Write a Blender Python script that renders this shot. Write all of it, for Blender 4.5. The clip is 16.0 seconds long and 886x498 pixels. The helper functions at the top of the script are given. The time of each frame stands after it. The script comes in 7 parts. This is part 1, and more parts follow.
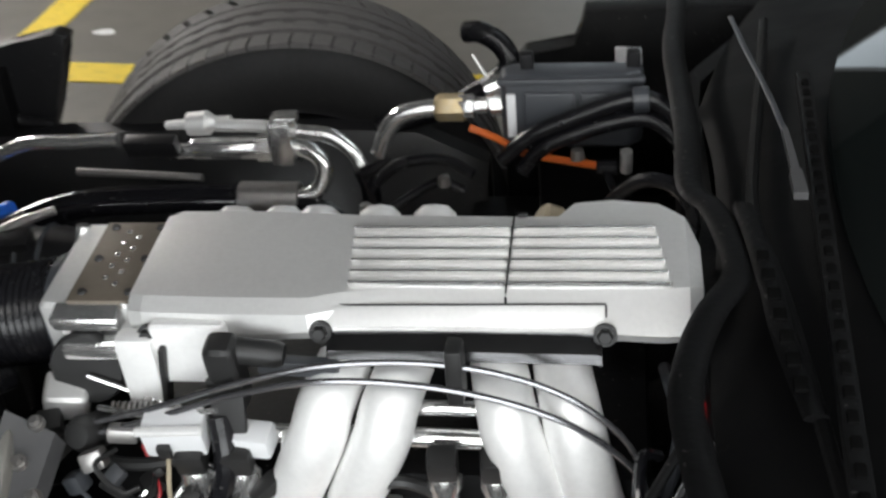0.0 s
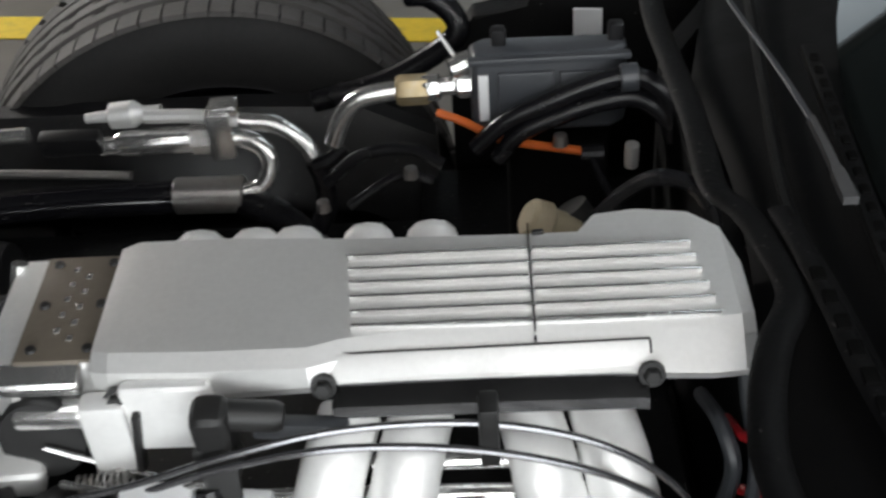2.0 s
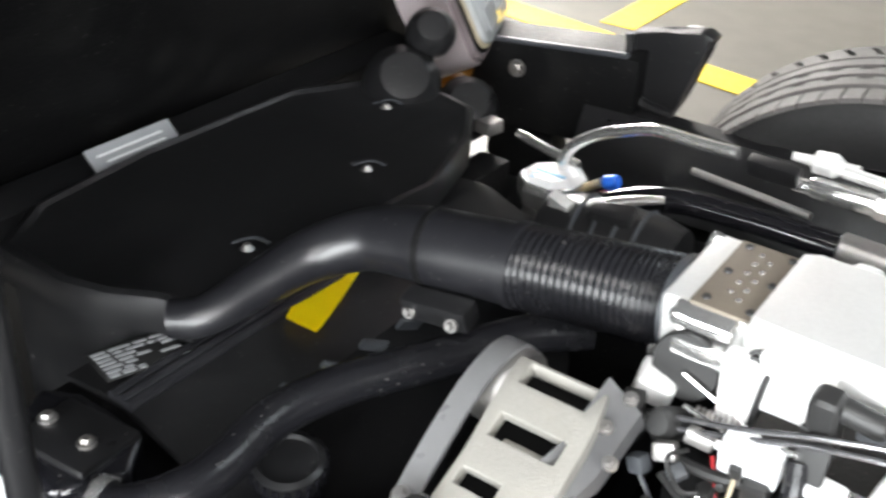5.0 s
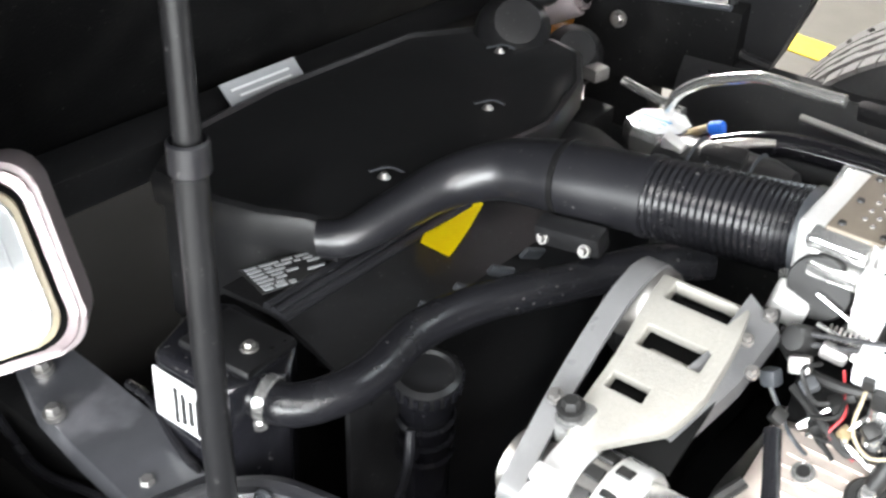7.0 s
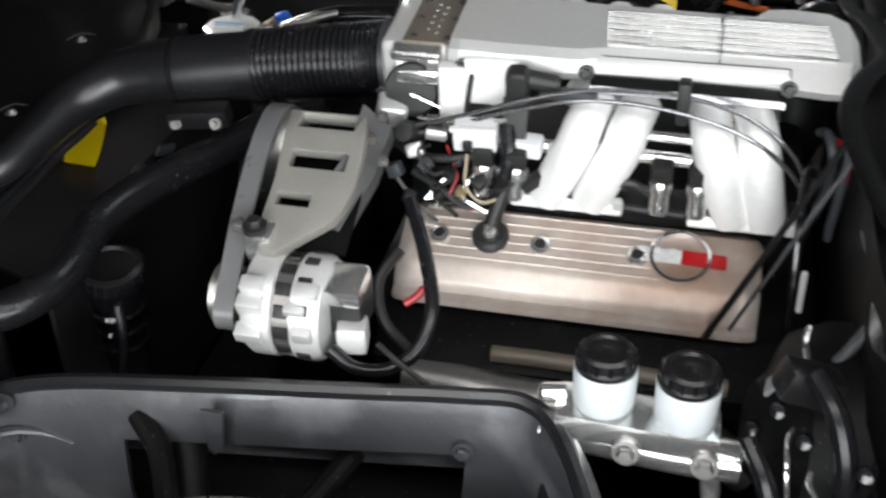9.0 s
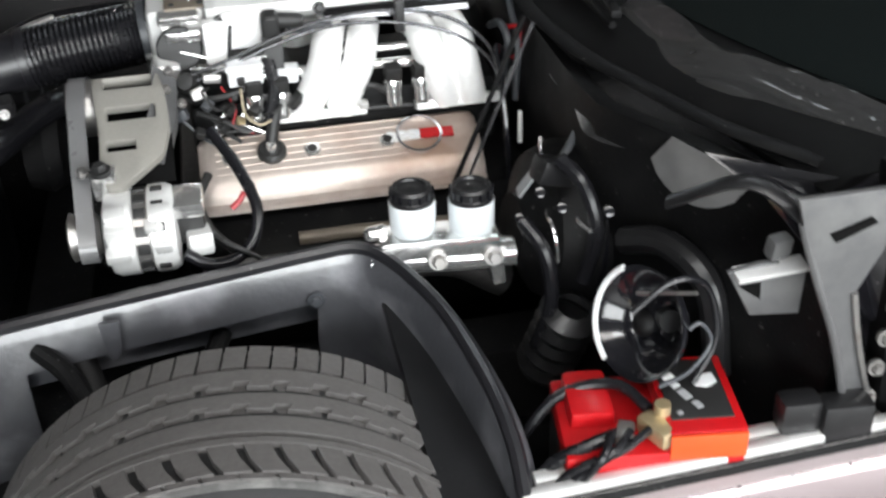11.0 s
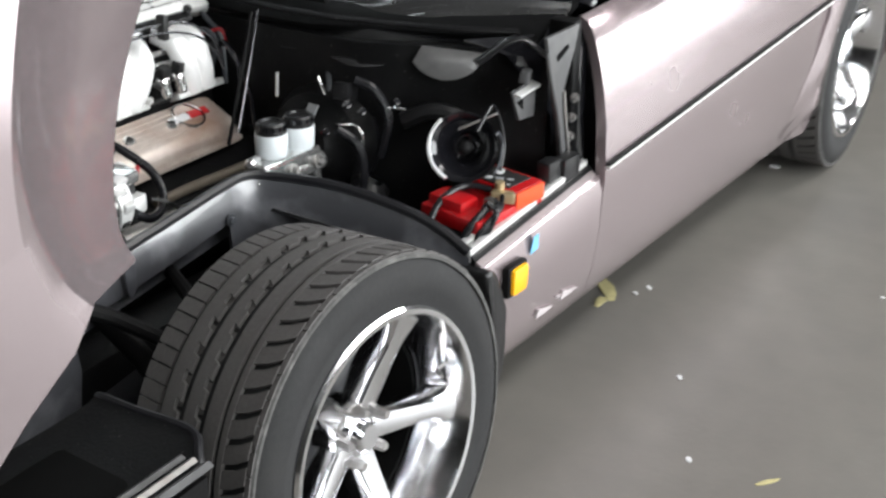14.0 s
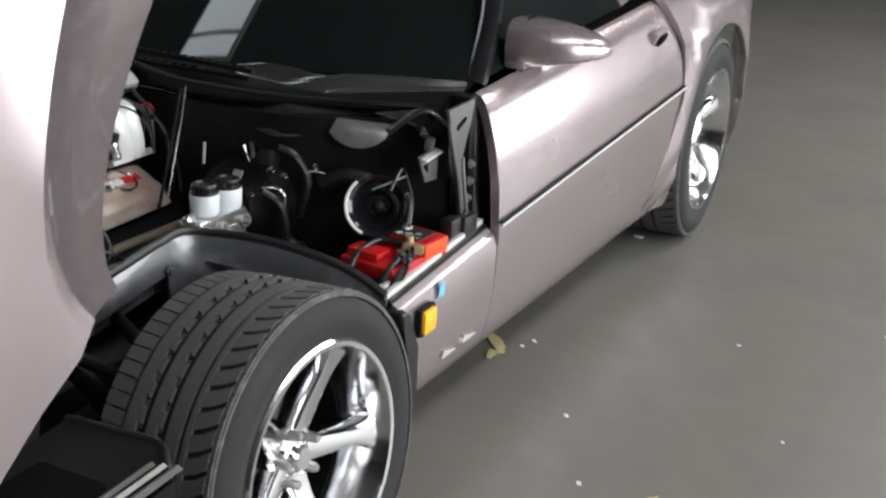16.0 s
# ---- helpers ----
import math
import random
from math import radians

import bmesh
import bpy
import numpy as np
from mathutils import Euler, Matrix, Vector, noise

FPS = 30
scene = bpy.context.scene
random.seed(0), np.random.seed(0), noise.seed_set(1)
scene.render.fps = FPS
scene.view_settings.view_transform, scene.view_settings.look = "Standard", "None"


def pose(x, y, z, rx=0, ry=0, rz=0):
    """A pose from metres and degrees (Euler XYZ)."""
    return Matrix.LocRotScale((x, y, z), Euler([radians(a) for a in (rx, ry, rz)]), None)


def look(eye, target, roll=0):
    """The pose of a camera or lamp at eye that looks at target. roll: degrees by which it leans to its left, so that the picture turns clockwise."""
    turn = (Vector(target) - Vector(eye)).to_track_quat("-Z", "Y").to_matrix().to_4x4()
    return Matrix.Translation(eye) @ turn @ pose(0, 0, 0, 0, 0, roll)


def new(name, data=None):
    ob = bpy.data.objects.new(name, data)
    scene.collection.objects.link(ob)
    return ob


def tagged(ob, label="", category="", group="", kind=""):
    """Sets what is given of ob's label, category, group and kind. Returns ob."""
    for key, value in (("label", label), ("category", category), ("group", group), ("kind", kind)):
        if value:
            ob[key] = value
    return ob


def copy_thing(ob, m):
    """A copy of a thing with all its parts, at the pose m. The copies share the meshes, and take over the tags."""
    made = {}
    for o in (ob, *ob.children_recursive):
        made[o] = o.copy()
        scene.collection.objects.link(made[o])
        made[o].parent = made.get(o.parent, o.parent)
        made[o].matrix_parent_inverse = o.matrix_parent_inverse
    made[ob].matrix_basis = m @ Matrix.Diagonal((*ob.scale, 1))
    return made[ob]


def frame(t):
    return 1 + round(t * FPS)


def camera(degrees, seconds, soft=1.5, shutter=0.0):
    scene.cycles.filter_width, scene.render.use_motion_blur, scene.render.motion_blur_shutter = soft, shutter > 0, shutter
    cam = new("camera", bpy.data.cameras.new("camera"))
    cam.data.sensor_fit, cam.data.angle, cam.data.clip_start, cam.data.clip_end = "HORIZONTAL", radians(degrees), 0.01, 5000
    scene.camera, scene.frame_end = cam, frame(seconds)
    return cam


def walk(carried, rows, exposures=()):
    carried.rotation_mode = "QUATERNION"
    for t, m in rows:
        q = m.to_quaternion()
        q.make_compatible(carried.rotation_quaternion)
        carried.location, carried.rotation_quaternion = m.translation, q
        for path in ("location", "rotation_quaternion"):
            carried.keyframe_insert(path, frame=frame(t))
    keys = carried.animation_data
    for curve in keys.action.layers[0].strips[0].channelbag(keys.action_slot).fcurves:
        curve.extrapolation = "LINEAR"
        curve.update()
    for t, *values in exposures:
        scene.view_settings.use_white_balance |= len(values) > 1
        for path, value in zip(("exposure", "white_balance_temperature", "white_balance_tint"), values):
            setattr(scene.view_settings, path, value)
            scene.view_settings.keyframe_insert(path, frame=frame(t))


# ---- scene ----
UNIT = 1.1  # metres to one unit of the plan below
cam = camera(41.6, 16.0, soft=2.5, shutter=0.5)
PATH = [
    (0, (0.584, -0.741, 1.182), (0.289, 0.951, 0.158), -5.1),
    (0.5, (0.523, -0.663, 1.189), (0.387, 0.981, 0.058), -4.8),
    (1, (0.503, -0.611, 1.182), (0.441, 1.04, 0.054), -4.5),
    (1.5, (0.49, -0.591, 1.183), (0.452, 1.063, 0.06), -4.1),
    (2, (0.484, -0.617, 1.189), (0.395, 1.018, 0.042), -4.3),
    (2.5, (0.479, -0.647, 1.193), (0.241, 0.986, 0.063), -4.4),
    (3, (0.476, -0.68, 1.196), (0.045, 0.942, 0.109), -3.1),
    (3.5, (0.482, -0.718, 1.202), (-0.146, 0.867, 0.157), -2.0),
    (4, (0.483, -0.75, 1.207), (-0.311, 0.779, 0.191), -0.3),
    (4.5, (0.479, -0.776, 1.21), (-0.435, 0.693, 0.207), 1.3),
    (5, (0.477, -0.803, 1.214), (-0.543, 0.593, 0.21), 2.0),
    (5.2, (0.478, -0.807, 1.209), (-0.585, 0.557, 0.205), 2.2),
    (7.3, (0.431, -0.961, 1.213), (-0.604, 0.383, 0.149), 2.9),
    (7.5, (0.422, -0.982, 1.202), (-0.549, 0.404, 0.136), 2.6),
    (8, (0.439, -1.030, 1.198), (-0.348, 0.441, 0.093), -0.5),
    (8.5, (0.478, -1.096, 1.198), (-0.104, 0.465, 0.091), -0.9),
    (9, (0.487, -1.184, 1.206), (0.094, 0.453, 0.127), -0.8),
    (9.5, (0.486, -1.274, 1.222), (0.226, 0.400, 0.160), -1.6),
    (9.7, (0.465, -1.315, 1.228), (0.278, 0.371, 0.172), -1.8),
    (11.8, (0.060, -1.640, 1.262), (0.655, -0.044, 0.199), -3.9),
    (12, (-0.013, -1.646, 1.267), (0.657, -0.092, 0.202), -4.5),
    (12.5, (-0.310, -1.625, 1.288), (0.673, -0.251, 0.217), -2.3),
    (13, (-0.541, -1.623, 1.251), (0.666, -0.385, 0.247), -2.2),
    (13.5, (-0.745, -1.656, 1.279), (0.6, -0.534, 0.314), -1.8),
    (14, (-0.952, -1.609, 1.269), (0.566, -0.65, 0.387), 1.2),
    (14.5, (-1.114, -1.598, 1.291), (0.509, -0.757, 0.479), 2.2),
    (15, (-1.229, -1.641, 1.292), (0.453, -0.845, 0.56), 2.8),
    (15.5, (-1.259, -1.642, 1.271), (0.451, -0.878, 0.569), 3.1),
    (16, (-1.226, -1.662, 1.288), (0.463, -0.87, 0.567), 3.2),
]
walk(cam, [(t, look(Vector(eye) * UNIT, Vector(target) * UNIT, roll)) for t, eye, target, roll in PATH], [(0, -0.8), (1.5, -0.98), (2.5, -0.88), (3.0, -0.82), (3.6, -0.6), (4.0, 0.0), (5.2, 0.95), (7.3, 1.2), (8.0, 1.05), (8.5, 0.3), (9.0, -0.45), (9.7, -0.62), (11.8, 0.1), (12.6, -0.1), (13.5, -0.3), (14.5, -0.45), (16.0, -0.72)])

# ---- building helpers ----
def mat(name, color, rough=0.5, metal=0.0, grain=0.12, grain_scale=40.0, bump=0.0, bump_scale=120.0, wear=0.0, wear_color=(0.3, 0.3, 0.3), wear_scale=6.0, spec=0.5, coat=0.0, dust=0.0):
    """A procedural surface: base colour varied at two scales, roughness varied, fine relief."""
    m = bpy.data.materials.new(name)
    m.use_nodes = True
    nt = m.node_tree
    p = nt.nodes["Principled BSDF"]
    tc = nt.nodes.new("ShaderNodeTexCoord")
    fine = nt.nodes.new("ShaderNodeTexNoise")
    fine.inputs["Scale"].default_value, fine.inputs["Detail"].default_value = grain_scale, 6.0
    broad = nt.nodes.new("ShaderNodeTexNoise")
    broad.inputs["Scale"].default_value, broad.inputs["Detail"].default_value = wear_scale, 4.0
    nt.links.new(tc.outputs["Object"], fine.inputs["Vector"])
    nt.links.new(tc.outputs["Object"], broad.inputs["Vector"])
    ramp = nt.nodes.new("ShaderNodeMix")
    ramp.data_type = "RGBA"
    ramp.inputs[6].default_value = (*[c * (1 - grain) for c in color], 1)
    ramp.inputs[7].default_value = (*[min(1, c * (1 + grain)) for c in color], 1)
    nt.links.new(fine.outputs["Fac"], ramp.inputs[0])
    out = ramp.outputs[2]
    if wear > 0:
        mask = nt.nodes.new("ShaderNodeMapRange")
        mask.inputs[1].default_value, mask.inputs[2].default_value = 0.52, 0.75
        mask.inputs[3].default_value, mask.inputs[4].default_value = 0.0, wear
        nt.links.new(broad.outputs["Fac"], mask.inputs[0])
        mix = nt.nodes.new("ShaderNodeMix")
        mix.data_type = "RGBA"
        mix.inputs[7].default_value = (*wear_color, 1)
        nt.links.new(mask.outputs[0], mix.inputs[0])
        nt.links.new(out, mix.inputs[6])
        out = mix.outputs[2]
    if dust > 0:
        sp = nt.nodes.new("ShaderNodeTexNoise")
        sp.inputs["Scale"].default_value, sp.inputs["Detail"].default_value = 170.0, 1.0
        nt.links.new(tc.outputs["Object"], sp.inputs["Vector"])
        dm = nt.nodes.new("ShaderNodeMapRange")
        dm.inputs[1].default_value, dm.inputs[2].default_value = 0.715, 0.80
        dm.inputs[3].default_value, dm.inputs[4].default_value = 0.0, dust
        nt.links.new(sp.outputs["Fac"], dm.inputs[0])
        dx = nt.nodes.new("ShaderNodeMix")
        dx.data_type = "RGBA"
        dx.inputs[7].default_value = (0.3, 0.29, 0.28, 1)
        nt.links.new(dm.outputs[0], dx.inputs[0])
        nt.links.new(out, dx.inputs[6])
        out = dx.outputs[2]
    nt.links.new(out, p.inputs["Base Color"])
    rr = nt.nodes.new("ShaderNodeMapRange")
    rr.inputs[3].default_value, rr.inputs[4].default_value = max(0.02, rough * 0.75), min(1, rough * 1.25)
    nt.links.new(broad.outputs["Fac"], rr.inputs[0])
    nt.links.new(rr.outputs[0], p.inputs["Roughness"])
    p.inputs["Metallic"].default_value = metal
    p.inputs["Specular IOR Level"].default_value = spec
    p.inputs["Coat Weight"].default_value = coat
    p.inputs["Coat Roughness"].default_value = 0.06
    if bump > 0:
        bn = nt.nodes.new("ShaderNodeTexNoise")
        bn.inputs["Scale"].default_value, bn.inputs["Detail"].default_value = bump_scale, 5.0
        nt.links.new(tc.outputs["Object"], bn.inputs["Vector"])
        bp = nt.nodes.new("ShaderNodeBump")
        bp.inputs["Strength"].default_value, bp.inputs["Distance"].default_value = bump, 0.002
        nt.links.new(bn.outputs["Fac"], bp.inputs["Height"])
        nt.links.new(bp.outputs["Normal"], p.inputs["Normal"])
    return m


def mesh_of(name, bm, material, smooth=35):
    me = bpy.data.meshes.new(name)
    bmesh.ops.recalc_face_normals(bm, faces=bm.faces)
    bmesh.ops.scale(bm, vec=(UNIT, UNIT, UNIT), verts=bm.verts)
    bm.to_mesh(me)
    bm.free()
    for m in material if isinstance(material, (list, tuple)) else (material,):
        me.materials.append(m)
    if smooth:
        me.shade_smooth()
        me.set_sharp_from_angle(angle=radians(smooth))
    return me


def part(name, bm, material, parent=None, label="", smooth=35):
    """One bmesh as one mesh object, in world places, under a thing or a part."""
    ob = new(name, mesh_of(name, bm, material, smooth))
    if parent is not None:
        ob.parent = parent
        ob.matrix_parent_inverse = parent.matrix_world.inverted()
    return tagged(ob, label)


def thing(name, at, label, category, group="", kind=""):
    ob = new(name)
    ob.empty_display_size = 0.05
    ob.location = Vector(at) * UNIT
    ob.matrix_world = Matrix.Translation(ob.location)
    return tagged(ob, label, category, group, kind)


def bm_box(bm, size, m=None, bevel=0.0, seg=2):
    """A box of that size about the origin of the pose m."""
    if not isinstance(m, Matrix):
        m = Matrix.Translation(m or (0, 0, 0))
    made = bmesh.ops.create_cube(bm, size=1, matrix=m @ Matrix.Diagonal((*size, 1)))
    vs = made["verts"]
    if bevel > 0:
        es = list({e for v in vs for e in v.link_edges})
        bmesh.ops.bevel(bm, geom=es, offset=min(bevel, min(size) * 0.45), segments=seg, affect="EDGES", profile=0.6)
    return bm


def box(size, m=None, bevel=0.0, seg=2):
    return bm_box(bmesh.new(), size, m, bevel, seg)


def frame_of(d, up=(0, 0, 1)):
    d = Vector(d).normalized()
    u = Vector(up)
    if abs(d.dot(u)) > 0.95:
        u = Vector((1, 0, 0))
    a = u.cross(d).normalized()
    return a, d.cross(a), d


def axis_pose(at, d, up=(0, 0, 1)):
    """The pose whose z points along d."""
    a, b, c = frame_of(d, up)
    m = Matrix((a, b, c)).transposed().to_4x4()
    m.translation = at
    return m


def bm_lathe(bm, profile, m=None, seg=32, close=False):
    """A profile of (radius, height) turned about z of the pose m."""
    m = m or Matrix.Identity(4)
    rings = []
    for r, z in profile:
        if r < 1e-6:
            rings.append([bm.verts.new(m @ Vector((0, 0, z)))])
        else:
            rings.append([bm.verts.new(m @ Vector((r * math.cos(2 * math.pi * k / seg), r * math.sin(2 * math.pi * k / seg), z))) for k in range(seg)])
    pairs = list(zip(rings, rings[1:]))
    if close:
        pairs.append((rings[-1], rings[0]))
    for a, b in pairs:
        for k in range(seg):
            j = (k + 1) % seg
            if len(a) == 1 and len(b) == 1:
                continue
            if len(a) == 1:
                bm.faces.new((a[0], b[k], b[j]))
            elif len(b) == 1:
                bm.faces.new((a[k], a[j], b[0]))
            else:
                bm.faces.new((a[k], a[j], b[j], b[k]))
    return bm


def lathe(profile, m=None, seg=32, close=False):
    return bm_lathe(bmesh.new(), profile, m, seg, close)


def smooth_line(points, steps=8):
    """Catmull-Rom through the points."""
    p = [Vector(q) for q in points]
    if len(p) < 3:
        return [p[0].lerp(p[1], k / steps) for k in range(steps + 1)]
    out = []
    q = [2 * p[0] - p[1], *p, 2 * p[-1] - p[-2]]
    for i in range(1, len(q) - 2):
        a, b, c, d = q[i - 1 : i + 3]
        for k in range(steps):
            t = k / steps
            out.append(0.5 * (2 * b + (c - a) * t + (2 * a - 5 * b + 4 * c - d) * t * t + (3 * b - a - 3 * c + d) * t**3))
    out.append(p[-1])
    return out


def bm_tube(bm, points, radius, seg=12, steps=8, smooth=True, flat=1.0, caps=True, up=(0, 0, 1)):
    """A pipe along the points; radius: a number or a function of the share of the way. flat: its height over its width."""
    line = smooth_line(points, steps) if smooth else [Vector(q) for q in points]
    n = len(line)
    rings, ref = [], None
    for i, c in enumerate(line):
        d = (line[min(i + 1, n - 1)] - line[max(i - 1, 0)]).normalized()
        if ref is None:
            a, b, _ = frame_of(d, up)
        else:
            a = (ref - d * ref.dot(d)).normalized()
            b = d.cross(a)
        ref = a
        r = radius(i / (n - 1)) if callable(radius) else radius
        rings.append([bm.verts.new(c + a * r * math.cos(2 * math.pi * k / seg) + b * r * flat * math.sin(2 * math.pi * k / seg)) for k in range(seg)])
    for r0, r1 in zip(rings, rings[1:]):
        for k in range(seg):
            j = (k + 1) % seg
            bm.faces.new((r0[k], r0[j], r1[j], r1[k]))
    if caps:
        bm.faces.new(rings[0][::-1])
        bm.faces.new(rings[-1])
    return bm


def tube(points, radius, seg=12, steps=8, smooth=True, flat=1.0, caps=True, up=(0, 0, 1)):
    return bm_tube(bmesh.new(), points, radius, seg, steps, smooth, flat, caps, up)


def bm_loft(bm, sections, closed=True, caps=True):
    """Skins rings of equally many points."""
    rings = [[bm.verts.new(Vector(p)) for p in s] for s in sections]
    n = len(rings[0])
    for r0, r1 in zip(rings, rings[1:]):
        for k in range(n if closed else n - 1):
            j = (k + 1) % n
            bm.faces.new((r0[k], r0[j], r1[j], r1[k]))
    if caps and closed:
        bm.faces.new(rings[0][::-1])
        bm.faces.new(rings[-1])
    return bm


def loft(sections, closed=True, caps=True):
    return bm_loft(bmesh.new(), sections, closed, caps)


def bm_prism(bm, outline, m, depth, bevel=0.0, seg=2):
    """A flat outline (x, y) in the pose m, depth thick along its z."""
    lo = [bm.verts.new(m @ Vector((x, y, 0))) for x, y in outline]
    hi = [bm.verts.new(m @ Vector((x, y, depth))) for x, y in outline]
    n = len(outline)
    fs = [bm.faces.new(lo[::-1]), bm.faces.new(hi)]
    for k in range(n):
        j = (k + 1) % n
        fs.append(bm.faces.new((lo[k], lo[j], hi[j], hi[k])))
    if bevel > 0:
        bmesh.ops.bevel(bm, geom=list({e for f in fs for e in f.edges}), offset=bevel, segments=seg, affect="EDGES", profile=0.6)
    return bm


def prism(outline, m, depth, bevel=0.0, seg=2):
    return bm_prism(bmesh.new(), outline, m, depth, bevel, seg)


def sheet(sections, thick):
    """An open skin through the sections, given thickness."""
    bm = loft(sections, closed=False, caps=False)
    bmesh.ops.recalc_face_normals(bm, faces=bm.faces)
    bmesh.ops.solidify(bm, geom=bm.faces[:], thickness=thick)
    return bm


def bm_bolt(bm, at, d, r=0.007, h=0.007):
    m = axis_pose(at, d)
    bm_lathe(bm, [(0, h * 1.5), (r * 0.8, h * 1.5), (r, h * 1.2), (r, h * 0.5)], m, 6)
    bm_lathe(bm, [(r, h * 0.5), (r * 1.5, h * 0.5), (r * 1.5, -0.002)], m, 14)
    return bm


def bolt(at, d, r=0.007, h=0.007):
    return bm_bolt(bmesh.new(), at, d, r, h)


# ---- world and light ----
world = bpy.data.worlds.new("garage_air")
scene.world = world
world.use_nodes = True
bg = world.node_tree.nodes["Background"]
bg.inputs[0].default_value, bg.inputs[1].default_value = (0.9, 0.95, 1.0, 1), 0.02


def area_lamp(name, at, target, sx, sy, watts, color=(1, 0.985, 0.99)):
    d = bpy.data.lights.new(name, "AREA")
    d.shape, d.size, d.size_y, d.energy, d.color = "RECTANGLE", sx * UNIT, sy * UNIT, watts * UNIT**2, color
    ob = new(name, d)
    ob.matrix_world = look(Vector(at) * UNIT, Vector(target) * UNIT)
    return ob


# ---- materials ----
M_CONC = mat("polished_concrete", (0.145, 0.136, 0.122), 0.42, grain=0.18, grain_scale=9, bump=0.25, bump_scale=60, wear=0.45, wear_color=(0.085, 0.083, 0.08), wear_scale=1.1)
M_WALL = mat("painted_wall", (0.07, 0.069, 0.067), 0.8, grain=0.06, bump=0.2, bump_scale=90, wear=0.25, wear_color=(0.1, 0.099, 0.095), wear_scale=1.5)
M_CEIL = mat("ceiling_paint", (0.06, 0.06, 0.059), 0.85, grain=0.05, bump=0.15)
M_YELLOW = mat("yellow_line_paint", (0.72, 0.52, 0.03), 0.6, grain=0.15, grain_scale=60, bump=0.3, wear=0.5, wear_color=(0.4, 0.32, 0.08), wear_scale=22)
M_PAINT = mat("mauve_silver_paint", (0.38, 0.318, 0.328), 0.25, metal=0.7, grain=0.05, grain_scale=700, coat=0.5)
M_PAINTD = mat("darker_mauve_paint", (0.28, 0.24, 0.245), 0.42, metal=0.4, grain=0.08, grain_scale=300, coat=0.3)
M_BLACKP = mat("black_plastic", (0.011, 0.011, 0.0118), 0.31, spec=0.45, grain=0.25, grain_scale=90, bump=0.12, bump_scale=400, wear=0.25, wear_color=(0.022, 0.0215, 0.021), wear_scale=18, dust=0.22)
M_DUCT = mat("duct_plastic", (0.009, 0.009, 0.011), 0.36, grain=0.15, grain_scale=60, bump=0.05, bump_scale=200, wear=0.25, wear_color=(0.024, 0.024, 0.026), wear_scale=12, dust=0.22, spec=0.75, coat=0.0)
M_GLOSSB = mat("gloss_black", (0.008, 0.008, 0.01), 0.14, grain=0.2, wear=0.2, wear_color=(0.03, 0.03, 0.03), wear_scale=25, coat=0.4, dust=0.22)
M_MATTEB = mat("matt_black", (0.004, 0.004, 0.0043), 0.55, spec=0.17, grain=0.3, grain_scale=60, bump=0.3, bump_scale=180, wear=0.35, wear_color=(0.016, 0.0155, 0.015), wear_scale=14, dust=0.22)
M_RUBBER = mat("hose_rubber", (0.008, 0.008, 0.0095), 0.26, grain=0.2, grain_scale=120, bump=0.1, bump_scale=300, wear=0.2, wear_color=(0.022, 0.022, 0.023), wear_scale=20, dust=0.22, spec=0.35)
M_CABLE = mat("cable_sleeve", (0.2, 0.2, 0.21), 0.2, metal=0.8, spec=0.7, grain=0.2, grain_scale=200, wear=0.3, wear_color=(0.09, 0.09, 0.09), wear_scale=20)
M_PALEMARK = mat("pale_chip_and_reflection", (0.44, 0.40, 0.405), 0.6, grain=0.15, grain_scale=150)
M_DUSTST = mat("dusty_steel", (0.085, 0.085, 0.087), 0.5, metal=0.2, grain=0.15, grain_scale=90, bump=0.15, bump_scale=200, wear=0.5, wear_color=(0.17, 0.168, 0.165), wear_scale=14)
M_TYRE = mat("tyre_rubber", (0.088, 0.083, 0.081), 0.72, grain=0.25, grain_scale=150, bump=0.3, bump_scale=260, wear=0.5, wear_color=(0.10, 0.098, 0.095), wear_scale=9)
M_TYREB = mat("tyre_sidewall", (0.02, 0.02, 0.0205), 0.75, spec=0.3, grain=0.25, grain_scale=120, bump=0.2, bump_scale=200, wear=0.3, wear_color=(0.04, 0.039, 0.038), wear_scale=10)
M_SCUFF = mat("scuffed_shoulder", (0.06, 0.059, 0.057), 0.85, grain=0.5, grain_scale=120, bump=0.4, bump_scale=300, wear=0.8, wear_color=(0.17, 0.166, 0.16), wear_scale=25)
M_CHROME = mat("chrome", (0.82, 0.82, 0.84), 0.13, metal=1.0, grain=0.03)
M_ALU = mat("cast_aluminium", (0.72, 0.72, 0.71), 0.52, metal=0.6, grain=0.07, grain_scale=220, bump=0.08, bump_scale=500, wear=0.25, wear_color=(0.58, 0.57, 0.56), wear_scale=12)
M_ALUB = mat("bright_aluminium", (0.86, 0.86, 0.85), 0.2, metal=0.9, grain=0.07, grain_scale=160, bump=0.1, bump_scale=400, wear=0.3, wear_color=(0.5, 0.49, 0.48), wear_scale=26)
M_RUN = mat("runner_coating", (0.9, 0.9, 0.89), 0.38, metal=0.25, grain=0.06, grain_scale=200, bump=0.1, bump_scale=500, wear=0.25, wear_color=(0.5, 0.5, 0.49), wear_scale=15)
M_COVER = mat("stained_magnesium", (0.58, 0.51, 0.46), 0.42, metal=0.55, grain=0.14, grain_scale=90, bump=0.18, bump_scale=450, wear=0.85, wear_color=(0.30, 0.17, 0.11), wear_scale=6)
M_BRACK = mat("sand_cast_bracket", (0.26, 0.25, 0.228), 0.6, metal=0.35, grain=0.12, grain_scale=260, bump=0.35, bump_scale=600, wear=0.4, wear_color=(0.33, 0.31, 0.27), wear_scale=20)
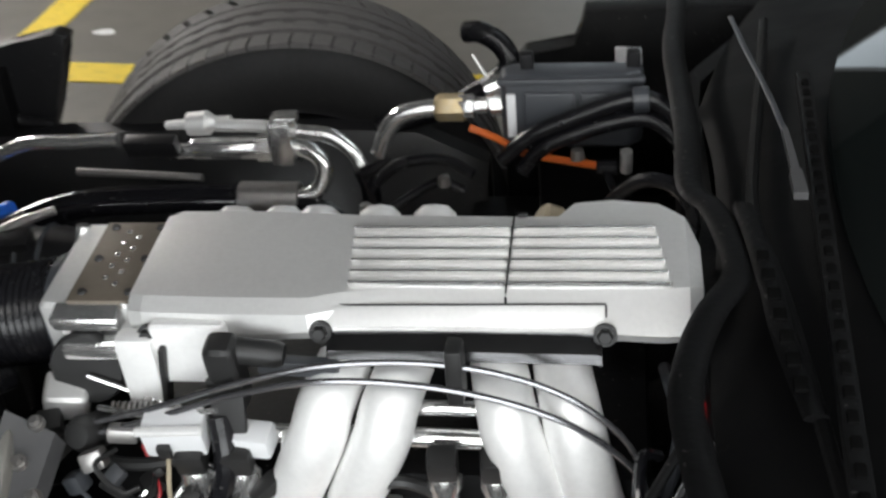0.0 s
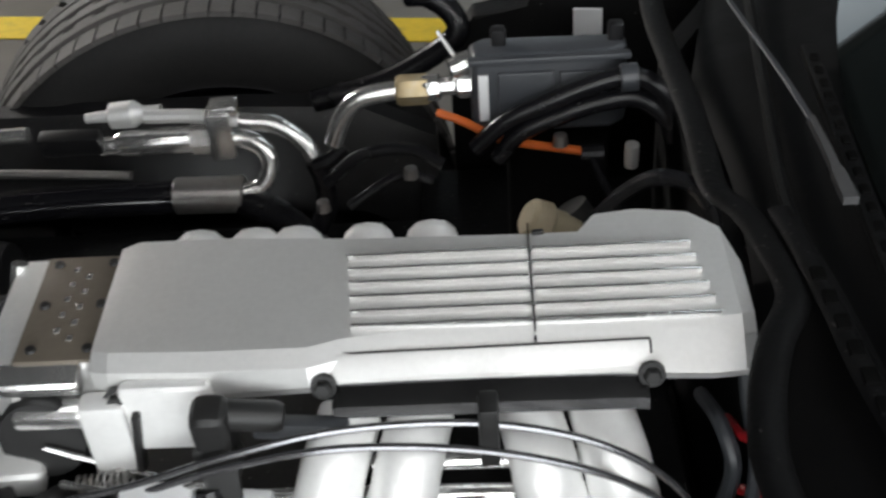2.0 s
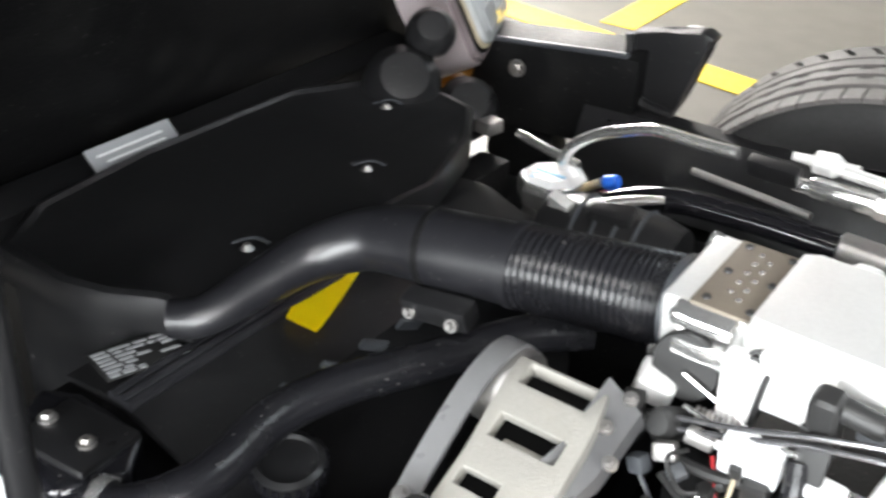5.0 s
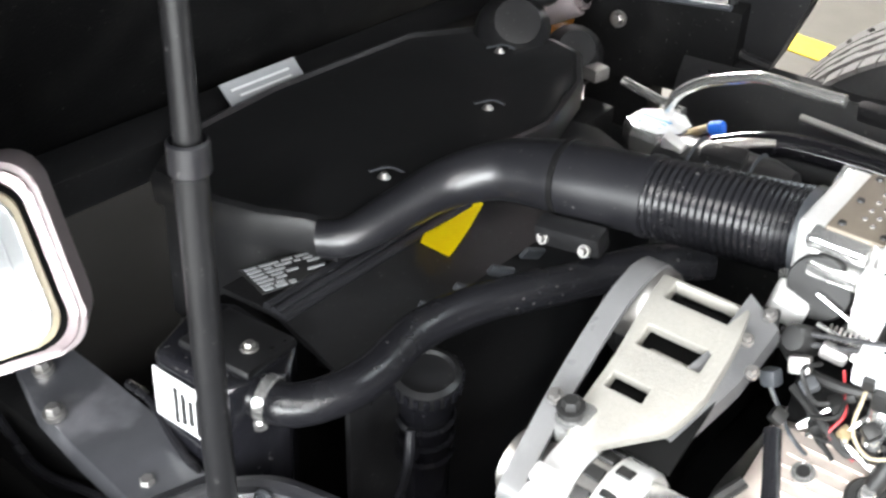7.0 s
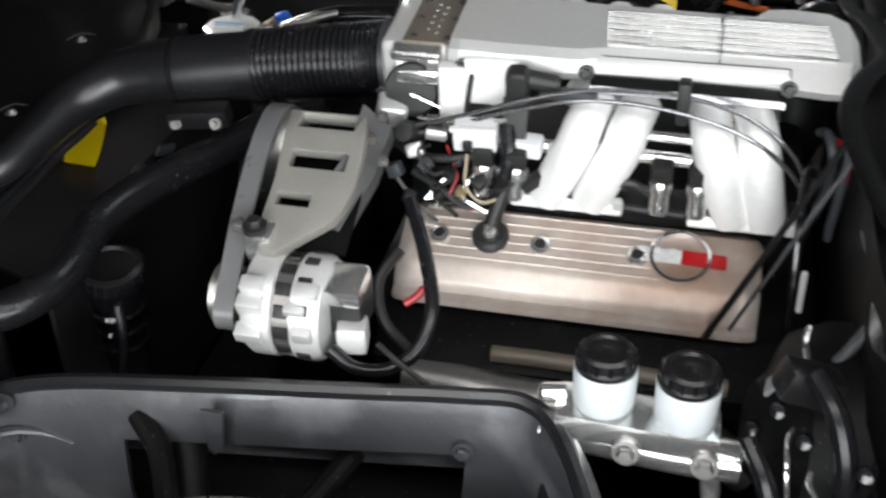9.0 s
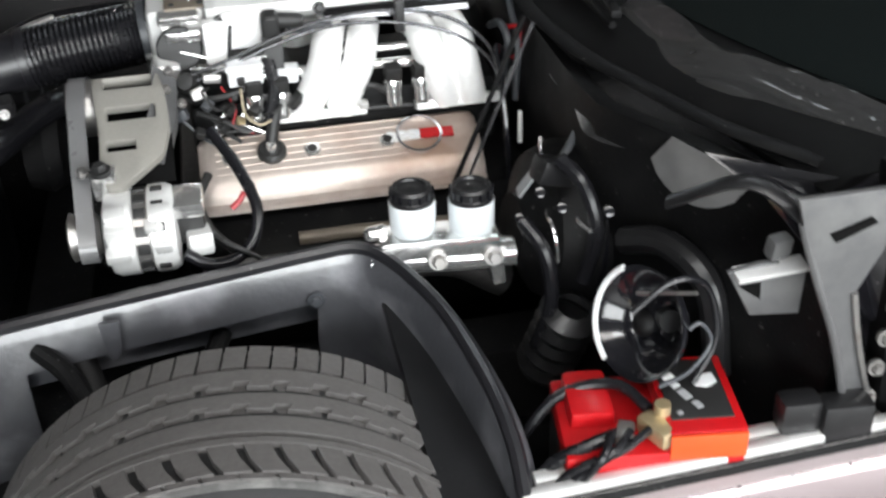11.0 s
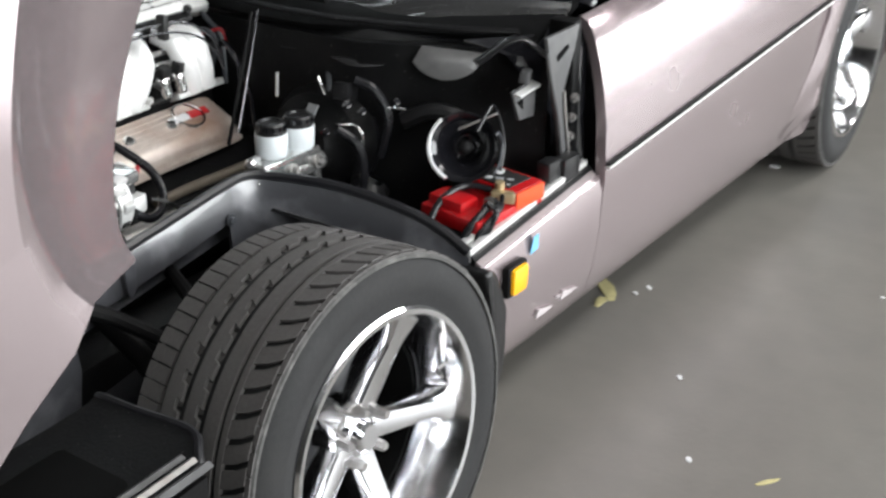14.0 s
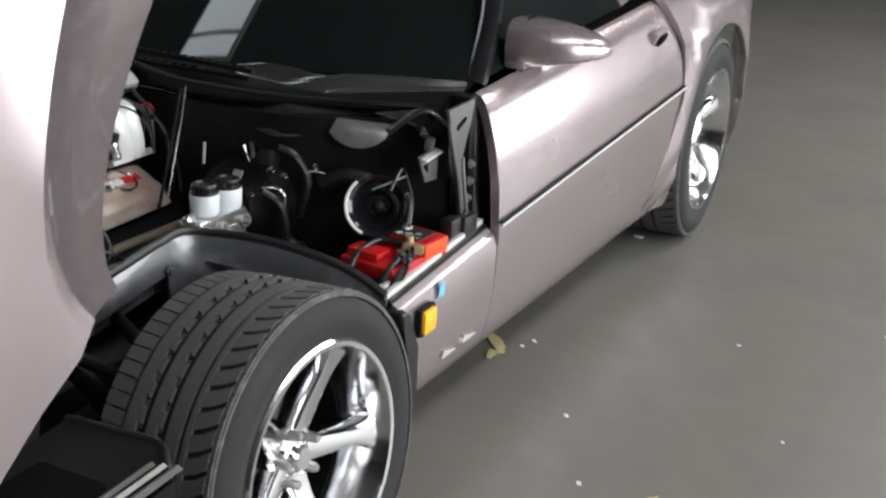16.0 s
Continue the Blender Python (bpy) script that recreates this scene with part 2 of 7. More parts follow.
M_BELT = mat("belt_back", (0.12, 0.12, 0.122), 0.3, grain=0.1, grain_scale=200, wear=0.3, wear_color=(0.2, 0.2, 0.2), wear_scale=30, spec=0.9)
M_DCHROME = mat("dark_polished_metal", (0.16, 0.16, 0.165), 0.2, metal=0.95, grain=0.2, grain_scale=60, wear=0.4, wear_color=(0.05, 0.05, 0.052), wear_scale=18)
M_STEEL = mat("dull_steel", (0.38, 0.37, 0.36), 0.4, metal=0.9, grain=0.15, grain_scale=150, wear=0.4, wear_color=(0.2, 0.16, 0.12), wear_scale=30)
M_WHITEP = mat("reservoir_plastic", (0.66, 0.70, 0.72), 0.42, grain=0.04, wear=0.2, wear_color=(0.5, 0.52, 0.5), wear_scale=25)
M_LABELW = mat("white_label", (0.72, 0.73, 0.74), 0.4, grain=0.05)
M_LABELG = mat("grey_print", (0.3, 0.31, 0.32), 0.5, grain=0.1)
M_INK = mat("black_ink", (0.015, 0.015, 0.015), 0.5)
M_RED = mat("battery_red", (0.4, 0.004, 0.007), 0.35, grain=0.08, wear=0.2, wear_color=(0.4, 0.02, 0.015), wear_scale=20)
M_ORANGE = mat("orange_case", (0.72, 0.07, 0.012), 0.4, grain=0.06)
M_REDW = mat("red_wire", (0.3, 0.01, 0.015), 0.4)
M_ORW = mat("orange_hose", (0.62, 0.13, 0.02), 0.4, grain=0.1, wear=0.3, wear_color=(0.35, 0.1, 0.03), wear_scale=40)
M_BLUE = mat("blue_cap", (0.02, 0.16, 0.75), 0.4)
M_SKYB = mat("blue_sticker", (0.16, 0.42, 0.64), 0.45, grain=0.1)
M_AMBER = mat("amber_lens", (0.95, 0.44, 0.006), 0.12, grain=0.05, coat=0.6)
M_AMBERD = mat("dim_amber_lens", (0.17, 0.07, 0.010), 0.2, grain=0.1)
M_STICKY = mat("yellow_sticker", (0.95, 0.74, 0.004), 0.4, grain=0.05)
M_BRASS = mat("brass_terminal", (0.5, 0.4, 0.24), 0.45, metal=0.7, grain=0.2, grain_scale=120, wear=0.5, wear_color=(0.5, 0.5, 0.42), wear_scale=40)
M_TAN = mat("tan_plastic", (0.34, 0.29, 0.2), 0.5, grain=0.15, wear=0.4, wear_color=(0.16, 0.12, 0.07), wear_scale=40)
M_LEAF = mat("dry_leaf", (0.45, 0.40, 0.2), 0.7, grain=0.3, grain_scale=80)
M_WELL = mat("dusty_liner", (0.05, 0.051, 0.057), 0.36, spec=1.0, grain=0.3, grain_scale=30, bump=0.25, bump_scale=120, wear=0.8, wear_color=(0.2, 0.2, 0.215), wear_scale=10, coat=0.6)
M_COWLG = mat("cowl_gloss", (0.026, 0.026, 0.0265), 0.25, spec=1.0, grain=0.2, grain_scale=80, bump=0.25, bump_scale=22, wear=0.2, wear_color=(0.012, 0.012, 0.012), wear_scale=12, dust=0.22, coat=0.6)
M_FLAP = mat("sheen_film", (0.12, 0.119, 0.117), 0.34, grain=0.2, grain_scale=60, bump=0.3, bump_scale=40, wear=0.5, wear_color=(0.05, 0.05, 0.05), wear_scale=16, spec=0.8)
M_COWL = mat("cowl_plastic", (0.004, 0.004, 0.0042), 0.6, spec=0.1, grain=0.25, grain_scale=90, bump=0.6, bump_scale=16, wear=0.25, wear_color=(0.014, 0.014, 0.014), wear_scale=14, dust=0.03)
M_GREYP = mat("grey_box_plastic", (0.05, 0.054, 0.061), 0.4, grain=0.15, bump=0.1, wear=0.3, wear_color=(0.1, 0.1, 0.1), wear_scale=18)
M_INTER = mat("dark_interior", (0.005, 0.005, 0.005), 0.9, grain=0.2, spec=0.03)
M_PLATE = mat("brown_plate", (0.17, 0.145, 0.115), 0.5, metal=0.4, grain=0.12, grain_scale=200, bump=0.1)
M_EMIT = bpy.data.materials.new("tube_glow")
M_EMIT.use_nodes = True
pe = M_EMIT.node_tree.nodes["Principled BSDF"]
pe.inputs["Emission Color"].default_value, pe.inputs["Emission Strength"].default_value = (0.86, 0.95, 1.0, 1), 9.0
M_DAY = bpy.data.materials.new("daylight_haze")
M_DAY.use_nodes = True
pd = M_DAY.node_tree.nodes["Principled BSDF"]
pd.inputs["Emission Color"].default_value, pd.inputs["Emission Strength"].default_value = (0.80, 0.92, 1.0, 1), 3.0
M_GLASS = mat("tinted_glass", (0.006, 0.008, 0.008), 0.03, grain=0.02, spec=0.28)
M_CLEAR = bpy.data.materials.new("lamp_glass")
M_CLEAR.use_nodes = True
pc = M_CLEAR.node_tree.nodes["Principled BSDF"]
pc.inputs["Transmission Weight"].default_value, pc.inputs["Roughness"].default_value, pc.inputs["IOR"].default_value = 1.0, 0.08, 1.45
# opaque pale base carries the brightness of a lit lens
M_FLUTE = mat("lit_tone_glass", (0.36, 0.375, 0.38), 0.12, grain=0.1, grain_scale=60, coat=0.8)

# ---- the garage ----
tagged(part("floor", box((30, 30, 0.2), (0, 0, -0.1)), M_CONC), "smooth grey concrete garage floor with worn stains", "floor", kind="structure")
for nm, size, at in (("wall_east", (0.2, 15, 3.2), (9.1, 0.5, 1.6)), ("wall_west", (0.2, 15, 3.2), (-9.1, 0.5, 1.6))):
    tagged(part(nm, box(size, at), M_WALL), "plain painted garage wall", "wall", kind="structure")
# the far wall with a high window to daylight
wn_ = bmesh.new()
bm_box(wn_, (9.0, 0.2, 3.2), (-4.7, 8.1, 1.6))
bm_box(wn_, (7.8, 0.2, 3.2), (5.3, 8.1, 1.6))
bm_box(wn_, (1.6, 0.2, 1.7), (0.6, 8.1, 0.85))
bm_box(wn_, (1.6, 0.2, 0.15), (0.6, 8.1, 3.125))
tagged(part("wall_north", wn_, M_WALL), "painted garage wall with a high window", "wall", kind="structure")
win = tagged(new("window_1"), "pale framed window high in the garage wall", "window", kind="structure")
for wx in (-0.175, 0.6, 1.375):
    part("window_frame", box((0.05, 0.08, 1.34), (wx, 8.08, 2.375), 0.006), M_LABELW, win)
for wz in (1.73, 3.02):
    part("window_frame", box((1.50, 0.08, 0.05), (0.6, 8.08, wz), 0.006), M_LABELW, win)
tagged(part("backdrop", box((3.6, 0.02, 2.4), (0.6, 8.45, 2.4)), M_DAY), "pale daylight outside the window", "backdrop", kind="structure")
# the wall behind the camera, with a wide open doorway to daylight
ws_ = bmesh.new()
bm_box(ws_, (7.2, 0.2, 3.2), (-5.6, -5.1, 1.6))
bm_box(ws_, (0.8, 0.2, 3.2), (8.8, -5.1, 1.6))
bm_box(ws_, (10.4, 0.2, 0.7), (3.2, -5.1, 2.85))
tagged(part("wall_south", ws_, M_WALL), "painted garage wall with a wide open doorway", "wall", kind="structure")
tagged(part("ceiling", box((18.4, 15.4, 0.2), (0, 0.5, 3.3)), M_CEIL), "plain painted garage ceiling", "ceiling", kind="structure")

# unseen fittings under the ceiling; split panels stand in for a barred roof window
fit0 = thing("ceiling_light", (0, 0, 3.2), "added white ceiling fitting, its lit panels standing in for a roof window", "lamp", "ceiling lights")
part("housing", box((1.56, 0.50, 0.05), (0, 0, 3.178), 0.01), M_LABELW, fit0)
for k, (x0, x1) in enumerate(((-0.75, -0.64), (-0.61, -0.30), (-0.27, 0.30), (0.33, 0.75))):
    part("diffuser", box((x1 - x0, 0.44, 0.012), ((x0 + x1) / 2, 0, 3.150), 0.003), M_EMIT, fit0, "lit pale diffuser panel" if k == 0 else "")
FITTINGS = [(-2.2, -2.6), (0.6, -2.6), (3.4, -2.6), (-3.4, 3.8), (2.05, 1.38), (5.2, 3.0)]
fit0.location = Vector((*FITTINGS[0], 3.2)) * UNIT
for fx, fy in FITTINGS[1:]:
    copy_thing(fit0, Matrix.Translation(Vector((fx, fy, 3.2)) * UNIT))
area_lamp("lamp_ceiling_near", (0.6, -2.4, 3.05), (0.45, -0.6, 0.5), 4.2, 0.6, 85, (1, 0.97, 0.945))
# unseen lamp, added to brighten the floor beyond the car
area_lamp("fill_far_floor", (-3.4, 3.8, 3.05), (-0.4, 2.2, 0.0), 1.6, 1.2, 560, (1, 0.96, 0.91))
# unseen lamp with no fitting, added to brighten the floor towards the rear
area_lamp("fill_rear_floor", (4.6, -2.4, 3.05), (4.4, -2.0, 0.0), 1.6, 0.6, 120)
area_lamp("doorway_daylight", (3.2, -4.95, 1.45), (3.2, 0, 1.2), 10.0, 2.0, 880, (0.95, 0.985, 1.0))

# painted bay lines
def stripe(name, a, b, w, label):
    a, b = Vector((*a, 0)), Vector((*b, 0))
    d = (b - a).normalized()
    n = Vector((-d.y, d.x, 0)) * w / 2
    bm = bmesh.new()
    k = 40
    for i in range(k):
        p, q = a.lerp(b, i / k), a.lerp(b, (i + 1) / k)
        vs = [bm.verts.new(v + Vector((0, 0, 0.004))) for v in (p - n, q - n, q + n, p + n)]
        bm.faces.new(vs)
    bmesh.ops.remove_doubles(bm, verts=bm.verts, dist=1e-5)
    bmesh.ops.solidify(bm, geom=bm.faces[:], thickness=0.003)
    return tagged(part(name, bm, M_YELLOW), label, "floor marking", kind="structure")


stripe("bay_line", (-1.60, 2.265), (2.6, 1.70), 0.13, "long yellow painted bay line on the floor")
stripe("bay_line", (-1.175, 2.34), (-1.26, 4.6), 0.12, "yellow painted cross line on the floor")

# ---- the car: body, wheels, hood ----
AX_F, AX_R, R_T = 0.11, 2.41, 0.325
car = thing("sports_car", (1.0, 0, 0), "low mauve-silver two-seat sports car with its hood tilted open", "car")


def side_y(x):
    """Where the left flank stands, across."""
    return -0.775 - 0.049 * (x - 0.47)


def trim_z(x):
    return 0.478 + 0.066 * (x - 0.9)


def mirrored(sections):
    return [[(x, -y, z) for x, y, z in s] for s in sections]


# lower front fender behind the wheel, with rounded foot
def fender_sections(x0, x1, n=6, lift=0.0):
    out = []
    for i in range(n + 1):
        x = x0 + (x1 - x0) * i / n
        y, zt = side_y(x), 0.427 + 0.085 * (x - 0.47) + lift
        out.append([(x, y + 0.008, zt - 0.006), (x, y + 0.001, zt), (x, y - 0.007, zt - 0.006), (x, y - 0.013, zt - 0.03), (x, y - 0.012, 0.345), (x, y - 0.004, 0.27), (x, y + 0.008, 0.22), (x, y + 0.024, 0.19), (x, y + 0.055, 0.172), (x, y + 0.13, 0.165)])
    return out


part("front_fender", sheet(fender_sections(0.478, 0.858), 0.006), M_PAINT, car, "mauve-silver lower fender panel")
part("front_fender", sheet(mirrored(fender_sections(0.478, 0.858)), 0.006), M_PAINT, car)


def door_end(zz):
    """Where the door's bowed rear edge lies, along x, at a height."""
    return float(np.interp(zz, (0.17, 0.29, 0.37, 0.487, 0.60, 0.76), (1.77, 1.87, 1.975, 2.03, 2.01, 1.90)))


# door skin: rises to the glass line, leaning inwards
def door_sections():
    out = []
    n = 14
    for i in range(n + 1):
        s = i / n
        out_row = []
        for k, (zz, dy, lean) in enumerate(((0.166, 0.125, 0), (0.172, 0.055, 0), (0.19, 0.024, 0), (0.22, 0.008, 0), (0.27, -0.004, 0), (0.35, -0.012, 0), (0.43, -0.014, 0.0), (0.455, -0.015, 0.02), (0.50, -0.011, 0.1), (0.56, -0.003, 0.32), (0.63, 0.014, 0.6), (0.69, 0.036, 0.85), (0.725, 0.056, 1.0), (0.735, 0.075, 1.0))):
            x0 = 0.860 + 0.034 * lean
            x = x0 + (door_end(zz) - x0) * s
            z = zz + (0.065 * (x - 0.9) * min(1, max(0, (zz - 0.25) / 0.2)))
            out_row.append((x, side_y(x) + dy, z))
        out.append(out_row)
    return out


door_l = part("door", sheet(door_sections(), 0.02), M_PAINT, car, "closed mauve-silver door with a black side moulding")
part("door", sheet(mirrored(door_sections()), 0.02), M_PAINT, car)


# rear quarter with a round wheel opening
def quarter():
    bm = bmesh.new()
    prof = ((0.19, 0.024), (0.27, -0.004), (0.35, -0.012), (0.45, -0.016), (0.53, -0.012), (0.60, -0.008), (0.66, 0.004), (0.72, 0.028), (0.77, 0.06), (0.80, 0.10), (0.82, 0.17))
    cols = []
    nx = 34
    for i in range(nx + 1):
        s = i / nx
        col = []
        for zz, dy in prof:
            x0 = door_end(zz) + 0.006
            x = x0 + (3.22 - x0) * s
            y = side_y(min(x, 2.5)) + dy + max(0, x - 2.6) ** 2 * 0.35
            flare = max(0, 1 - abs(math.hypot(x - AX_R, zz + 0.04 - R_T) - 0.37) / 0.09) * 0.016
            z = zz + 0.065 * min(x - 0.9, 1.4) * min(1, max(0, (zz - 0.25) / 0.2))
            col.append((x, y - flare, z))
        cols.append(col)
    vs = [[bm.verts.new(p) for p in c] for c in cols]
    for i in range(nx):
        for k in range(len(prof) - 1):
            f = bm.faces.new((vs[i][k], vs[i + 1][k], vs[i + 1][k + 1], vs[i][k + 1]))
    bmesh.ops.subdivide_edges(bm, edges=bm.edges, cuts=4, use_grid_fill=True)
    gone = []
    for v in bm.verts:
        d = Vector((v.co.x - AX_R, v.co.z - R_T))
        if d.length < 0.352:
            gone.append(v)
    bmesh.ops.delete(bm, geom=gone, context="VERTS")
    for v in bm.verts:
        if v.is_boundary:
            d = Vector((v.co.x - AX_R, v.co.z - R_T))
            if d.length < 0.40 and v.co.z > 0.2:
                d = d.normalized() * 0.36
                v.co.x, v.co.z = AX_R + d.x, R_T + d.y
    bmesh.ops.recalc_face_normals(bm, faces=bm.faces)
    bmesh.ops.solidify(bm, geom=bm.faces[:], thickness=0.02)
    return bm


part("rear_quarter", quarter(), M_PAINT, car, "mauve-silver rear quarter with a flared wheel opening")
qr = quarter()
bmesh.ops.scale(qr, vec=(1, -1, 1), verts=qr.verts)
part("rear_quarter", qr, M_PAINT, car)


# black side moulding with its bright lower strip
def moulding(x0, x1, dz, w, out):
    secs = []
    for i in range(25):
        x = x0 + (x1 - x0) * i / 24
        y, z = side_y(x) - 0.014, trim_z(x) + dz
        secs.append([(x, y - out, z + w / 2), (x, y - out, z - w / 2), (x, y + 0.006, z - w / 2), (x, y + 0.006, z + w / 2)])
    return loft(secs)


part("side_moulding", moulding(0.866, 2.06, 0.006, 0.007, 0.005), M_MATTEB, door_l, "matt black rubber moulding")
part("bright_strip", moulding(0.866, 2.06, -0.001, 0.005, 0.006), M_ALU, door_l, "thin bright metal strip")

# door handle recess and mirror
hx, hz = 1.86, 0.712
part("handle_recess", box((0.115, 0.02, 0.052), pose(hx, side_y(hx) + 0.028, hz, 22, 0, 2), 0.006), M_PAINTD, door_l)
part("door_handle", box((0.075, 0.02, 0.034), pose(hx + 0.01, side_y(hx) + 0.021, hz - 0.004, 22, 0, 2), 0.006), M_INTER, door_l, "dark recessed door handle")


def mirror_body():
    secs = []
    for s, w, h, x in ((0.0, 0.06, 0.072, 0.0), (0.12, 0.070, 0.074, 0.01), (0.3, 0.078, 0.073, 0.02), (0.55, 0.078, 0.066, 0.03), (0.8, 0.064, 0.050, 0.045), (0.95, 0.040, 0.032, 0.06), (1.0, 0.014, 0.014, 0.065)):
        y = -0.705 - 0.195 * s
        ring = []
        for k in range(20):
            a = 2 * math.pi * k / 20
            ca, sa = math.cos(a), math.sin(a)
            ring.append((1.13 + x + w * math.copysign(abs(ca) ** 0.7, ca), y, 0.796 - 0.008 * s + h * 0.82 * math.copysign(abs(sa) ** 0.6, sa) * (1.0 if sa > 0 else 0.8 - 0.5 * s)))
        secs.append(ring)
    return loft(secs)


mir = part("door_mirror", mirror_body(), M_PAINT, car, "mauve-silver teardrop door mirror")
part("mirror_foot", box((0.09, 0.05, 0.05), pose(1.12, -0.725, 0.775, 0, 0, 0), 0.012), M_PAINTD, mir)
part("mirror_seam", lathe([(0.062, -0.003), (0.064, 0.0), (0.062, 0.003)], pose(1.14, -0.735, 0.796, 90, 0, 0), 24, True), M_INTER, mir)

# windscreen, roof and side glass
def screen_base(y):
    return 0.745 + 0.20 * (y / 0.7) ** 2


def screen(z):
    return (z - 0.745) * 1.75


ws = []
for z in (0.745, 0.85, 0.97, 1.10):
    ws.append([(screen_base(y) + screen(z) * (1 - 0.05 * (y / 0.7) ** 2), y * (1 - 0.28 * (z - 0.745) / 0.36), z) for y in [0.68 * (k / 10 - 1) for k in range(21)]])
part("windscreen", sheet(ws, 0.006), M_GLASS, car, "raked dark tinted windscreen")
roof = []
for s, z in ((0, 1.105), (0.25, 1.15), (0.5, 1.165), (0.8, 1.15), (1.0, 1.12)):
    roof.append([(1.40 + 0.65 * s, 0.49 * (k / 8 - 1) * (1 - 0.05 * s), z - 0.03 * abs(k / 8 - 1) ** 3) for k in range(17)])
part("roof", sheet(roof, 0.02), M_PAINT, car)
back = []
for s in (0, 0.33, 0.66, 1.0):
    back.append([(2.05 + 0.85 * s, (0.465 + 0.12 * s) * (k / 8 - 1), 1.12 - 0.27 * s - 0.02 * abs(k / 8 - 1) ** 3) for k in range(17)])
part("rear_glass", sheet(back, 0.006), M_GLASS, car)
for sgn in (-1, 1):
    part("pillar", tube([(0.955, sgn * 0.69, 0.73), (1.12, sgn * 0.645, 0.86), (1.28, sgn * 0.57, 0.99), (1.43, sgn * 0.495, 1.11)], 0.026, 10, 6, flat=0.7), M_GLOSSB, car, "gloss black windscreen pillar")
    part("side_glass", sheet([[(1.0, sgn * 0.70, 0.745), (1.35, sgn * 0.715, 0.77), (1.76, sgn * 0.735, 0.80)], [(1.22, sgn * 0.61, 0.92), (1.45, sgn * 0.61, 0.95), (1.80, sgn * 0.62, 0.95)], [(1.45, sgn * 0.50, 1.10), (1.6, sgn * 0.50, 1.12), (1.95, sgn * 0.48, 1.12)]], 0.005), M_GLASS, car)
    part("sail_panel", sheet([[(1.77, sgn * 0.735, 0.80), (2.2, sgn * 0.72, 0.84), (2.9, sgn * 0.60, 0.85)], [(1.95, sgn * 0.49, 1.115), (2.15, sgn * 0.49, 1.10), (2.9, sgn * 0.575, 0.86)]], 0.012), M_PAINT, car)
part("rear_deck", sheet([[(2.88, -0.60, 0.86), (2.88, 0, 0.875), (2.88, 0.60, 0.86)], [(3.15, -0.58, 0.845), (3.15, 0, 0.86), (3.15, 0.58, 0.845)], [(3.26, -0.58, 0.78), (3.26, 0, 0.79), (3.26, 0.58, 0.78)], [(3.25, -0.58, 0.35), (3.25, 0, 0.35), (3.25, 0.58, 0.35)]], 0.02), M_PAINT, car)
part("dashboard", box((0.35, 1.3, 0.16), (1.15, 0, 0.70), 0.05), M_INTER, car)
part("floor_pan", box((2.5, 1.36, 0.06), (1.95, 0, 0.2), 0.01), M_MATTEB, car)

# firewall and cowl
def setback(y):
    """How far the firewall falls back towards its ends."""
    return 0.16 * max(0, abs(y) - 0.40) / 0.30


fw = [[(0.665 + setback(y), y, z) for y in [0.7 * (k / 12 - 1) for k in range(25)]] for z in (0.16, 0.3, 0.45, 0.6, 0.69)]
bulge = []
for i in range(29):
    u = min(1, i / 14)
    v = max(0, i - 14) / 14
    row = []
    for k in range(31):
        y = -0.690 + 0.0150 * k
        fold = 0.008 * math.sin(19 * y + 5 * u) * (0.3 + u) + 0.004 * math.sin(37 * y - 8 * u + 1.3) + 0.006 * noise.noise((7 * y, 3 * u, 0.4))
        crest = (1 - v) * fold + v * (0.007 * math.sin(23 * y + 9 * v) + 0.010 * noise.noise((9 * y, 4 * v, 1.7)))
        top = 0.648 + setback(y) + 0.08 * u + 0.6 * crest
        row.append((top + 0.55 * v * (screen_base(y) + 0.01 - top), y, 0.650 + 0.061 * u**0.7 + 0.034 * v**0.7 + crest))
    bulge.append(row)
part("cowl_flank", sheet(bulge, 0.005), M_COWLG, car, "glossy black folded plastic cowl cover")
# puffed pale sheet: the cover's glossy highlight is put into its colour
flap = []
for i in range(9):
    u = i / 8
    row = []
    for k in range(9):
        v = k / 8
        puff = 0.020 * (1 - (2 * u - 1) ** 2) ** 0.6 * math.sin(math.pi * min(1, 0.15 + 0.85 * v))
        row.append((0.682 + 0.052 * u + 0.020 * v - 0.7 * puff, -0.506 - 0.098 * u - 0.006 * v, 0.678 - 0.010 * u - (0.014 + 0.030 * math.sin(math.pi * u) ** 0.7) * (1 - v) + 0.012 * v + 0.6 * puff))
    flap.append(row)
part("sheen_flap", sheet(flap, 0.004), M_FLAP, car, "pale grey puffed sheet painting a sheen on the cowl cover")
part("firewall", sheet(fw, 0.02), M_MATTEB, car, "matt black firewall")
cw = []
for s in (0, 0.15, 0.4, 0.7, 1.0):
    row = []
    for k in range(33):
        y = 0.69 * (k / 16 - 1)
        xf = 0.655 + 0.13 * max(0, abs(y) - 0.3) / 0.39 + 0.012 * math.sin(9 * y)
        xb = screen_base(y) + 0.02
        row.append((xf + (xb - xf) * s, y, 0.705 + 0.045 * s**0.6 - 0.012 * math.exp(-((s - 0.55) / 0.2) ** 2)))
    cw.append(row)
part("cowl", sheet(cw, 0.012), M_COWL, car, "black cowl panel under the windscreen")
seal = [(0.655, 0.66, 0.715), (0.648, 0.50, 0.730), (0.640, 0.381, 0.735), (0.6436, 0.195, 0.737), (0.641, 0.092, 0.737), (0.655, 0.055, 0.738), (0.6635, 0.014, 0.738), (0.667, -0.041, 0.738), (0.6456, -0.087, 0.737), (0.630, -0.14, 0.736), (0.626, -0.20, 0.732), (0.650, -0.34, 0.725), (0.70, -0.47, 0.72), (0.735, -0.56, 0.72), (0.80, -0.65, 0.715)]
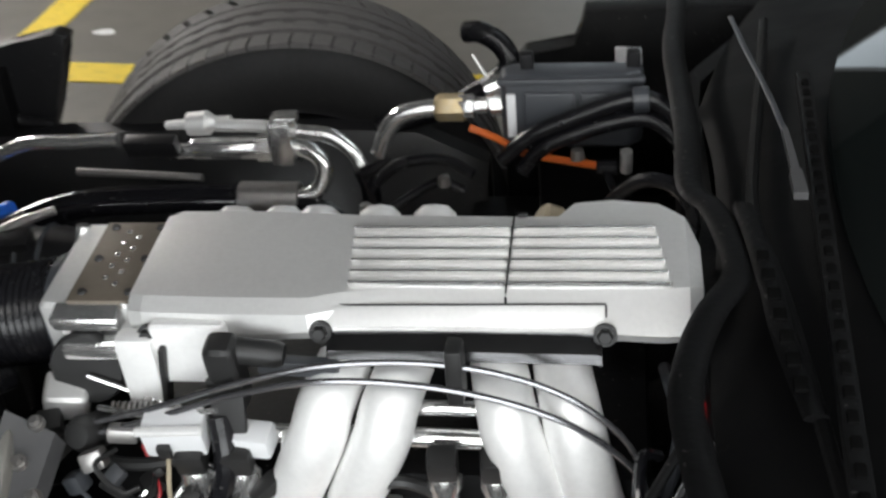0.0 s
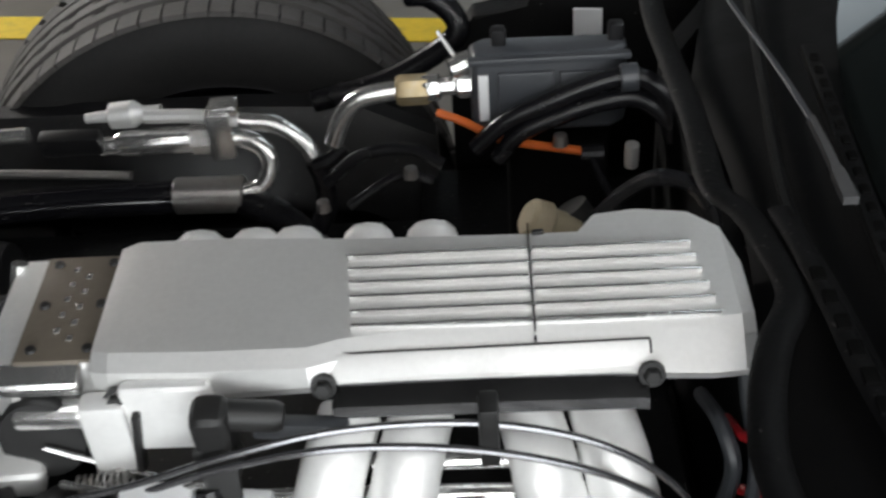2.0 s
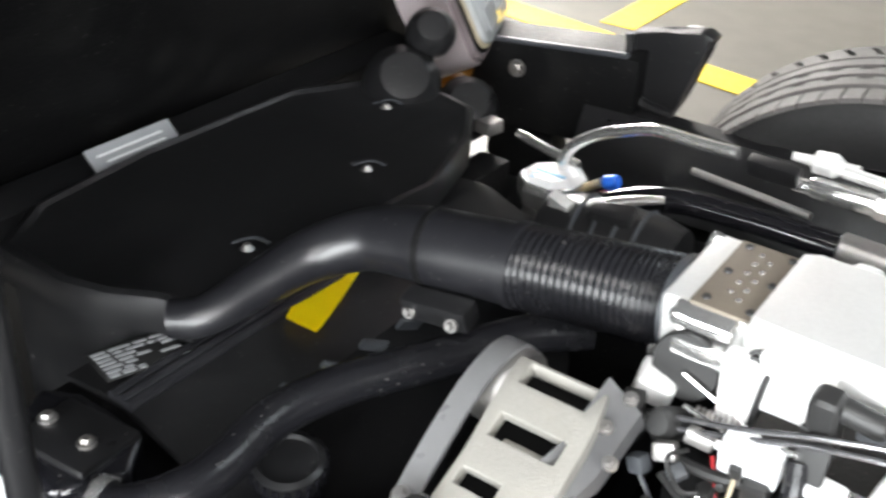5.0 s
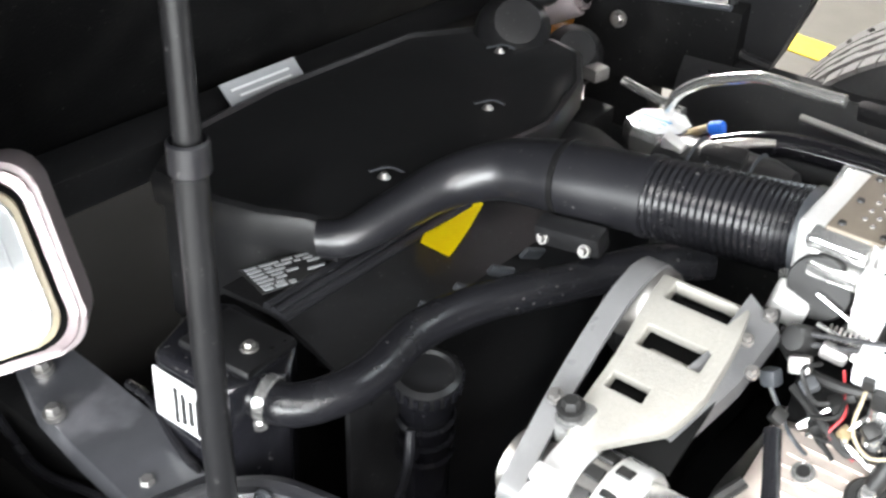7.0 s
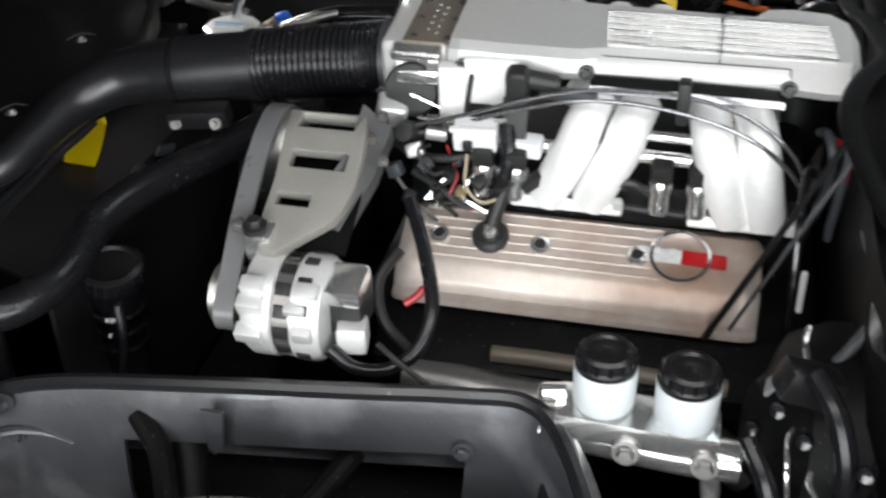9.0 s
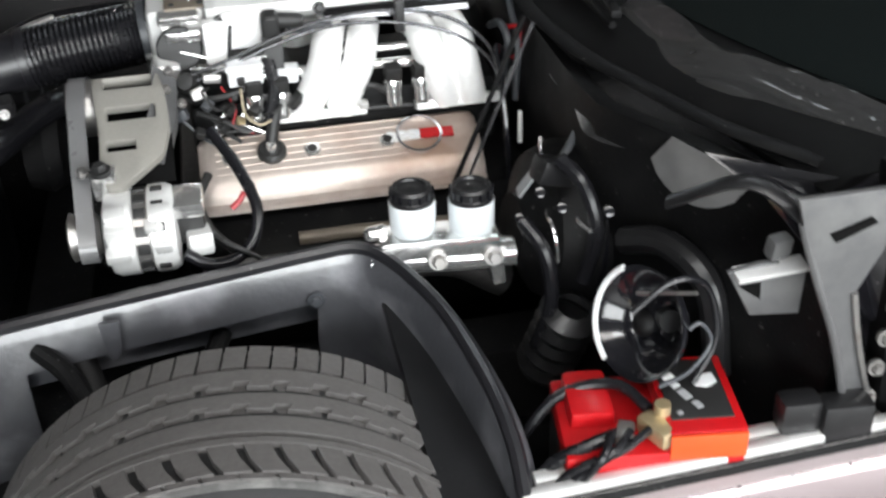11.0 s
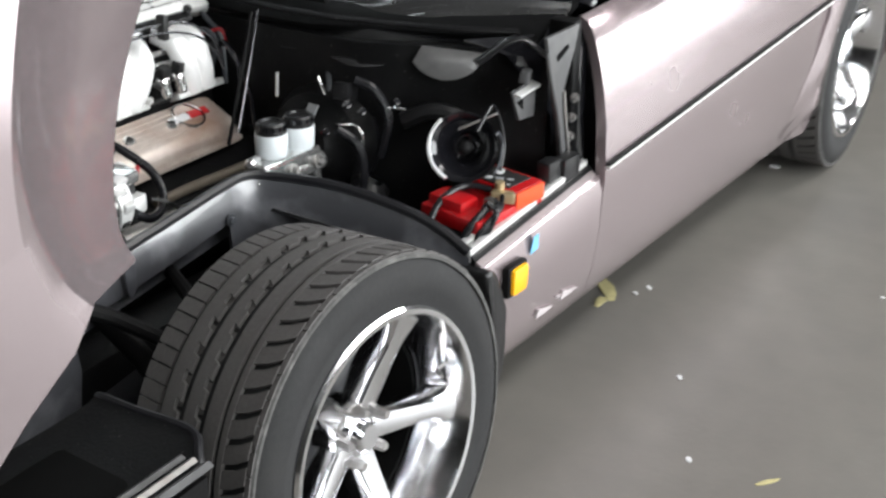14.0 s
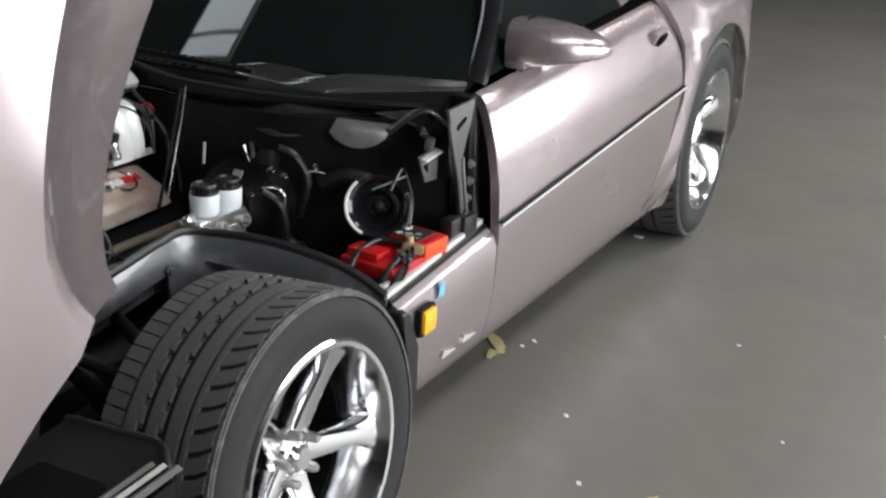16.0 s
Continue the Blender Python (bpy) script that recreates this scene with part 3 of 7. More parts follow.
part("cowl_seal", tube(seal, 0.011, 10, 8, flat=0.4), M_MATTEB, car, "black rubber cowl seal")
# slotted wiper rail in front of the glass
part("cowl_ridge", tube([(0.735, 0.45, 0.738), (0.712, 0.268, 0.737), (0.690, 0.10, 0.737), (0.686, 0.03, 0.739), (0.692, -0.04, 0.739), (0.697, -0.12, 0.738), (0.705, -0.30, 0.735)], 0.005, 8, 6), M_MATTEB, car)
part("slotted_rail", box((0.013, 0.585, 0.010), pose(0.7274, -0.02, 0.752, 0, 0, -4.35), 0.003), M_MATTEB, car, "black slotted cowl rail")
for k in range(25):
    part("rail_slot", box((0.007, 0.012, 0.006), pose(0.7274 + 0.076 * 0.022 * (k - 12), -0.02 + 0.022 * (k - 12), 0.756, 0, 0, -4.35), 0.002), M_INTER, car)
part("wiper_arm", tube([(0.696, 0.40, 0.762), (0.702, 0.30, 0.766), (0.7105, 0.20, 0.768), (0.7155, 0.125, 0.767)], 0.0026, 8, 6, flat=0.6), M_GREYP, car, "thin dark wiper arm lying on the cowl")
part("wiper_knuckle", loft([[(x + 0.005 - 0.6 * w_, y, 0.763), (x + 0.005 + 0.6 * w_, y, 0.763), (x + 0.005 + 0.6 * w_, y, 0.769), (x + 0.005 - 0.6 * w_, y, 0.769)] for x, y, w_ in ((0.711, 0.130, 0.0035), (0.711, 0.09, 0.0045), (0.7105, 0.06, 0.0050), (0.7105, 0.055, 0.0075), (0.710, 0.020, 0.0085))]), M_DUSTST, car, "grey metal wiper knuckle")
part("lower_strip", tube([(0.678, 0.05, 0.742), (0.681, 0.017, 0.743), (0.686, -0.064, 0.743), (0.688, -0.12, 0.742), (0.697, -0.20, 0.741)], 0.008, 8, 6, flat=0.4), M_MATTEB, car, "black slotted lower cowl strip")
for k in range(7):
    part("rail_slot", box((0.009, 0.014, 0.004), pose(0.684 + 0.0012 * k, -0.03 - 0.024 * k, 0.7455, 0, 0, -3), 0.002), M_INTER, car)

part("inner_panel", prism([(0.44, 0.30), (0.44, 0.60), (0.47, 0.640), (0.535, 0.645), (0.545, 0.692), (0.82, 0.692), (0.82, 0.30)], pose(0, 0.665, 0, 90, 0, 0), 0.04, 0.004), M_MATTEB, car, "matt black inner fender panel")
# fender rails that the hood closes on
def rail(y0, y1, x0, x1, z0, z1, r):
    return tube([(x0, y0, z0), ((x0 + x1) / 2, (y0 + y1) / 2, (z0 + z1) / 2), (x1, y1, z1)], r, 4, 1, flat=0.6)


def channel(y0, y1, x0, x1, up, h, lip=0.0):
    """A flat strip that follows the top of the fender."""
    secs = []
    for i in range(7):
        x = x0 + (x1 - x0) * i / 6
        dy, z = -0.030 * (x - 0.47), 0.447 + 0.085 * (x - 0.47) + up
        secs.append([(x, y0 + dy, z - h), (x, y0 + dy, z - 0.001), (x, y0 + dy - 0.0015, z), (x, y1 + dy + 0.0015, z + lip), (x, y1 + dy, z - 0.001 + lip), (x, y1 + dy, z - h)])
    return loft(secs)


part("inner_rail", channel(-0.726, -0.742, 0.492, 0.800, 0.004, 0.05), M_ALU, car, "dull metal inner seal rail")
part("outer_rail", channel(-0.747, -0.760, 0.474, 0.858, 0.004, 0.02), M_ALU, car, "dull metal outer seal rail")
part("rail_web", channel(-0.730, -0.764, 0.480, 0.850, -0.006, 0.05), M_STEEL, car)
part("fender_seal", channel(-0.7605, -0.770, 0.474, 0.862, -0.005, 0.03, -0.007), M_MATTEB, car, "black rubber fender seal")
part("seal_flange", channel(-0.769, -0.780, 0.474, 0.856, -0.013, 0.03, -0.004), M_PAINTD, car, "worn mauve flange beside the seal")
for dy, dz, r, m in ((0.0, 0.0, 0.008, M_DUSTST), (0.024, -0.004, 0.006, M_STEEL), (0.044, -0.008, 0.006, M_DUSTST)):
    part("fender_rail", rail(-0.788 + dy, -0.788 + dy, -0.55, -0.155, 0.436 + dz, 0.436 + dz, r), m, car, "dull metal seal rail" if m is not M_MATTEB else "")
lip = ((-0.772, -0.150, -0.62, 0.415), (-0.755, -0.135, -0.62, 0.424), (-0.72, -0.110, -0.62, 0.43), (-0.63, -0.117, -0.62, 0.43), (-0.58, -0.117, -0.62, 0.428), (-0.56, -0.115, -0.40, 0.424))
rows = []
for y, xl, xs, z in lip:
    rows.append([(xs, y, z - 0.004), (xs * 0.7 + xl * 0.3, y, z), (xs * 0.3 + xl * 0.7, y, z - 0.002), (xl - 0.022, y, z), (xl - 0.006, y, z + 0.005), (xl, y, z), (xl + 0.001, y, z - 0.02), (xl - 0.012, y, z - 0.10), (xl - 0.03, y, z - 0.26)])
part("front_fender_liner", sheet(rows, 0.005), M_MATTEB, car, "black plastic liner ahead of the wheel")
part("liner_lip", tube([(xl - 0.004, y, z + 0.002) for y, xl, xs, z in lip], 0.006, 8, 4), M_DUCT, car, "rolled black liner lip")
part("liner_side", sheet([[(-0.62, -0.785, 0.41), (-0.62, -0.79, 0.25)], [(-0.15, -0.778, 0.41), (-0.16, -0.785, 0.25)]], 0.006), M_MATTEB, car)

# inner wheel housing, left: rim, wall, arch behind the tyre
RIM_L = [(-0.29, -0.70, 0.36), (-0.265, -0.56, 0.41), (-0.225, -0.46, 0.435), (-0.17, -0.408, 0.458), (-0.10, -0.394, 0.476), (0.05, -0.392, 0.497), (0.2, -0.388, 0.512), (0.31, -0.382, 0.521), (0.372, -0.384, 0.524), (0.41, -0.425, 0.52), (0.448, -0.52, 0.512), (0.472, -0.63, 0.492), (0.480, -0.70, 0.47), (0.478, -0.755, 0.445)]


def housing(sgn):
    line = smooth_line(RIM_L, 6)
    secs = []
    for p in line:
        q = Vector((0.06, -0.95, p.z))
        inw = (q - p)
        inw.z = 0
        inw.normalize()
        secs.append([(a.x, a.y * sgn, a.z) for a in (p - inw * 0.02 - Vector((0, 0, 0.10)), p - inw * 0.02 - Vector((0, 0, 0.012)), p - inw * 0.008, p + inw * 0.004 - Vector((0, 0, 0.004)), p + inw * 0.012 - Vector((0, 0, 0.022)), p + inw * 0.016 - Vector((0, 0, 0.06)), p + inw * 0.024 - Vector((0, 0, 0.12)), p + inw * 0.012 - Vector((0, 0, 0.2)), p + inw * 0.01 - Vector((0, 0, 0.33)))])
    bm = sheet(secs, 0.006)
    # the opening for the suspension
    gone = [f for f in bm.faces if -0.03 < f.calc_center_median().x < 0.31 and f.calc_center_median().y * sgn > -0.45 and f.calc_center_median().z < 0.428 + 0.07 * f.calc_center_median().x and f.calc_center_median().z > 0.24]
    bmesh.ops.delete(bm, geom=gone, context="FACES")
    return bm


hl = part("wheel_housing", housing(1), M_WELL, car, "dusty black plastic inner wheel housing")
part("moulded_crease", tube([(-0.205, -0.492, 0.398), (-0.175, -0.445, 0.418), (-0.15, -0.421, 0.424), (-0.115, -0.410, 0.420), (-0.085, -0.410, 0.412)], lambda s: 0.001 + 0.004 * math.sin(math.pi * s), 8, 6), M_WELL, hl)
part("rolled_rim", tube([Vector(p) + Vector((0, 0, 0.0)) for p in RIM_L], 0.0085, 8, 6), M_DUCT, hl, "rolled black rim edge")
rw = []
for x, z in ((-0.30, 0.545), (-0.15, 0.552), (0.05, 0.552), (0.2, 0.552), (0.33, 0.545), (0.42, 0.50)):
    rw.append([(x, 0.56, z - 0.12), (x, 0.585, z - 0.03), (x, 0.60, z), (x, 0.625, z + 0.004), (x, 0.635, z - 0.01), (x, 0.64, z - 0.10), (x, 0.63, z - 0.3)])
part("wheel_housing", sheet(rw, 0.006), M_BLACKP, car, "black plastic inner wheel housing")
# opening and suspension parts in the housing
part("hanging_tab", prism([(0, 0), (0.024, 0), (0.020, -0.045), (0.010, -0.055), (0.004, -0.045)], pose(0.066, -0.416, 0.492, 90, 0, 0), 0.006, 0.002), M_WELL, hl)
for bx, bz in ((-0.15, 0.455), (-0.145, 0.415), (0.315, 0.47)):
    part("bolt", bolt((bx, -0.412 + 0.012 * (bx > 0.25), bz), (0, -1, 0), 0.007, 0.005), M_GREYP, hl)
# matt black on these parts stands in for the cavity's shade
part("shock_absorber", tube([(0.03, -0.38, 0.44), (0.055, -0.45, 0.36), (0.08, -0.52, 0.25)], 0.018, 12, 4), M_MATTEB, car)
part("control_arm", tube([(-0.01, -0.40, 0.455), (0.03, -0.44, 0.43), (0.08, -0.55, 0.38)], 0.012, 10, 6), M_MATTEB, car)
part("control_arm", tube([(0.20, -0.37, 0.42), (0.16, -0.46, 0.40), (0.09, -0.56, 0.37)], 0.012, 10, 6), M_MATTEB, car)
flap = [(0.462, 0.425), (0.482, 0.428), (0.497, 0.412), (0.516, 0.375), (0.527, 0.335), (0.533, 0.28), (0.530, 0.235), (0.521, 0.205), (0.508, 0.193), (0.502, 0.195), (0.499, 0.24), (0.490, 0.32), (0.472, 0.39)]
part("arch_flap", prism(flap, pose(0, -0.700, 0, 90, 0, -2.8), 0.078, 0.008, 3), M_BLACKP, car, "black plastic splash flap behind the tyre")
part("arch_liner", sheet([[(0.115 + 0.40 * math.cos(a), y, R_T + 0.40 * math.sin(a) * 0.5) for y in (-0.42, -0.55, -0.70, -0.765)] for a in [radians(-10 + 8 * k) for k in range(8)]], 0.006), M_BLACKP, car)
# near-black blocks paint the shaded hollow under the hood
part("nose_support", box((0.56, 1.16, 0.18), (-0.68, -0.02, 0.22), 0.03), M_INTER, car, "nose structure under the hood, near-black for its shade")
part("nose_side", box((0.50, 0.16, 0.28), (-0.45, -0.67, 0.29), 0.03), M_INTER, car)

# side lamp, sticker, painted reflections and paint chips on the lower fender
def on_side(x, z, w, h, d, out=0.016, bevel=0.006):
    return box((w, d, h), pose(x, side_y(x) - out, z, 0, 0, -2.8), bevel)


sl = part("side_marker", on_side(0.552, 0.382, 0.058, 0.058, 0.016, 0.020, 0.010), M_MATTEB, car, "black side marker bezel")
part("lens", on_side(0.552, 0.382, 0.046, 0.048, 0.018, 0.026, 0.010), M_AMBER, sl, "lit-looking amber lens")
part("sticker", prism([(0, 0), (0.030, 0.004), (0.030, 0.036), (0.012, 0.036)], pose(0.604, side_y(0.6) - 0.0165, 0.402, 90, 0, -2.8) @ Matrix.Scale(0.85, 4), 0.001), M_SKYB, car, "small pale blue sticker")
# pale patches paint the reflection of the floor litter on the panel
for sx, sz, k in ((0.658, 0.252, 1.0), (0.743, 0.253, 1.05), (0.728, 0.262, 0.3)):
    part("reflection_patch", prism([(0, 0), (0.030 * k, -0.001), (0.058 * k, 0.001), (0.024 * k, 0.010 * k), (0.004 * k, 0.017 * k)], pose(sx, side_y(sx) - 0.0025, sz, 97, 0, -2.8), 0.003), M_PALEMARK, car, "pale painted patch for a leaf's reflection in the paint")
rnd = random.Random(3)
for k in range(26):
    cx_ = 0.60 + 0.22 * rnd.random() ** 0.8
    part("paint_chip", box((rnd.uniform(0.002, 0.010), rnd.uniform(0.002, 0.005), 0.002), pose(cx_, side_y(cx_) + rnd.uniform(-0.001, 0.006), 0.4272 + 0.085 * (cx_ - 0.47), 0, -4.8, rnd.uniform(-50, 40)), 0.0008), rnd.choice((M_LABELG, M_INK, M_PAINTD, M_PALEMARK)), car)

# ---- raised hood with its fender side ----
hood = part("raised_hood", sheet([[(-0.80 + 0.60 * s + 0.03 * math.sin(3 * s), 0.74 * (k / 10 - 1), 0.50 + 1.18 * s - 0.05 * abs(k / 10 - 1) ** 2.5 * 1.0) for k in range(21)] for s in [i / 10 for i in range(11)]], 0.012), [M_PAINT], car, "mauve-silver clamshell hood tilted forward and up")
part("hood_lining", sheet([[(-0.735 + 0.60 * s + 0.03 * math.sin(3 * s), 0.68 * (k / 10 - 1), 0.50 + 1.17 * s - 0.05 * abs(k / 10 - 1) ** 2.5) for k in range(21)] for s in [i / 10 for i in range(11)]], 0.02), M_MATTEB, hood, "matt black hood underside")
arc_line = smooth_line([(-0.283, 0, 0.700), (-0.312, 0, 0.740), (-0.333, 0, 0.800), (-0.340, 0, 0.870), (-0.334, 0, 0.935), (-0.318, 0, 1.005), (-0.292, 0, 1.08), (-0.250, 0, 1.19), (-0.195, 0, 1.33), (-0.12, 0, 1.52)], 8)
arc = [(p.x, p.z) for p in arc_line]


def fender_side(sgn):
    """The fender flank of the raised hood: open wheel arch with a broad turned-in lip."""
    bm = bmesh.new()
    rows = []
    for (x, z), i in list(zip(arc, range(len(arc))))[0 if sgn > 0 else 48 :]:
        s = i / (len(arc) - 1)
        back = Vector((-0.74 + 0.50 * s, 0, 0.30 + 1.35 * s))
        row = []
        for u in (0.0, 0.03, 0.08, 0.2, 0.45, 0.75, 1.0):
            px, pz = x + (back.x - x) * u, z + (back.z - z) * u
            bulge = 0.016 * math.exp(-(((u - 0.10) / 0.1) ** 2))
            row.append((px, sgn * (-0.772 - bulge + 0.03 * max(0, u - 0.5)), pz))
        k = 0.138 + 0.30 * max(0, z - 0.70)
        lip = [(x + k, sgn * -0.690, z - 0.03), (x + 0.56 * k, sgn * -0.725, z - 0.018), (x + 0.012, sgn * -0.766, z - 0.003)]
        rows.append(lip + row)
    return sheet(rows, 0.008)


fs = part("hood_fender", fender_side(1), M_PAINT, hood, "mauve-silver fender side of the raised hood")
part("hood_fender", fender_side(-1), M_PAINT, hood)
part("hood_crossmember", box((0.06, 1.1, 0.06), pose(-0.625, 0.03, 0.55, 0, 12, 0), 0.012), M_BLACKP, hood, "black hood crossmember")
part("data_plate", box((0.004, 0.13, 0.046), pose(-0.598, 0.02, 0.585, 0, -45, 0), 0.001), M_LABELG, hood, "grey printed data plate")
for k, (w, dz) in enumerate(((0.10, 0.010), (0.09, 0.0), (0.105, -0.009))):
    part("print_line", box((0.002, w, 0.003), pose(-0.5965 - 0.7 * dz, 0.02 + 0.004 * (k - 1), 0.5868 + 0.7 * dz, 0, -45, 0)), M_LABELW, hood)


def headlamp(sgn, at, yaw, pitch, roll=0):
    m = pose(*at, 0, 0, 0) @ Euler((0, 0, radians(yaw))).to_matrix().to_4x4() @ Euler((0, radians(pitch), 0)).to_matrix().to_4x4() @ pose(0, 0, 0, roll)
    def plate(w_, h_, d, r):
        """A rounded plate facing along x."""
        outline = []
        for cy_, cz_, a0 in ((w_ / 2 - r, h_ / 2 - r, 0), (-w_ / 2 + r, h_ / 2 - r, 90), (-w_ / 2 + r, -h_ / 2 + r, 180), (w_ / 2 - r, -h_ / 2 + r, 270)):
            outline += [(cy_ + r * math.cos(radians(a0 + 18 * j)), cz_ + r * math.sin(radians(a0 + 18 * j))) for j in range(6)]
        return prism(outline, m @ Matrix(((0, 0, 1, 0), (1, 0, 0, 0), (0, 1, 0, 0), (0, 0, 0, 1))) @ pose(0, 0, d[0]), d[1] - d[0], 0.003)

    ho = part("headlamp", plate(0.238, 0.178, (-0.06, 0.012), 0.032), M_PAINTD, car, "raised headlamp with a mauve bezel")
    part("bezel", plate(0.228, 0.168, (0.010, 0.022), 0.030), M_PAINT, ho)
    part("gasket", plate(0.212, 0.152, (0.015, 0.0255), 0.028), M_INTER, ho)
    part("dusty_rim", plate(0.202, 0.142, (0.015, 0.030), 0.026), M_TAN, ho)
    part("lens", plate(0.192, 0.132, (0.015, 0.038), 0.024), M_FLUTE, ho, "fluted glass lens in a pale lit tone")
    part("etched_patch", box((0.003, 0.062, 0.034), m @ pose(0.0385, -0.028, -0.038), 0.001), M_LABELG, ho, "grey fluted patch in the glass")
    for k in range(11):
        part("flute", box((0.003, 0.0022, 0.10), m @ pose(0.0385, -0.08 + 0.016 * k, 0.004)), M_FLUTE, ho)
    return ho


headlamp(-1, (-0.395, -0.56, 0.645), -38, -18, 14)
headlamp(1, (-0.53, 0.60, 0.66), 25, -25)
for at, r in (((-0.46, 0.37, 0.60), 0.055), ((-0.40, 0.44, 0.56), 0.045), ((-0.45, 0.42, 0.665), 0.035)):
    part("headlamp_motor", lathe([(0, r * 0.9), (r * 0.6, r * 0.85), (r * 0.95, r * 0.4), (r, 0), (r * 0.95, -r * 0.5), (r * 0.6, -r), (0, -r)], axis_pose(at, (0.5, -0.5, 0.6)), 20), M_BLACKP, hood)
part("turn_lamp", box((0.08, 0.05, 0.06), pose(-0.535, 0.575, 0.535, 20, 10, 30), 0.02, 3), M_AMBERD, car, "dim amber front lamp")
part("gas_strut", tube([(-0.156, -0.452, 0.44), (-0.161, -0.452, 0.62), (-0.164, -0.452, 0.815)], 0.0135, 14, 2), M_BLACKP, hood, "black gas strut tube")
part("strut_collar", lathe([(0.0145, -0.014), (0.0165, -0.012), (0.0165, 0.012), (0.0145, 0.014)], axis_pose((-0.164, -0.452, 0.815), (-0.02, 0, 1)), 16, True), M_DUCT, hood)
part("strut_rod", tube([(-0.164, -0.452, 0.815), (-0.172, -0.452, 1.25)], 0.0105, 12, 2), M_BLACKP, hood)

# ---- wheels ----
def tread_ring(m, r, y0, y1, n, gap, skew=0.0, depth=0.007, arc_steps=2):
    """One closed ring of blocks, joined at the bottom of their grooves."""
    bm = bmesh.new()
    stations = []
    for k in range(n):
        a0, a1 = 2 * math.pi * (k + gap / 2) / n, 2 * math.pi * (k + 1 - gap / 2) / n
        if gap > 0:
            stations += [(a0, r - depth), (a0, r)]
        stations += [(a0 + (a1 - a0) * j / arc_steps, r) for j in range(1 if gap > 0 else 0, arc_steps)]
        if gap > 0:
            stations += [(a1, r), (a1, r - depth)]
    rows = []
    for a, rr in stations:
        rows.append([bm.verts.new(m @ Vector((q * math.cos(a + s), q * math.sin(a + s), y))) for q, y, s in ((r - depth - 0.001, y0, 0), (rr, y0, 0), (rr, (y0 + y1) / 2, skew * 0.35), (rr, y1, skew), (r - depth - 0.001, y1, skew))])
    for a, b in zip(rows, rows[1:] + rows[:1]):
        for i in range(4):
            bm.faces.new((a[i], b[i], b[i + 1], a[i + 1]))
    return bm


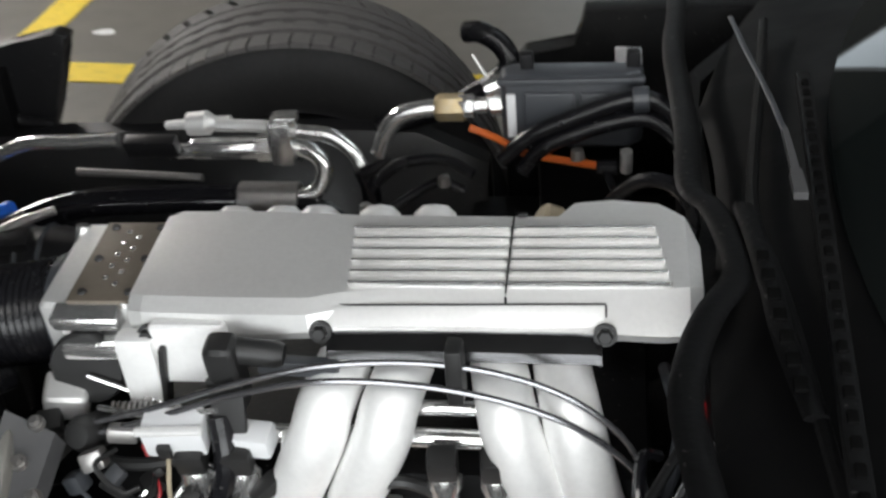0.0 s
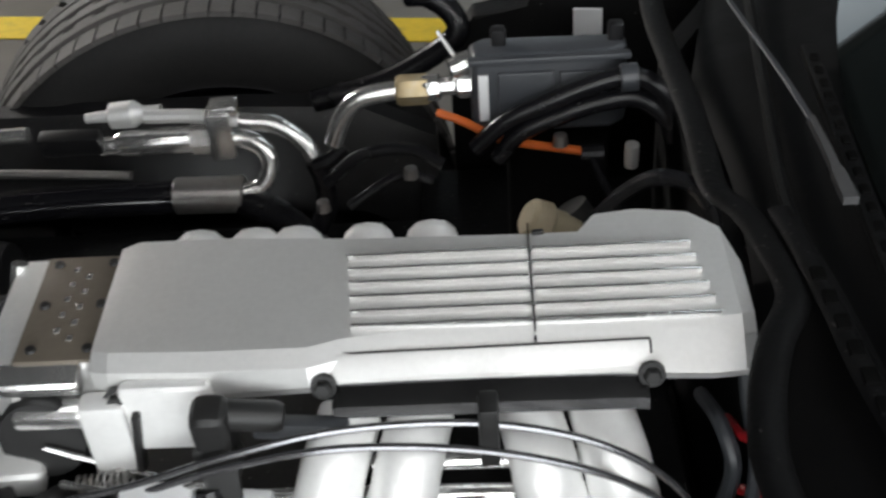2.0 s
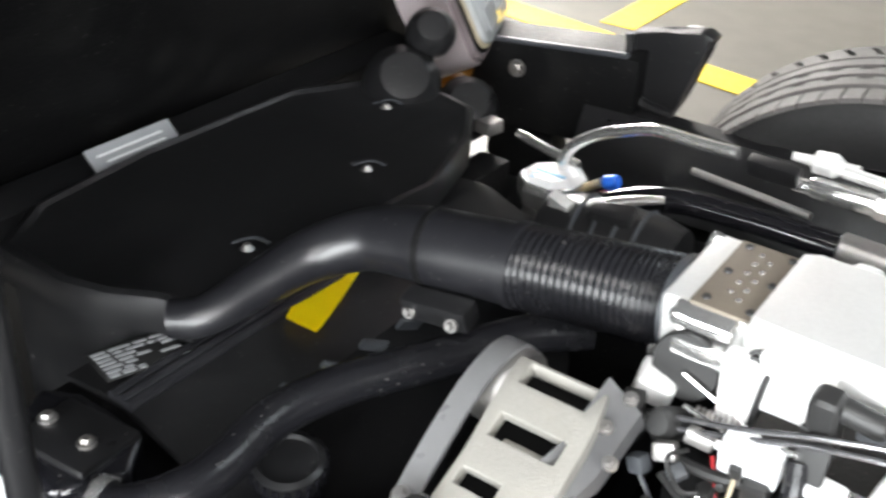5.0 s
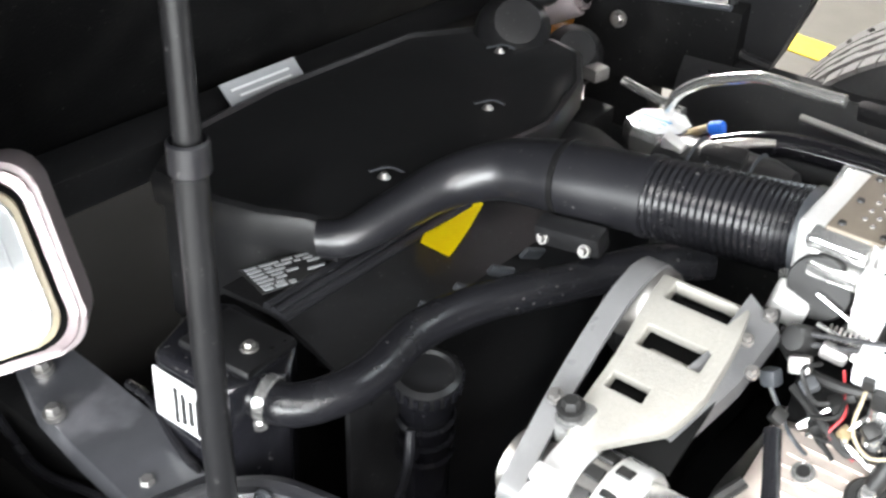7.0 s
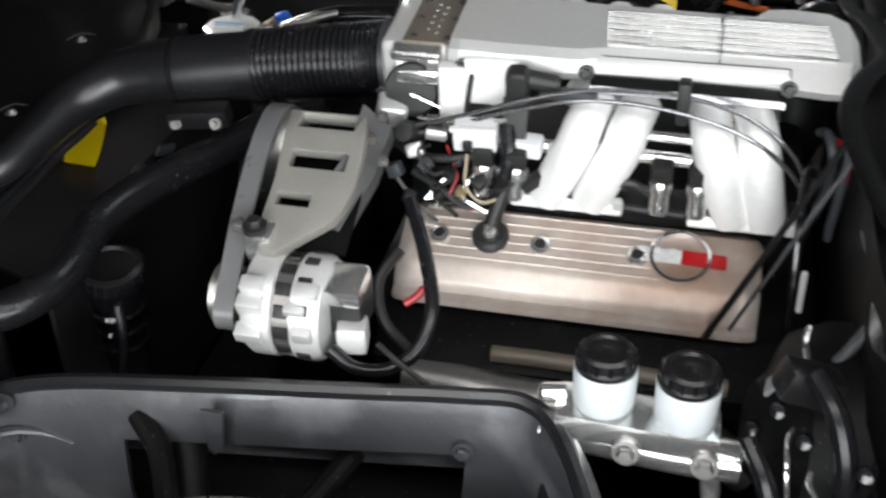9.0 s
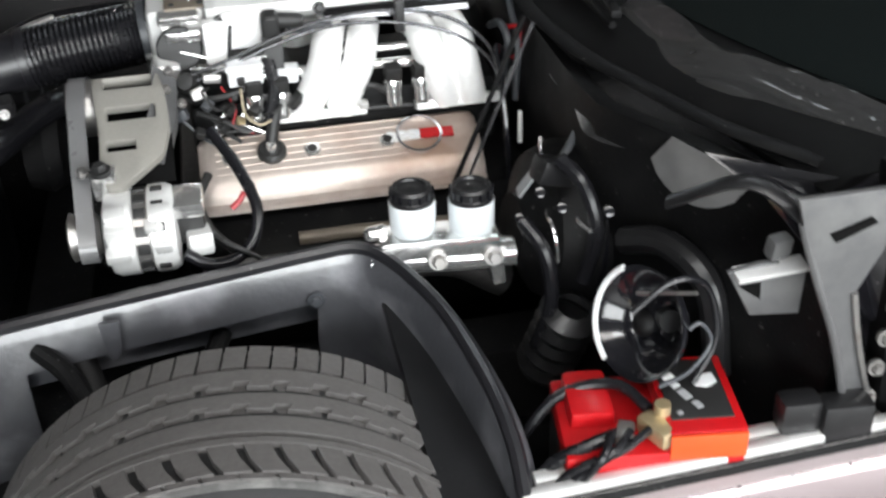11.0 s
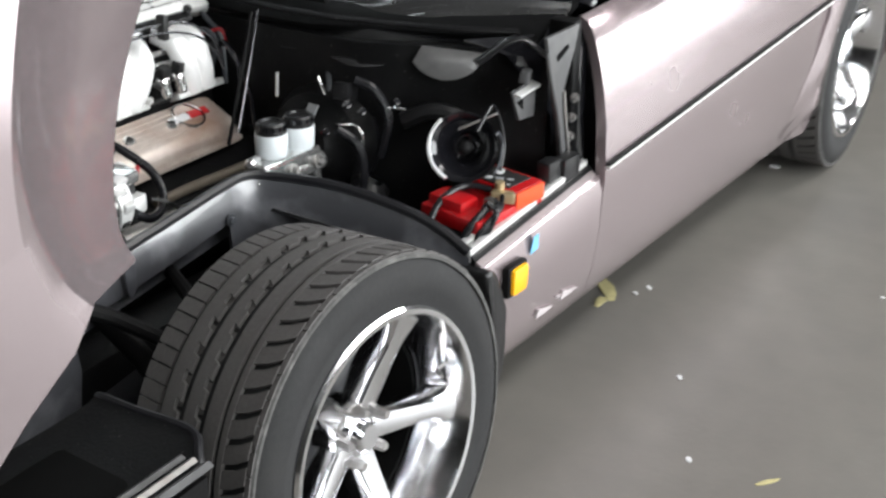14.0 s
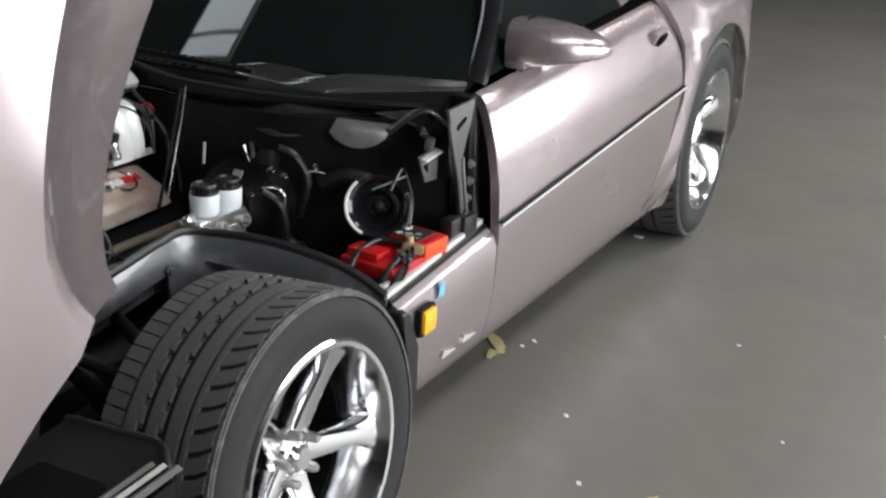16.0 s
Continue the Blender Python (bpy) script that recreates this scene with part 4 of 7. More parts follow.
def wheel(x, y, sgn, parent, steer=0.0, k=1.0, w=0.105, lean=0.0, turn=0.35, sink=0.0):
    """sgn: -1 on the left flank. The local z of m points outwards."""
    m = axis_pose((x, y, R_T * k - sink), (-sgn * math.sin(radians(steer)), sgn * math.cos(radians(steer)), math.sin(radians(lean)))) @ Matrix.Diagonal((k, k, 1, 1))
    wh = thing("wheel", (x, y, 0), "", "")
    for key in ("label", "category"):
        if key in wh:
            del wh[key]
    wh.parent = parent
    wh.matrix_parent_inverse = parent.matrix_world.inverted()
    ty = part("tyre", lathe([(0.222, -w * 0.93), (0.245, -w * 1.03), (0.285, -w * 1.05), (0.307, -w * 0.98), (0.316, -w * 0.9), (0.318, -w * 0.5), (0.318, w * 0.5), (0.316, w * 0.9), (0.307, w * 0.99), (0.285, w * 1.05), (0.262, w * 1.06), (0.258, w * 1.045), (0.240, w * 1.03), (0.222, w * 0.93)], m, 72, True), M_TYREB, wh, "black low-profile tyre")
    part("inner_shoulder", tread_ring(m, R_T - 0.003, -w * 0.97, -w * 0.62, 72, 0.11, 0.012, 0.006), M_TYRE, wh)
    part("tread_rib", tread_ring(m, R_T, -w * 0.54, -w * 0.36, 72, 0.0), M_TYRE, wh)
    part("notched_rib", tread_ring(m, R_T, -w * 0.359, -w * 0.28, 46, 0.42, 0.015), M_TYRE, wh)
    part("tread_rib", tread_ring(m, R_T, -w * 0.17, -w * 0.01, 72, 0.0), M_TYRE, wh)
    part("notched_rib", tread_ring(m, R_T, -w * 0.009, w * 0.06, 46, 0.42, 0.015), M_TYRE, wh)
    part("tread_rib", tread_ring(m, R_T, w * 0.17, w * 0.385, 72, 0.0), M_TYRE, wh)
    part("shoulder_base", tread_ring(m, R_T, w * 0.46, w * 0.54, 72, 0.0), M_TYRE, wh)
    part("outer_shoulder", tread_ring(m, R_T - 0.001, w * 0.541, w * 0.90, 54, 0.26, -0.06, 0.010, 3), M_TYRE, wh)
    part("outer_edge", tread_ring(m, R_T - 0.003, w * 0.90, w * 0.97, 54, 0.10, -0.008, 0.006), M_TYRE, wh)
    part("scuffed_edge", lathe([(R_T - 0.004, w * 0.955), (R_T - 0.008, w * 0.995), (R_T - 0.013, w * 0.995), (R_T - 0.012, w * 0.95)], m, 72, True), M_SCUFF, wh, "scuffed grey tyre shoulder")
    ri = part("rim", lathe([(0.20, -w * 0.9), (0.222, -w * 0.95), (0.224, -w * 0.85), (0.205, -w * 0.7), (0.195, 0.0), (0.203, w * 0.55), (0.212, w * 0.8), (0.224, w * 0.9), (0.233, w * 0.95), (0.235, w * 1.03), (0.230, w * 1.07), (0.221, w * 1.06), (0.214, w * 0.95), (0.206, w * 0.72), (0.188, w * 0.35), (0.186, -w * 0.3), (0.19, -w * 0.8)], m, 64, True), M_CHROME, wh, "polished chrome rim")
    part("brake_disc", lathe([(0.06, -0.01), (0.155, -0.01), (0.155, 0.005), (0.06, 0.005)], m @ Matrix.Translation((0, 0, -0.035)), 48, True), M_DUSTST, wh, "dull steel brake disc")
    # black disc paints the shade seen between the spokes
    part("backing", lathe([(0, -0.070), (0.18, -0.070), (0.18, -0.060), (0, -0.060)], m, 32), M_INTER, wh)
    for i5 in range(5):
        a = 2 * math.pi * i5 / 5 + turn
        rot = m @ Euler((0, 0, a)).to_matrix().to_4x4()
        secs = []
        for s in [i / 8 for i in range(9)]:
            r = 0.035 + 0.178 * s
            hw = 0.024 + 0.004 * math.cos(math.pi * s) + 0.020 * max(0, s - 0.72) / 0.28
            top = w * (0.50 + 0.34 * s**1.3)
            th = 0.040 + 0.008 * (1 - s)
            secs.append([rot @ Vector(p) for p in ((r, -hw, top - th), (r, -hw, top - 0.010), (r, -hw * 0.72, top), (r, 0, top + 0.003), (r, hw * 0.72, top), (r, hw, top - 0.010), (r, hw, top - th))])
        part("spoke", loft(secs), M_CHROME, wh, "rounded chrome spoke")
    part("hub", lathe([(0, w * 0.66), (0.022, w * 0.66), (0.028, w * 0.62), (0.030, w * 0.52), (0.060, w * 0.47), (0.066, w * 0.38), (0.066, -w * 0.2), (0, -w * 0.2)], m, 32), M_CHROME, wh)
    # near-black sleeve over the chrome puts the hollow's shade into its colour
    part("barrel", lathe([(0.184, w * 0.30), (0.1795, w * 0.28), (0.1795, -w * 0.7), (0.184, -w * 0.72)], m, 48, True), M_INTER, wh, "near-black rim barrel, dark for the shaded hollow")
    for i5 in range(5):
        a = 2 * math.pi * (i5 + 0.5) / 5 + turn
        part("lug_nut", lathe([(0, 0.026), (0.007, 0.026), (0.0095, 0.021), (0.0105, 0), (0.013, -0.002)], m @ Matrix.Translation((0.049 * math.cos(a), 0.049 * math.sin(a), w * 0.46)), 6), M_STEEL, wh)
    part("valve_stem", tube([m @ Vector((0.196, 0.03, w * 0.62)), m @ Vector((0.184, 0.03, w * 0.78))], 0.003, 8, 1), M_STEEL, wh)
    # the tyre stands flattened on the floor
    for ob in wh.children:
        for v in ob.data.vertices:
            v.co.z = max(v.co.z, 0.002)
    return wh


TURN_F = radians(62)
wheel(0.200, -0.688, -1, car, -3.0, 0.895, 0.115, 5.0, TURN_F, 0.040)
wheel(AX_F, 0.770, 1, car, 11, 1.0, 0.115)
wheel(AX_R - 0.02, -0.727, -1, car, 0, 0.98, 0.147)
wheel(AX_R, 0.752, 1, car, 0, 1.0, 0.122)

# ---- engine bay: air intake, cooling, right side ----
ac = thing("air_cleaner", (-0.38, 0.05, 0.30), "flat black plastic air cleaner housing over the radiator", "air cleaner")
LID = [(-0.262, -0.198), (-0.30, -0.207), (-0.345, -0.232), (-0.40, -0.248), (-0.50, -0.245), (-0.55, -0.17), (-0.57, 0.0), (-0.565, 0.27), (-0.50, 0.38), (-0.40, 0.395), (-0.345, 0.38), (-0.29, 0.30), (-0.245, 0.165), (-0.25, 0.08), (-0.262, 0.01), (-0.265, -0.10)]
lid = bmesh.new()
rings = []
cx, cy = -0.40, 0.06
for f, dz in ((0.99, -0.04), (1.0, -0.010), (0.985, 0.0), (0.955, 0.002), (0.93, -0.003), (0.5, -0.003), (0.1, -0.003)):
    rings.append([(cx + (x - cx) * f, cy + (y - cy) * f, 0.600 + dz) for x, y in LID])
bm_loft(lid, rings)
lidob = part("lid", lid, M_BLACKP, ac, "flat black plastic lid with spring clips")
part("lower_tray", prism([(cx + (x - cx) * 0.94 - 0.01, cy + (y - cy) * 0.94) for x, y in LID], pose(0, 0, 0.40), 0.158, 0.0), M_BLACKP, ac)
for at in ((-0.33, 0.143, 0.599), (-0.304, -0.079, 0.599), (-0.43, 0.30, 0.599)):
    part("clip_stud", lathe([(0, 0.007), (0.004, 0.006), (0.006, 0.002), (0.008, 0.0)], pose(*at), 12), M_STEEL, lidob)
    part("spring_clip", tube([Vector(at) + Vector((0.010, 0.022, 0.001)), Vector(at) + Vector((-0.008, 0.018, 0.003)), Vector(at) + Vector((-0.020, -0.002, 0.001))], 0.003, 8, 5, flat=0.4), M_GREYP, lidob)
duct = part("intake_elbow", tube([(-0.285, -0.200, 0.582), (-0.258, -0.180, 0.587), (-0.244, -0.120, 0.600), (-0.228, -0.062, 0.613), (-0.190, -0.024, 0.628), (-0.145, -0.012, 0.637), (-0.10, -0.008, 0.643), (-0.05, -0.003, 0.649), (0.0, 0.001, 0.655)], lambda s: 0.020 + 0.020 * min(1, max(0, s - 0.12) * 1.7) ** 1.1, 20, 8), M_DUCT, ac, "smooth black plastic intake elbow")
part("band", lathe([(0.0395, -0.004), (0.0412, -0.003), (0.0412, 0.003), (0.0395, 0.004)], axis_pose((-0.112, -0.009, 0.642), (1, 0.07, 0.12)), 28, True), M_MATTEB, duct)
part("band", lathe([(0.040, -0.006), (0.0425, -0.005), (0.0425, 0.005), (0.040, 0.006)], axis_pose((-0.018, 0.0, 0.653), (1, 0.06, 0.1)), 28, True), M_DUCT, duct)
part("sensor_box", box((0.075, 0.026, 0.026), pose(-0.075, -0.050, 0.606, 15, -6, 4), 0.006), M_BLACKP, duct)
for bx in (-0.08, -0.03):
    part("screw", bolt((bx - 0.02, -0.064, 0.602 + 0.1 * (bx + 0.05)), (0, -1, 0.3), 0.0045, 0.005), M_STEEL, duct)
# corrugated rubber hose to the throttle body
hose = part("corrugated_hose", tube([(-0.02, 0.0, 0.653), (0.04, 0.004, 0.660), (0.10, 0.007, 0.667), (0.15, 0.009, 0.673)], lambda s: 0.0405 + 0.0030 * s + 0.0010 * math.cos(2 * math.pi * 24 * s) * (0.05 < s < 0.95), 28, 48), M_RUBBER, ac, "ribbed black rubber intake hose")
part("hose_clamp", lathe([(0.0435, -0.006), (0.0455, -0.005), (0.0455, 0.005), (0.0435, 0.006)], axis_pose((0.145, 0.009, 0.672), (1, 0.0, 0.08)), 28, True), M_GREYP, hose, "dull steel band clamp")
part("clamp_screw", tube([(0.147, -0.048, 0.658), (0.147, -0.042, 0.641)], 0.006, 8, 1), M_ALUB, hose)

# radiator shroud with yellow warning sticker
sh = thing("radiator_shroud", (-0.2, -0.1, 0.2), "black plastic radiator shroud with a yellow warning sticker", "radiator shroud")
part("shroud_top", sheet([[(x, y, z) for y in (-0.30, -0.18, -0.05, 0.1, 0.20, 0.28)] for s, (x, z) in enumerate(((-0.33, 0.555), (-0.262, 0.560), (-0.245, 0.560), (-0.20, 0.544), (-0.165, 0.532), (-0.150, 0.50), (-0.146, 0.30), (-0.146, 0.20)))], 0.006), M_BLACKP, sh)
for k, (x, z) in enumerate(((-0.262, 0.562), (-0.250, 0.562), (-0.240, 0.560))):
    part("shroud_rib", tube([(x, -0.30, z), (x - 0.002, -0.1, z + 0.003), (x - 0.004, 0.0, z + 0.002)], 0.006, 8, 3), M_DUCT, sh)
stk = bmesh.new()
us = [i / 12 for i in range(13)]
shz = lambda x: 0.5685 - (x + 0.245) * 0.355
vs0 = [stk.verts.new((-0.227 - 0.040 * u * (1 - u) * 1.6 - 0.010 * u, -0.106 + 0.122 * u, shz(-0.235))) for u in us]
vs1 = [stk.verts.new((-0.193 - 0.043 * u**1.15, -0.098 + 0.116 * u, shz(-0.215))) for u in us]
for i in range(12):
    stk.faces.new((vs0[i], vs0[i + 1], vs1[i + 1], vs1[i]))
bmesh.ops.solidify(stk, geom=stk.faces[:], thickness=0.001)
part("warning_sticker", stk, M_STICKY, sh, "curved bright yellow sticker")
for k in range(3):
    part("print_bar", box((0.020 - 0.004 * k, 0.0012, 0.001), pose(-0.217, -0.096 + 0.004 * k, shz(-0.216) + 0.001, 0, 19.5, 0)), M_INK, sh)
# printed grey label on the shroud
LM = pose(-0.290, -0.246, 0.5665, 0, 3, 76)
lb = part("print_label", box((0.084, 0.052, 0.0015), LM, 0.0004), M_INK, sh, "black label with grey unreadable print")
rnd = random.Random(4)
for k in range(7):
    x0 = -0.038
    while x0 < 0.030:
        w_ = rnd.uniform(0.006, 0.022)
        if rnd.random() < 0.75:
            part("print_bar", box((w_, 0.0036 if k else 0.006, 0.0012), LM @ pose(x0 + w_ / 2, -0.021 + 0.0068 * k, 0.0012)), M_LABELG, lb)
        x0 += w_ + 0.004
part("radiator_core", box((0.05, 0.75, 0.35), (-0.32, 0.03, 0.36), 0.004), M_MATTEB, sh)
for k in range(4):
    part("shroud_clip", box((0.03, 0.006, 0.016), pose(-0.165 + 0.004 * k, -0.16 + 0.055 * k, 0.532, 25, 20, 30 + 15 * k), 0.002), M_GREYP, sh)

for o in list(sh.children):
    o.location += Vector((-0.010, 0.012, -0.016)) * UNIT

# coolant bottle with white label
cb = thing("coolant_tank", (-0.26, -0.36, 0.25), "black plastic coolant tank with a white printed label", "coolant tank")
part("tank", prism([(-0.346, -0.313), (-0.31, -0.293), (-0.223, -0.294), (-0.185, -0.341), (-0.215, -0.398), (-0.31, -0.402)], pose(0, 0, 0.30), 0.238, 0.010, 3), M_GLOSSB, cb)
part("cap_plate", box((0.09, 0.07, 0.010), pose(-0.255, -0.342, 0.541, 0, 0, 5), 0.004), M_BLACKP, cb)
wl = part("white_label", box((0.084, 0.002, 0.058), pose(-0.265, -0.4035, 0.494, 0, 0, 1), 0.0006), M_LABELW, cb, "white label with black print bars")
for k in range(6):
    part("print_bar", box((0.005, 0.002, 0.042 - 0.007 * (k % 3)), pose(-0.262 + 0.0105 * (k - 1.2), -0.405, 0.492, 0, 0, 1)), M_INK, wl)
for px, py in ((-0.29, -0.345), (-0.235, -0.345)):
    part("screw", bolt((px, py, 0.546), (0, 0, 1), 0.006, 0.005), M_STEEL, cb)

# upper radiator hose, lower hose with clamp
rh = thing("radiator_hose", (-0.12, -0.2, 0.5), "thick black rubber radiator hose with a bright clamp", "hose")
part("hose", tube([(-0.182, -0.385, 0.542), (-0.150, -0.375, 0.542), (-0.128, -0.340, 0.545), (-0.121, -0.295, 0.548), (-0.127, -0.225, 0.555), (-0.108, -0.155, 0.560), (-0.064, -0.078, 0.565), (-0.015, 0.010, 0.57), (0.03, 0.06, 0.57)], 0.0205, 16, 8), M_RUBBER, rh)
part("hose_clamp", lathe([(0.0205, -0.006), (0.0230, -0.005), (0.0230, 0.005), (0.0205, 0.006)], axis_pose((-0.17, -0.381, 0.542), (1, 0.3, 0)), 20, True), M_ALUB, rh, "bright steel worm clamp")
part("clamp_screw", tube([(-0.172, -0.392, 0.522), (-0.166, -0.396, 0.519)], 0.006, 8, 1), M_ALUB, rh)
fc = thing("filler_neck", (-0.15, -0.17, 0.3), "black filler neck with a knurled cap", "filler cap")
part("neck", lathe([(0.03, -0.16), (0.03, 0.0), (0.034, 0.004), (0.034, 0.012)], pose(-0.140, -0.195, 0.456, 8, 6, 0), 24), M_GLOSSB, fc)
FCM = pose(-0.140, -0.195, 0.468, 8, 6, 0)
part("cap", lathe([(0.036, -0.004), (0.0375, 0.004), (0.036, 0.014), (0.030, 0.017), (0.028, 0.012), (0.010, 0.011), (0, 0.013)], FCM, 30), M_BLACKP, fc)
for k in range(22):
    a = 2 * math.pi * k / 22
    part("knurl", box((0.004, 0.006, 0.013), FCM @ pose(0.0375 * math.cos(a), 0.0375 * math.sin(a), 0.006, 0, 0, math.degrees(a)), 0.001), M_GLOSSB, fc)
for k in range(3):
    part("ring", lathe([(0.030, -0.004), (0.033, 0), (0.030, 0.004)], pose(-0.140, -0.195, 0.428 - 0.022 * k, 8, 6, 0), 24, True), M_GLOSSB, fc)
# mounting arm beside the coolant tank
arm = thing("hood_hinge", (-0.38, -0.42, 0.3), "grey pressed steel hood hinge arm", "hinge")
part("arm", loft([[(-0.52, -0.430, 0.43), (-0.505, -0.378, 0.437), (-0.505, -0.38, 0.41), (-0.52, -0.430, 0.41)], [(-0.44, -0.458, 0.432), (-0.42, -0.384, 0.440), (-0.42, -0.39, 0.41), (-0.44, -0.458, 0.405)], [(-0.355, -0.468, 0.430), (-0.32, -0.392, 0.440), (-0.32, -0.40, 0.405), (-0.355, -0.468, 0.400)], [(-0.262, -0.474, 0.422), (-0.235, -0.408, 0.430), (-0.235, -0.41, 0.40), (-0.262, -0.474, 0.395)]]), M_WELL, arm)
for p in ((-0.48, -0.42, 0.436), (-0.41, -0.455, 0.436), (-0.272, -0.448, 0.420)):
    part("bolt", bolt(p, (0, -0.2, 1), 0.008, 0.008), M_STEEL, arm)
part("support", box((0.32, 0.06, 0.2), (-0.40, -0.43, 0.30), 0.02), M_MATTEB, arm)
wr = thing("wiring_loom", (-0.35, -0.47, 0.38), "black corrugated wiring loom along the hinge arm", "wiring")
part("loom", tube([(-0.50, -0.47, 0.39), (-0.42, -0.48, 0.375), (-0.35, -0.475, 0.385), (-0.29, -0.462, 0.395), (-0.22, -0.43, 0.40)], 0.006, 8, 8), M_RUBBER, wr)
part("loom", tube([(-0.38, -0.385, 0.45), (-0.33, -0.395, 0.46), (-0.28, -0.405, 0.44), (-0.24, -0.41, 0.425)], 0.005, 8, 8), M_RUBBER, wr)
part("loom", tube([(-0.08, -0.29, 0.50), (-0.075, -0.30, 0.46), (-0.085, -0.31, 0.40)], 0.005, 8, 6), M_RUBBER, wr)

# front support beam and bracket on the right flank
bmR = thing("fender_support", (-0.3, 0.62, 0.2), "black painted steel fender support beam", "fender support")
part("beam", loft([[(-0.60, 0.60, 0.585), (-0.60, 0.64, 0.60), (-0.60, 0.66, 0.60), (-0.60, 0.66, 0.48), (-0.60, 0.60, 0.46)], [(-0.22, 0.60, 0.63), (-0.22, 0.64, 0.646), (-0.22, 0.66, 0.646), (-0.22, 0.66, 0.50), (-0.22, 0.60, 0.49)]]), M_MATTEB, bmR)
part("edge_strip", tube([(-0.58, 0.605, 0.590), (-0.24, 0.605, 0.632)], 0.005, 6, 1), M_GREYP, bmR)
part("bracket", prism([(-0.25, 0.54), (-0.19, 0.52), (-0.165, 0.575), (-0.14, 0.655), (-0.125, 0.678), (-0.145, 0.685), (-0.20, 0.668), (-0.25, 0.662)], pose(0, 0.655, 0, 90, 0, 0), 0.03, 0.004), M_BLACKP, bmR)
part("bracket_flange", tube([(-0.25, 0.622, 0.66), (-0.242, 0.622, 0.60), (-0.225, 0.622, 0.565), (-0.17, 0.622, 0.555)], 0.008, 8, 6), M_BLACKP, bmR)
part("bolt", bolt((-0.42, 0.598, 0.57), (0, -1, 0.1), 0.009, 0.006), M_STEEL, bmR)
part("support_leg", box((0.12, 0.05, 0.45), (-0.42, 0.64, 0.25), 0.005), M_MATTEB, bmR)

# receiver-drier with its pipe
rd = thing("receiver_drier", (-0.215, 0.37, 0.25), "silver air conditioning drier with a painted cap", "drier")
part("can", lathe([(0, -0.25), (0.042, -0.25), (0.043, -0.06), (0.042, -0.03), (0.036, -0.012), (0.036, 0.0)], pose(-0.205, 0.365, 0.515), 28), M_ALUB, rd, "polished silver drier can")
dcap = part("cap", lathe([(0.040, -0.012), (0.049, -0.004), (0.050, 0.016), (0.046, 0.026), (0.030, 0.031), (0, 0.032)], pose(-0.205, 0.365, 0.515, 0, 0, 22), 8), M_ALUB, rd, "eight-sided bright silver drier cap", smooth=20)
lbl = part("cap_label", lathe([(0, 0.0335), (0.030, 0.0325), (0.0425, 0.0275), (0.041, 0.0265)], pose(-0.205, 0.365, 0.515, 0, 0, 22), 8), M_LABELW, dcap, "white label with pale blue bars", smooth=0)
for k in range(3):
    part("print_bar", box((0.046 - 0.006 * k, 0.0045, 0.001), pose(-0.207, 0.356 - 0.009 * k, 0.5486 - 0.0012 * k, 6 + 3 * k, 0, 0)), M_SKYB, lbl)
part("blue_cap", lathe([(0.008, -0.010), (0.0095, -0.008), (0.0095, 0.007), (0.008, 0.010), (0, 0.010)], axis_pose((-0.122, 0.365, 0.560), (1, 0.1, 0.35)), 16), M_BLUE, rd, "small blue service cap")
part("service_port", tube([(-0.165, 0.37, 0.535), (-0.135, 0.366, 0.555)], 0.006, 8, 1), M_BRASS, rd)
part("red_cap", lathe([(0.012, -0.012), (0.0125, 0.01), (0, 0.012)], axis_pose((-0.115, 0.352, 0.543), (0.6, -0.3, 0.3)), 14), M_REDW, rd, "small dark red cap")
part("pipe", tube([(-0.205, 0.38, 0.54), (-0.195, 0.382, 0.578), (-0.160, 0.385, 0.607), (-0.105, 0.385, 0.630), (-0.075, 0.385, 0.638), (-0.03, 0.385, 0.638), (0.03, 0.385, 0.640)], 0.0085, 12, 8), M_ALUB, rd, "bent bright aluminium pipe")
part("union", tube([(-0.30, 0.42, 0.555), (-0.25, 0.41, 0.552), (-0.19, 0.40, 0.548)], 0.007, 10, 4), M_ALUB, rd)
part("union", tube([(-0.42, 0.44, 0.575), (-0.36, 0.43, 0.57)], 0.010, 10, 2), M_ALUB, rd)
part("flange", box((0.06, 0.03, 0.02), pose(-0.35, 0.40, 0.565, 0, 0, -10), 0.004), M_STEEL, rd)

for o in list(rd.children):
    o.location += Vector((-0.014, 0.028, -0.010)) * UNIT

# refrigerant lines and coolant hose along the right bank
rl = thing("coolant_line_set", (0.15, 0.35, 0.4), "bright metal refrigerant lines with a black rubber hose", "pipe")
part("clamp_block", box((0.026, 0.026, 0.05), pose(0.225, 0.368, 0.668, 0, 0, 5), 0.005), M_ALUB, rl, "silver clamp block")
part("block_cap", box((0.028, 0.026, 0.012), pose(0.230, 0.372, 0.692, 0, 0, 5), 0.004), M_ALUB, rl)
part("pipe", tube([(0.10, 0.378, 0.652), (0.20, 0.378, 0.655), (0.240, 0.376, 0.655), (0.262, 0.370, 0.647), (0.268, 0.363, 0.630), (0.258, 0.356, 0.612), (0.235, 0.352, 0.606)], 0.0095, 14, 8), M_ALUB, rl, "bright U-bent aluminium pipe")
part("pipe", tube([(0.245, 0.365, 0.680), (0.28, 0.362, 0.676), (0.305, 0.355, 0.660), (0.316, 0.35, 0.640)], 0.0085, 14, 8), M_ALUB, rl)
part("hose", tube([(0.314, 0.35, 0.643), (0.321, 0.348, 0.620), (0.320, 0.345, 0.590), (0.305, 0.34, 0.560)], 0.0105, 14, 8), M_RUBBER, rl)
part("pipe", tube([(-0.02, 0.37, 0.632), (0.06, 0.365, 0.630), (0.13, 0.36, 0.628)], 0.0045, 12, 4), M_STEEL, rl)
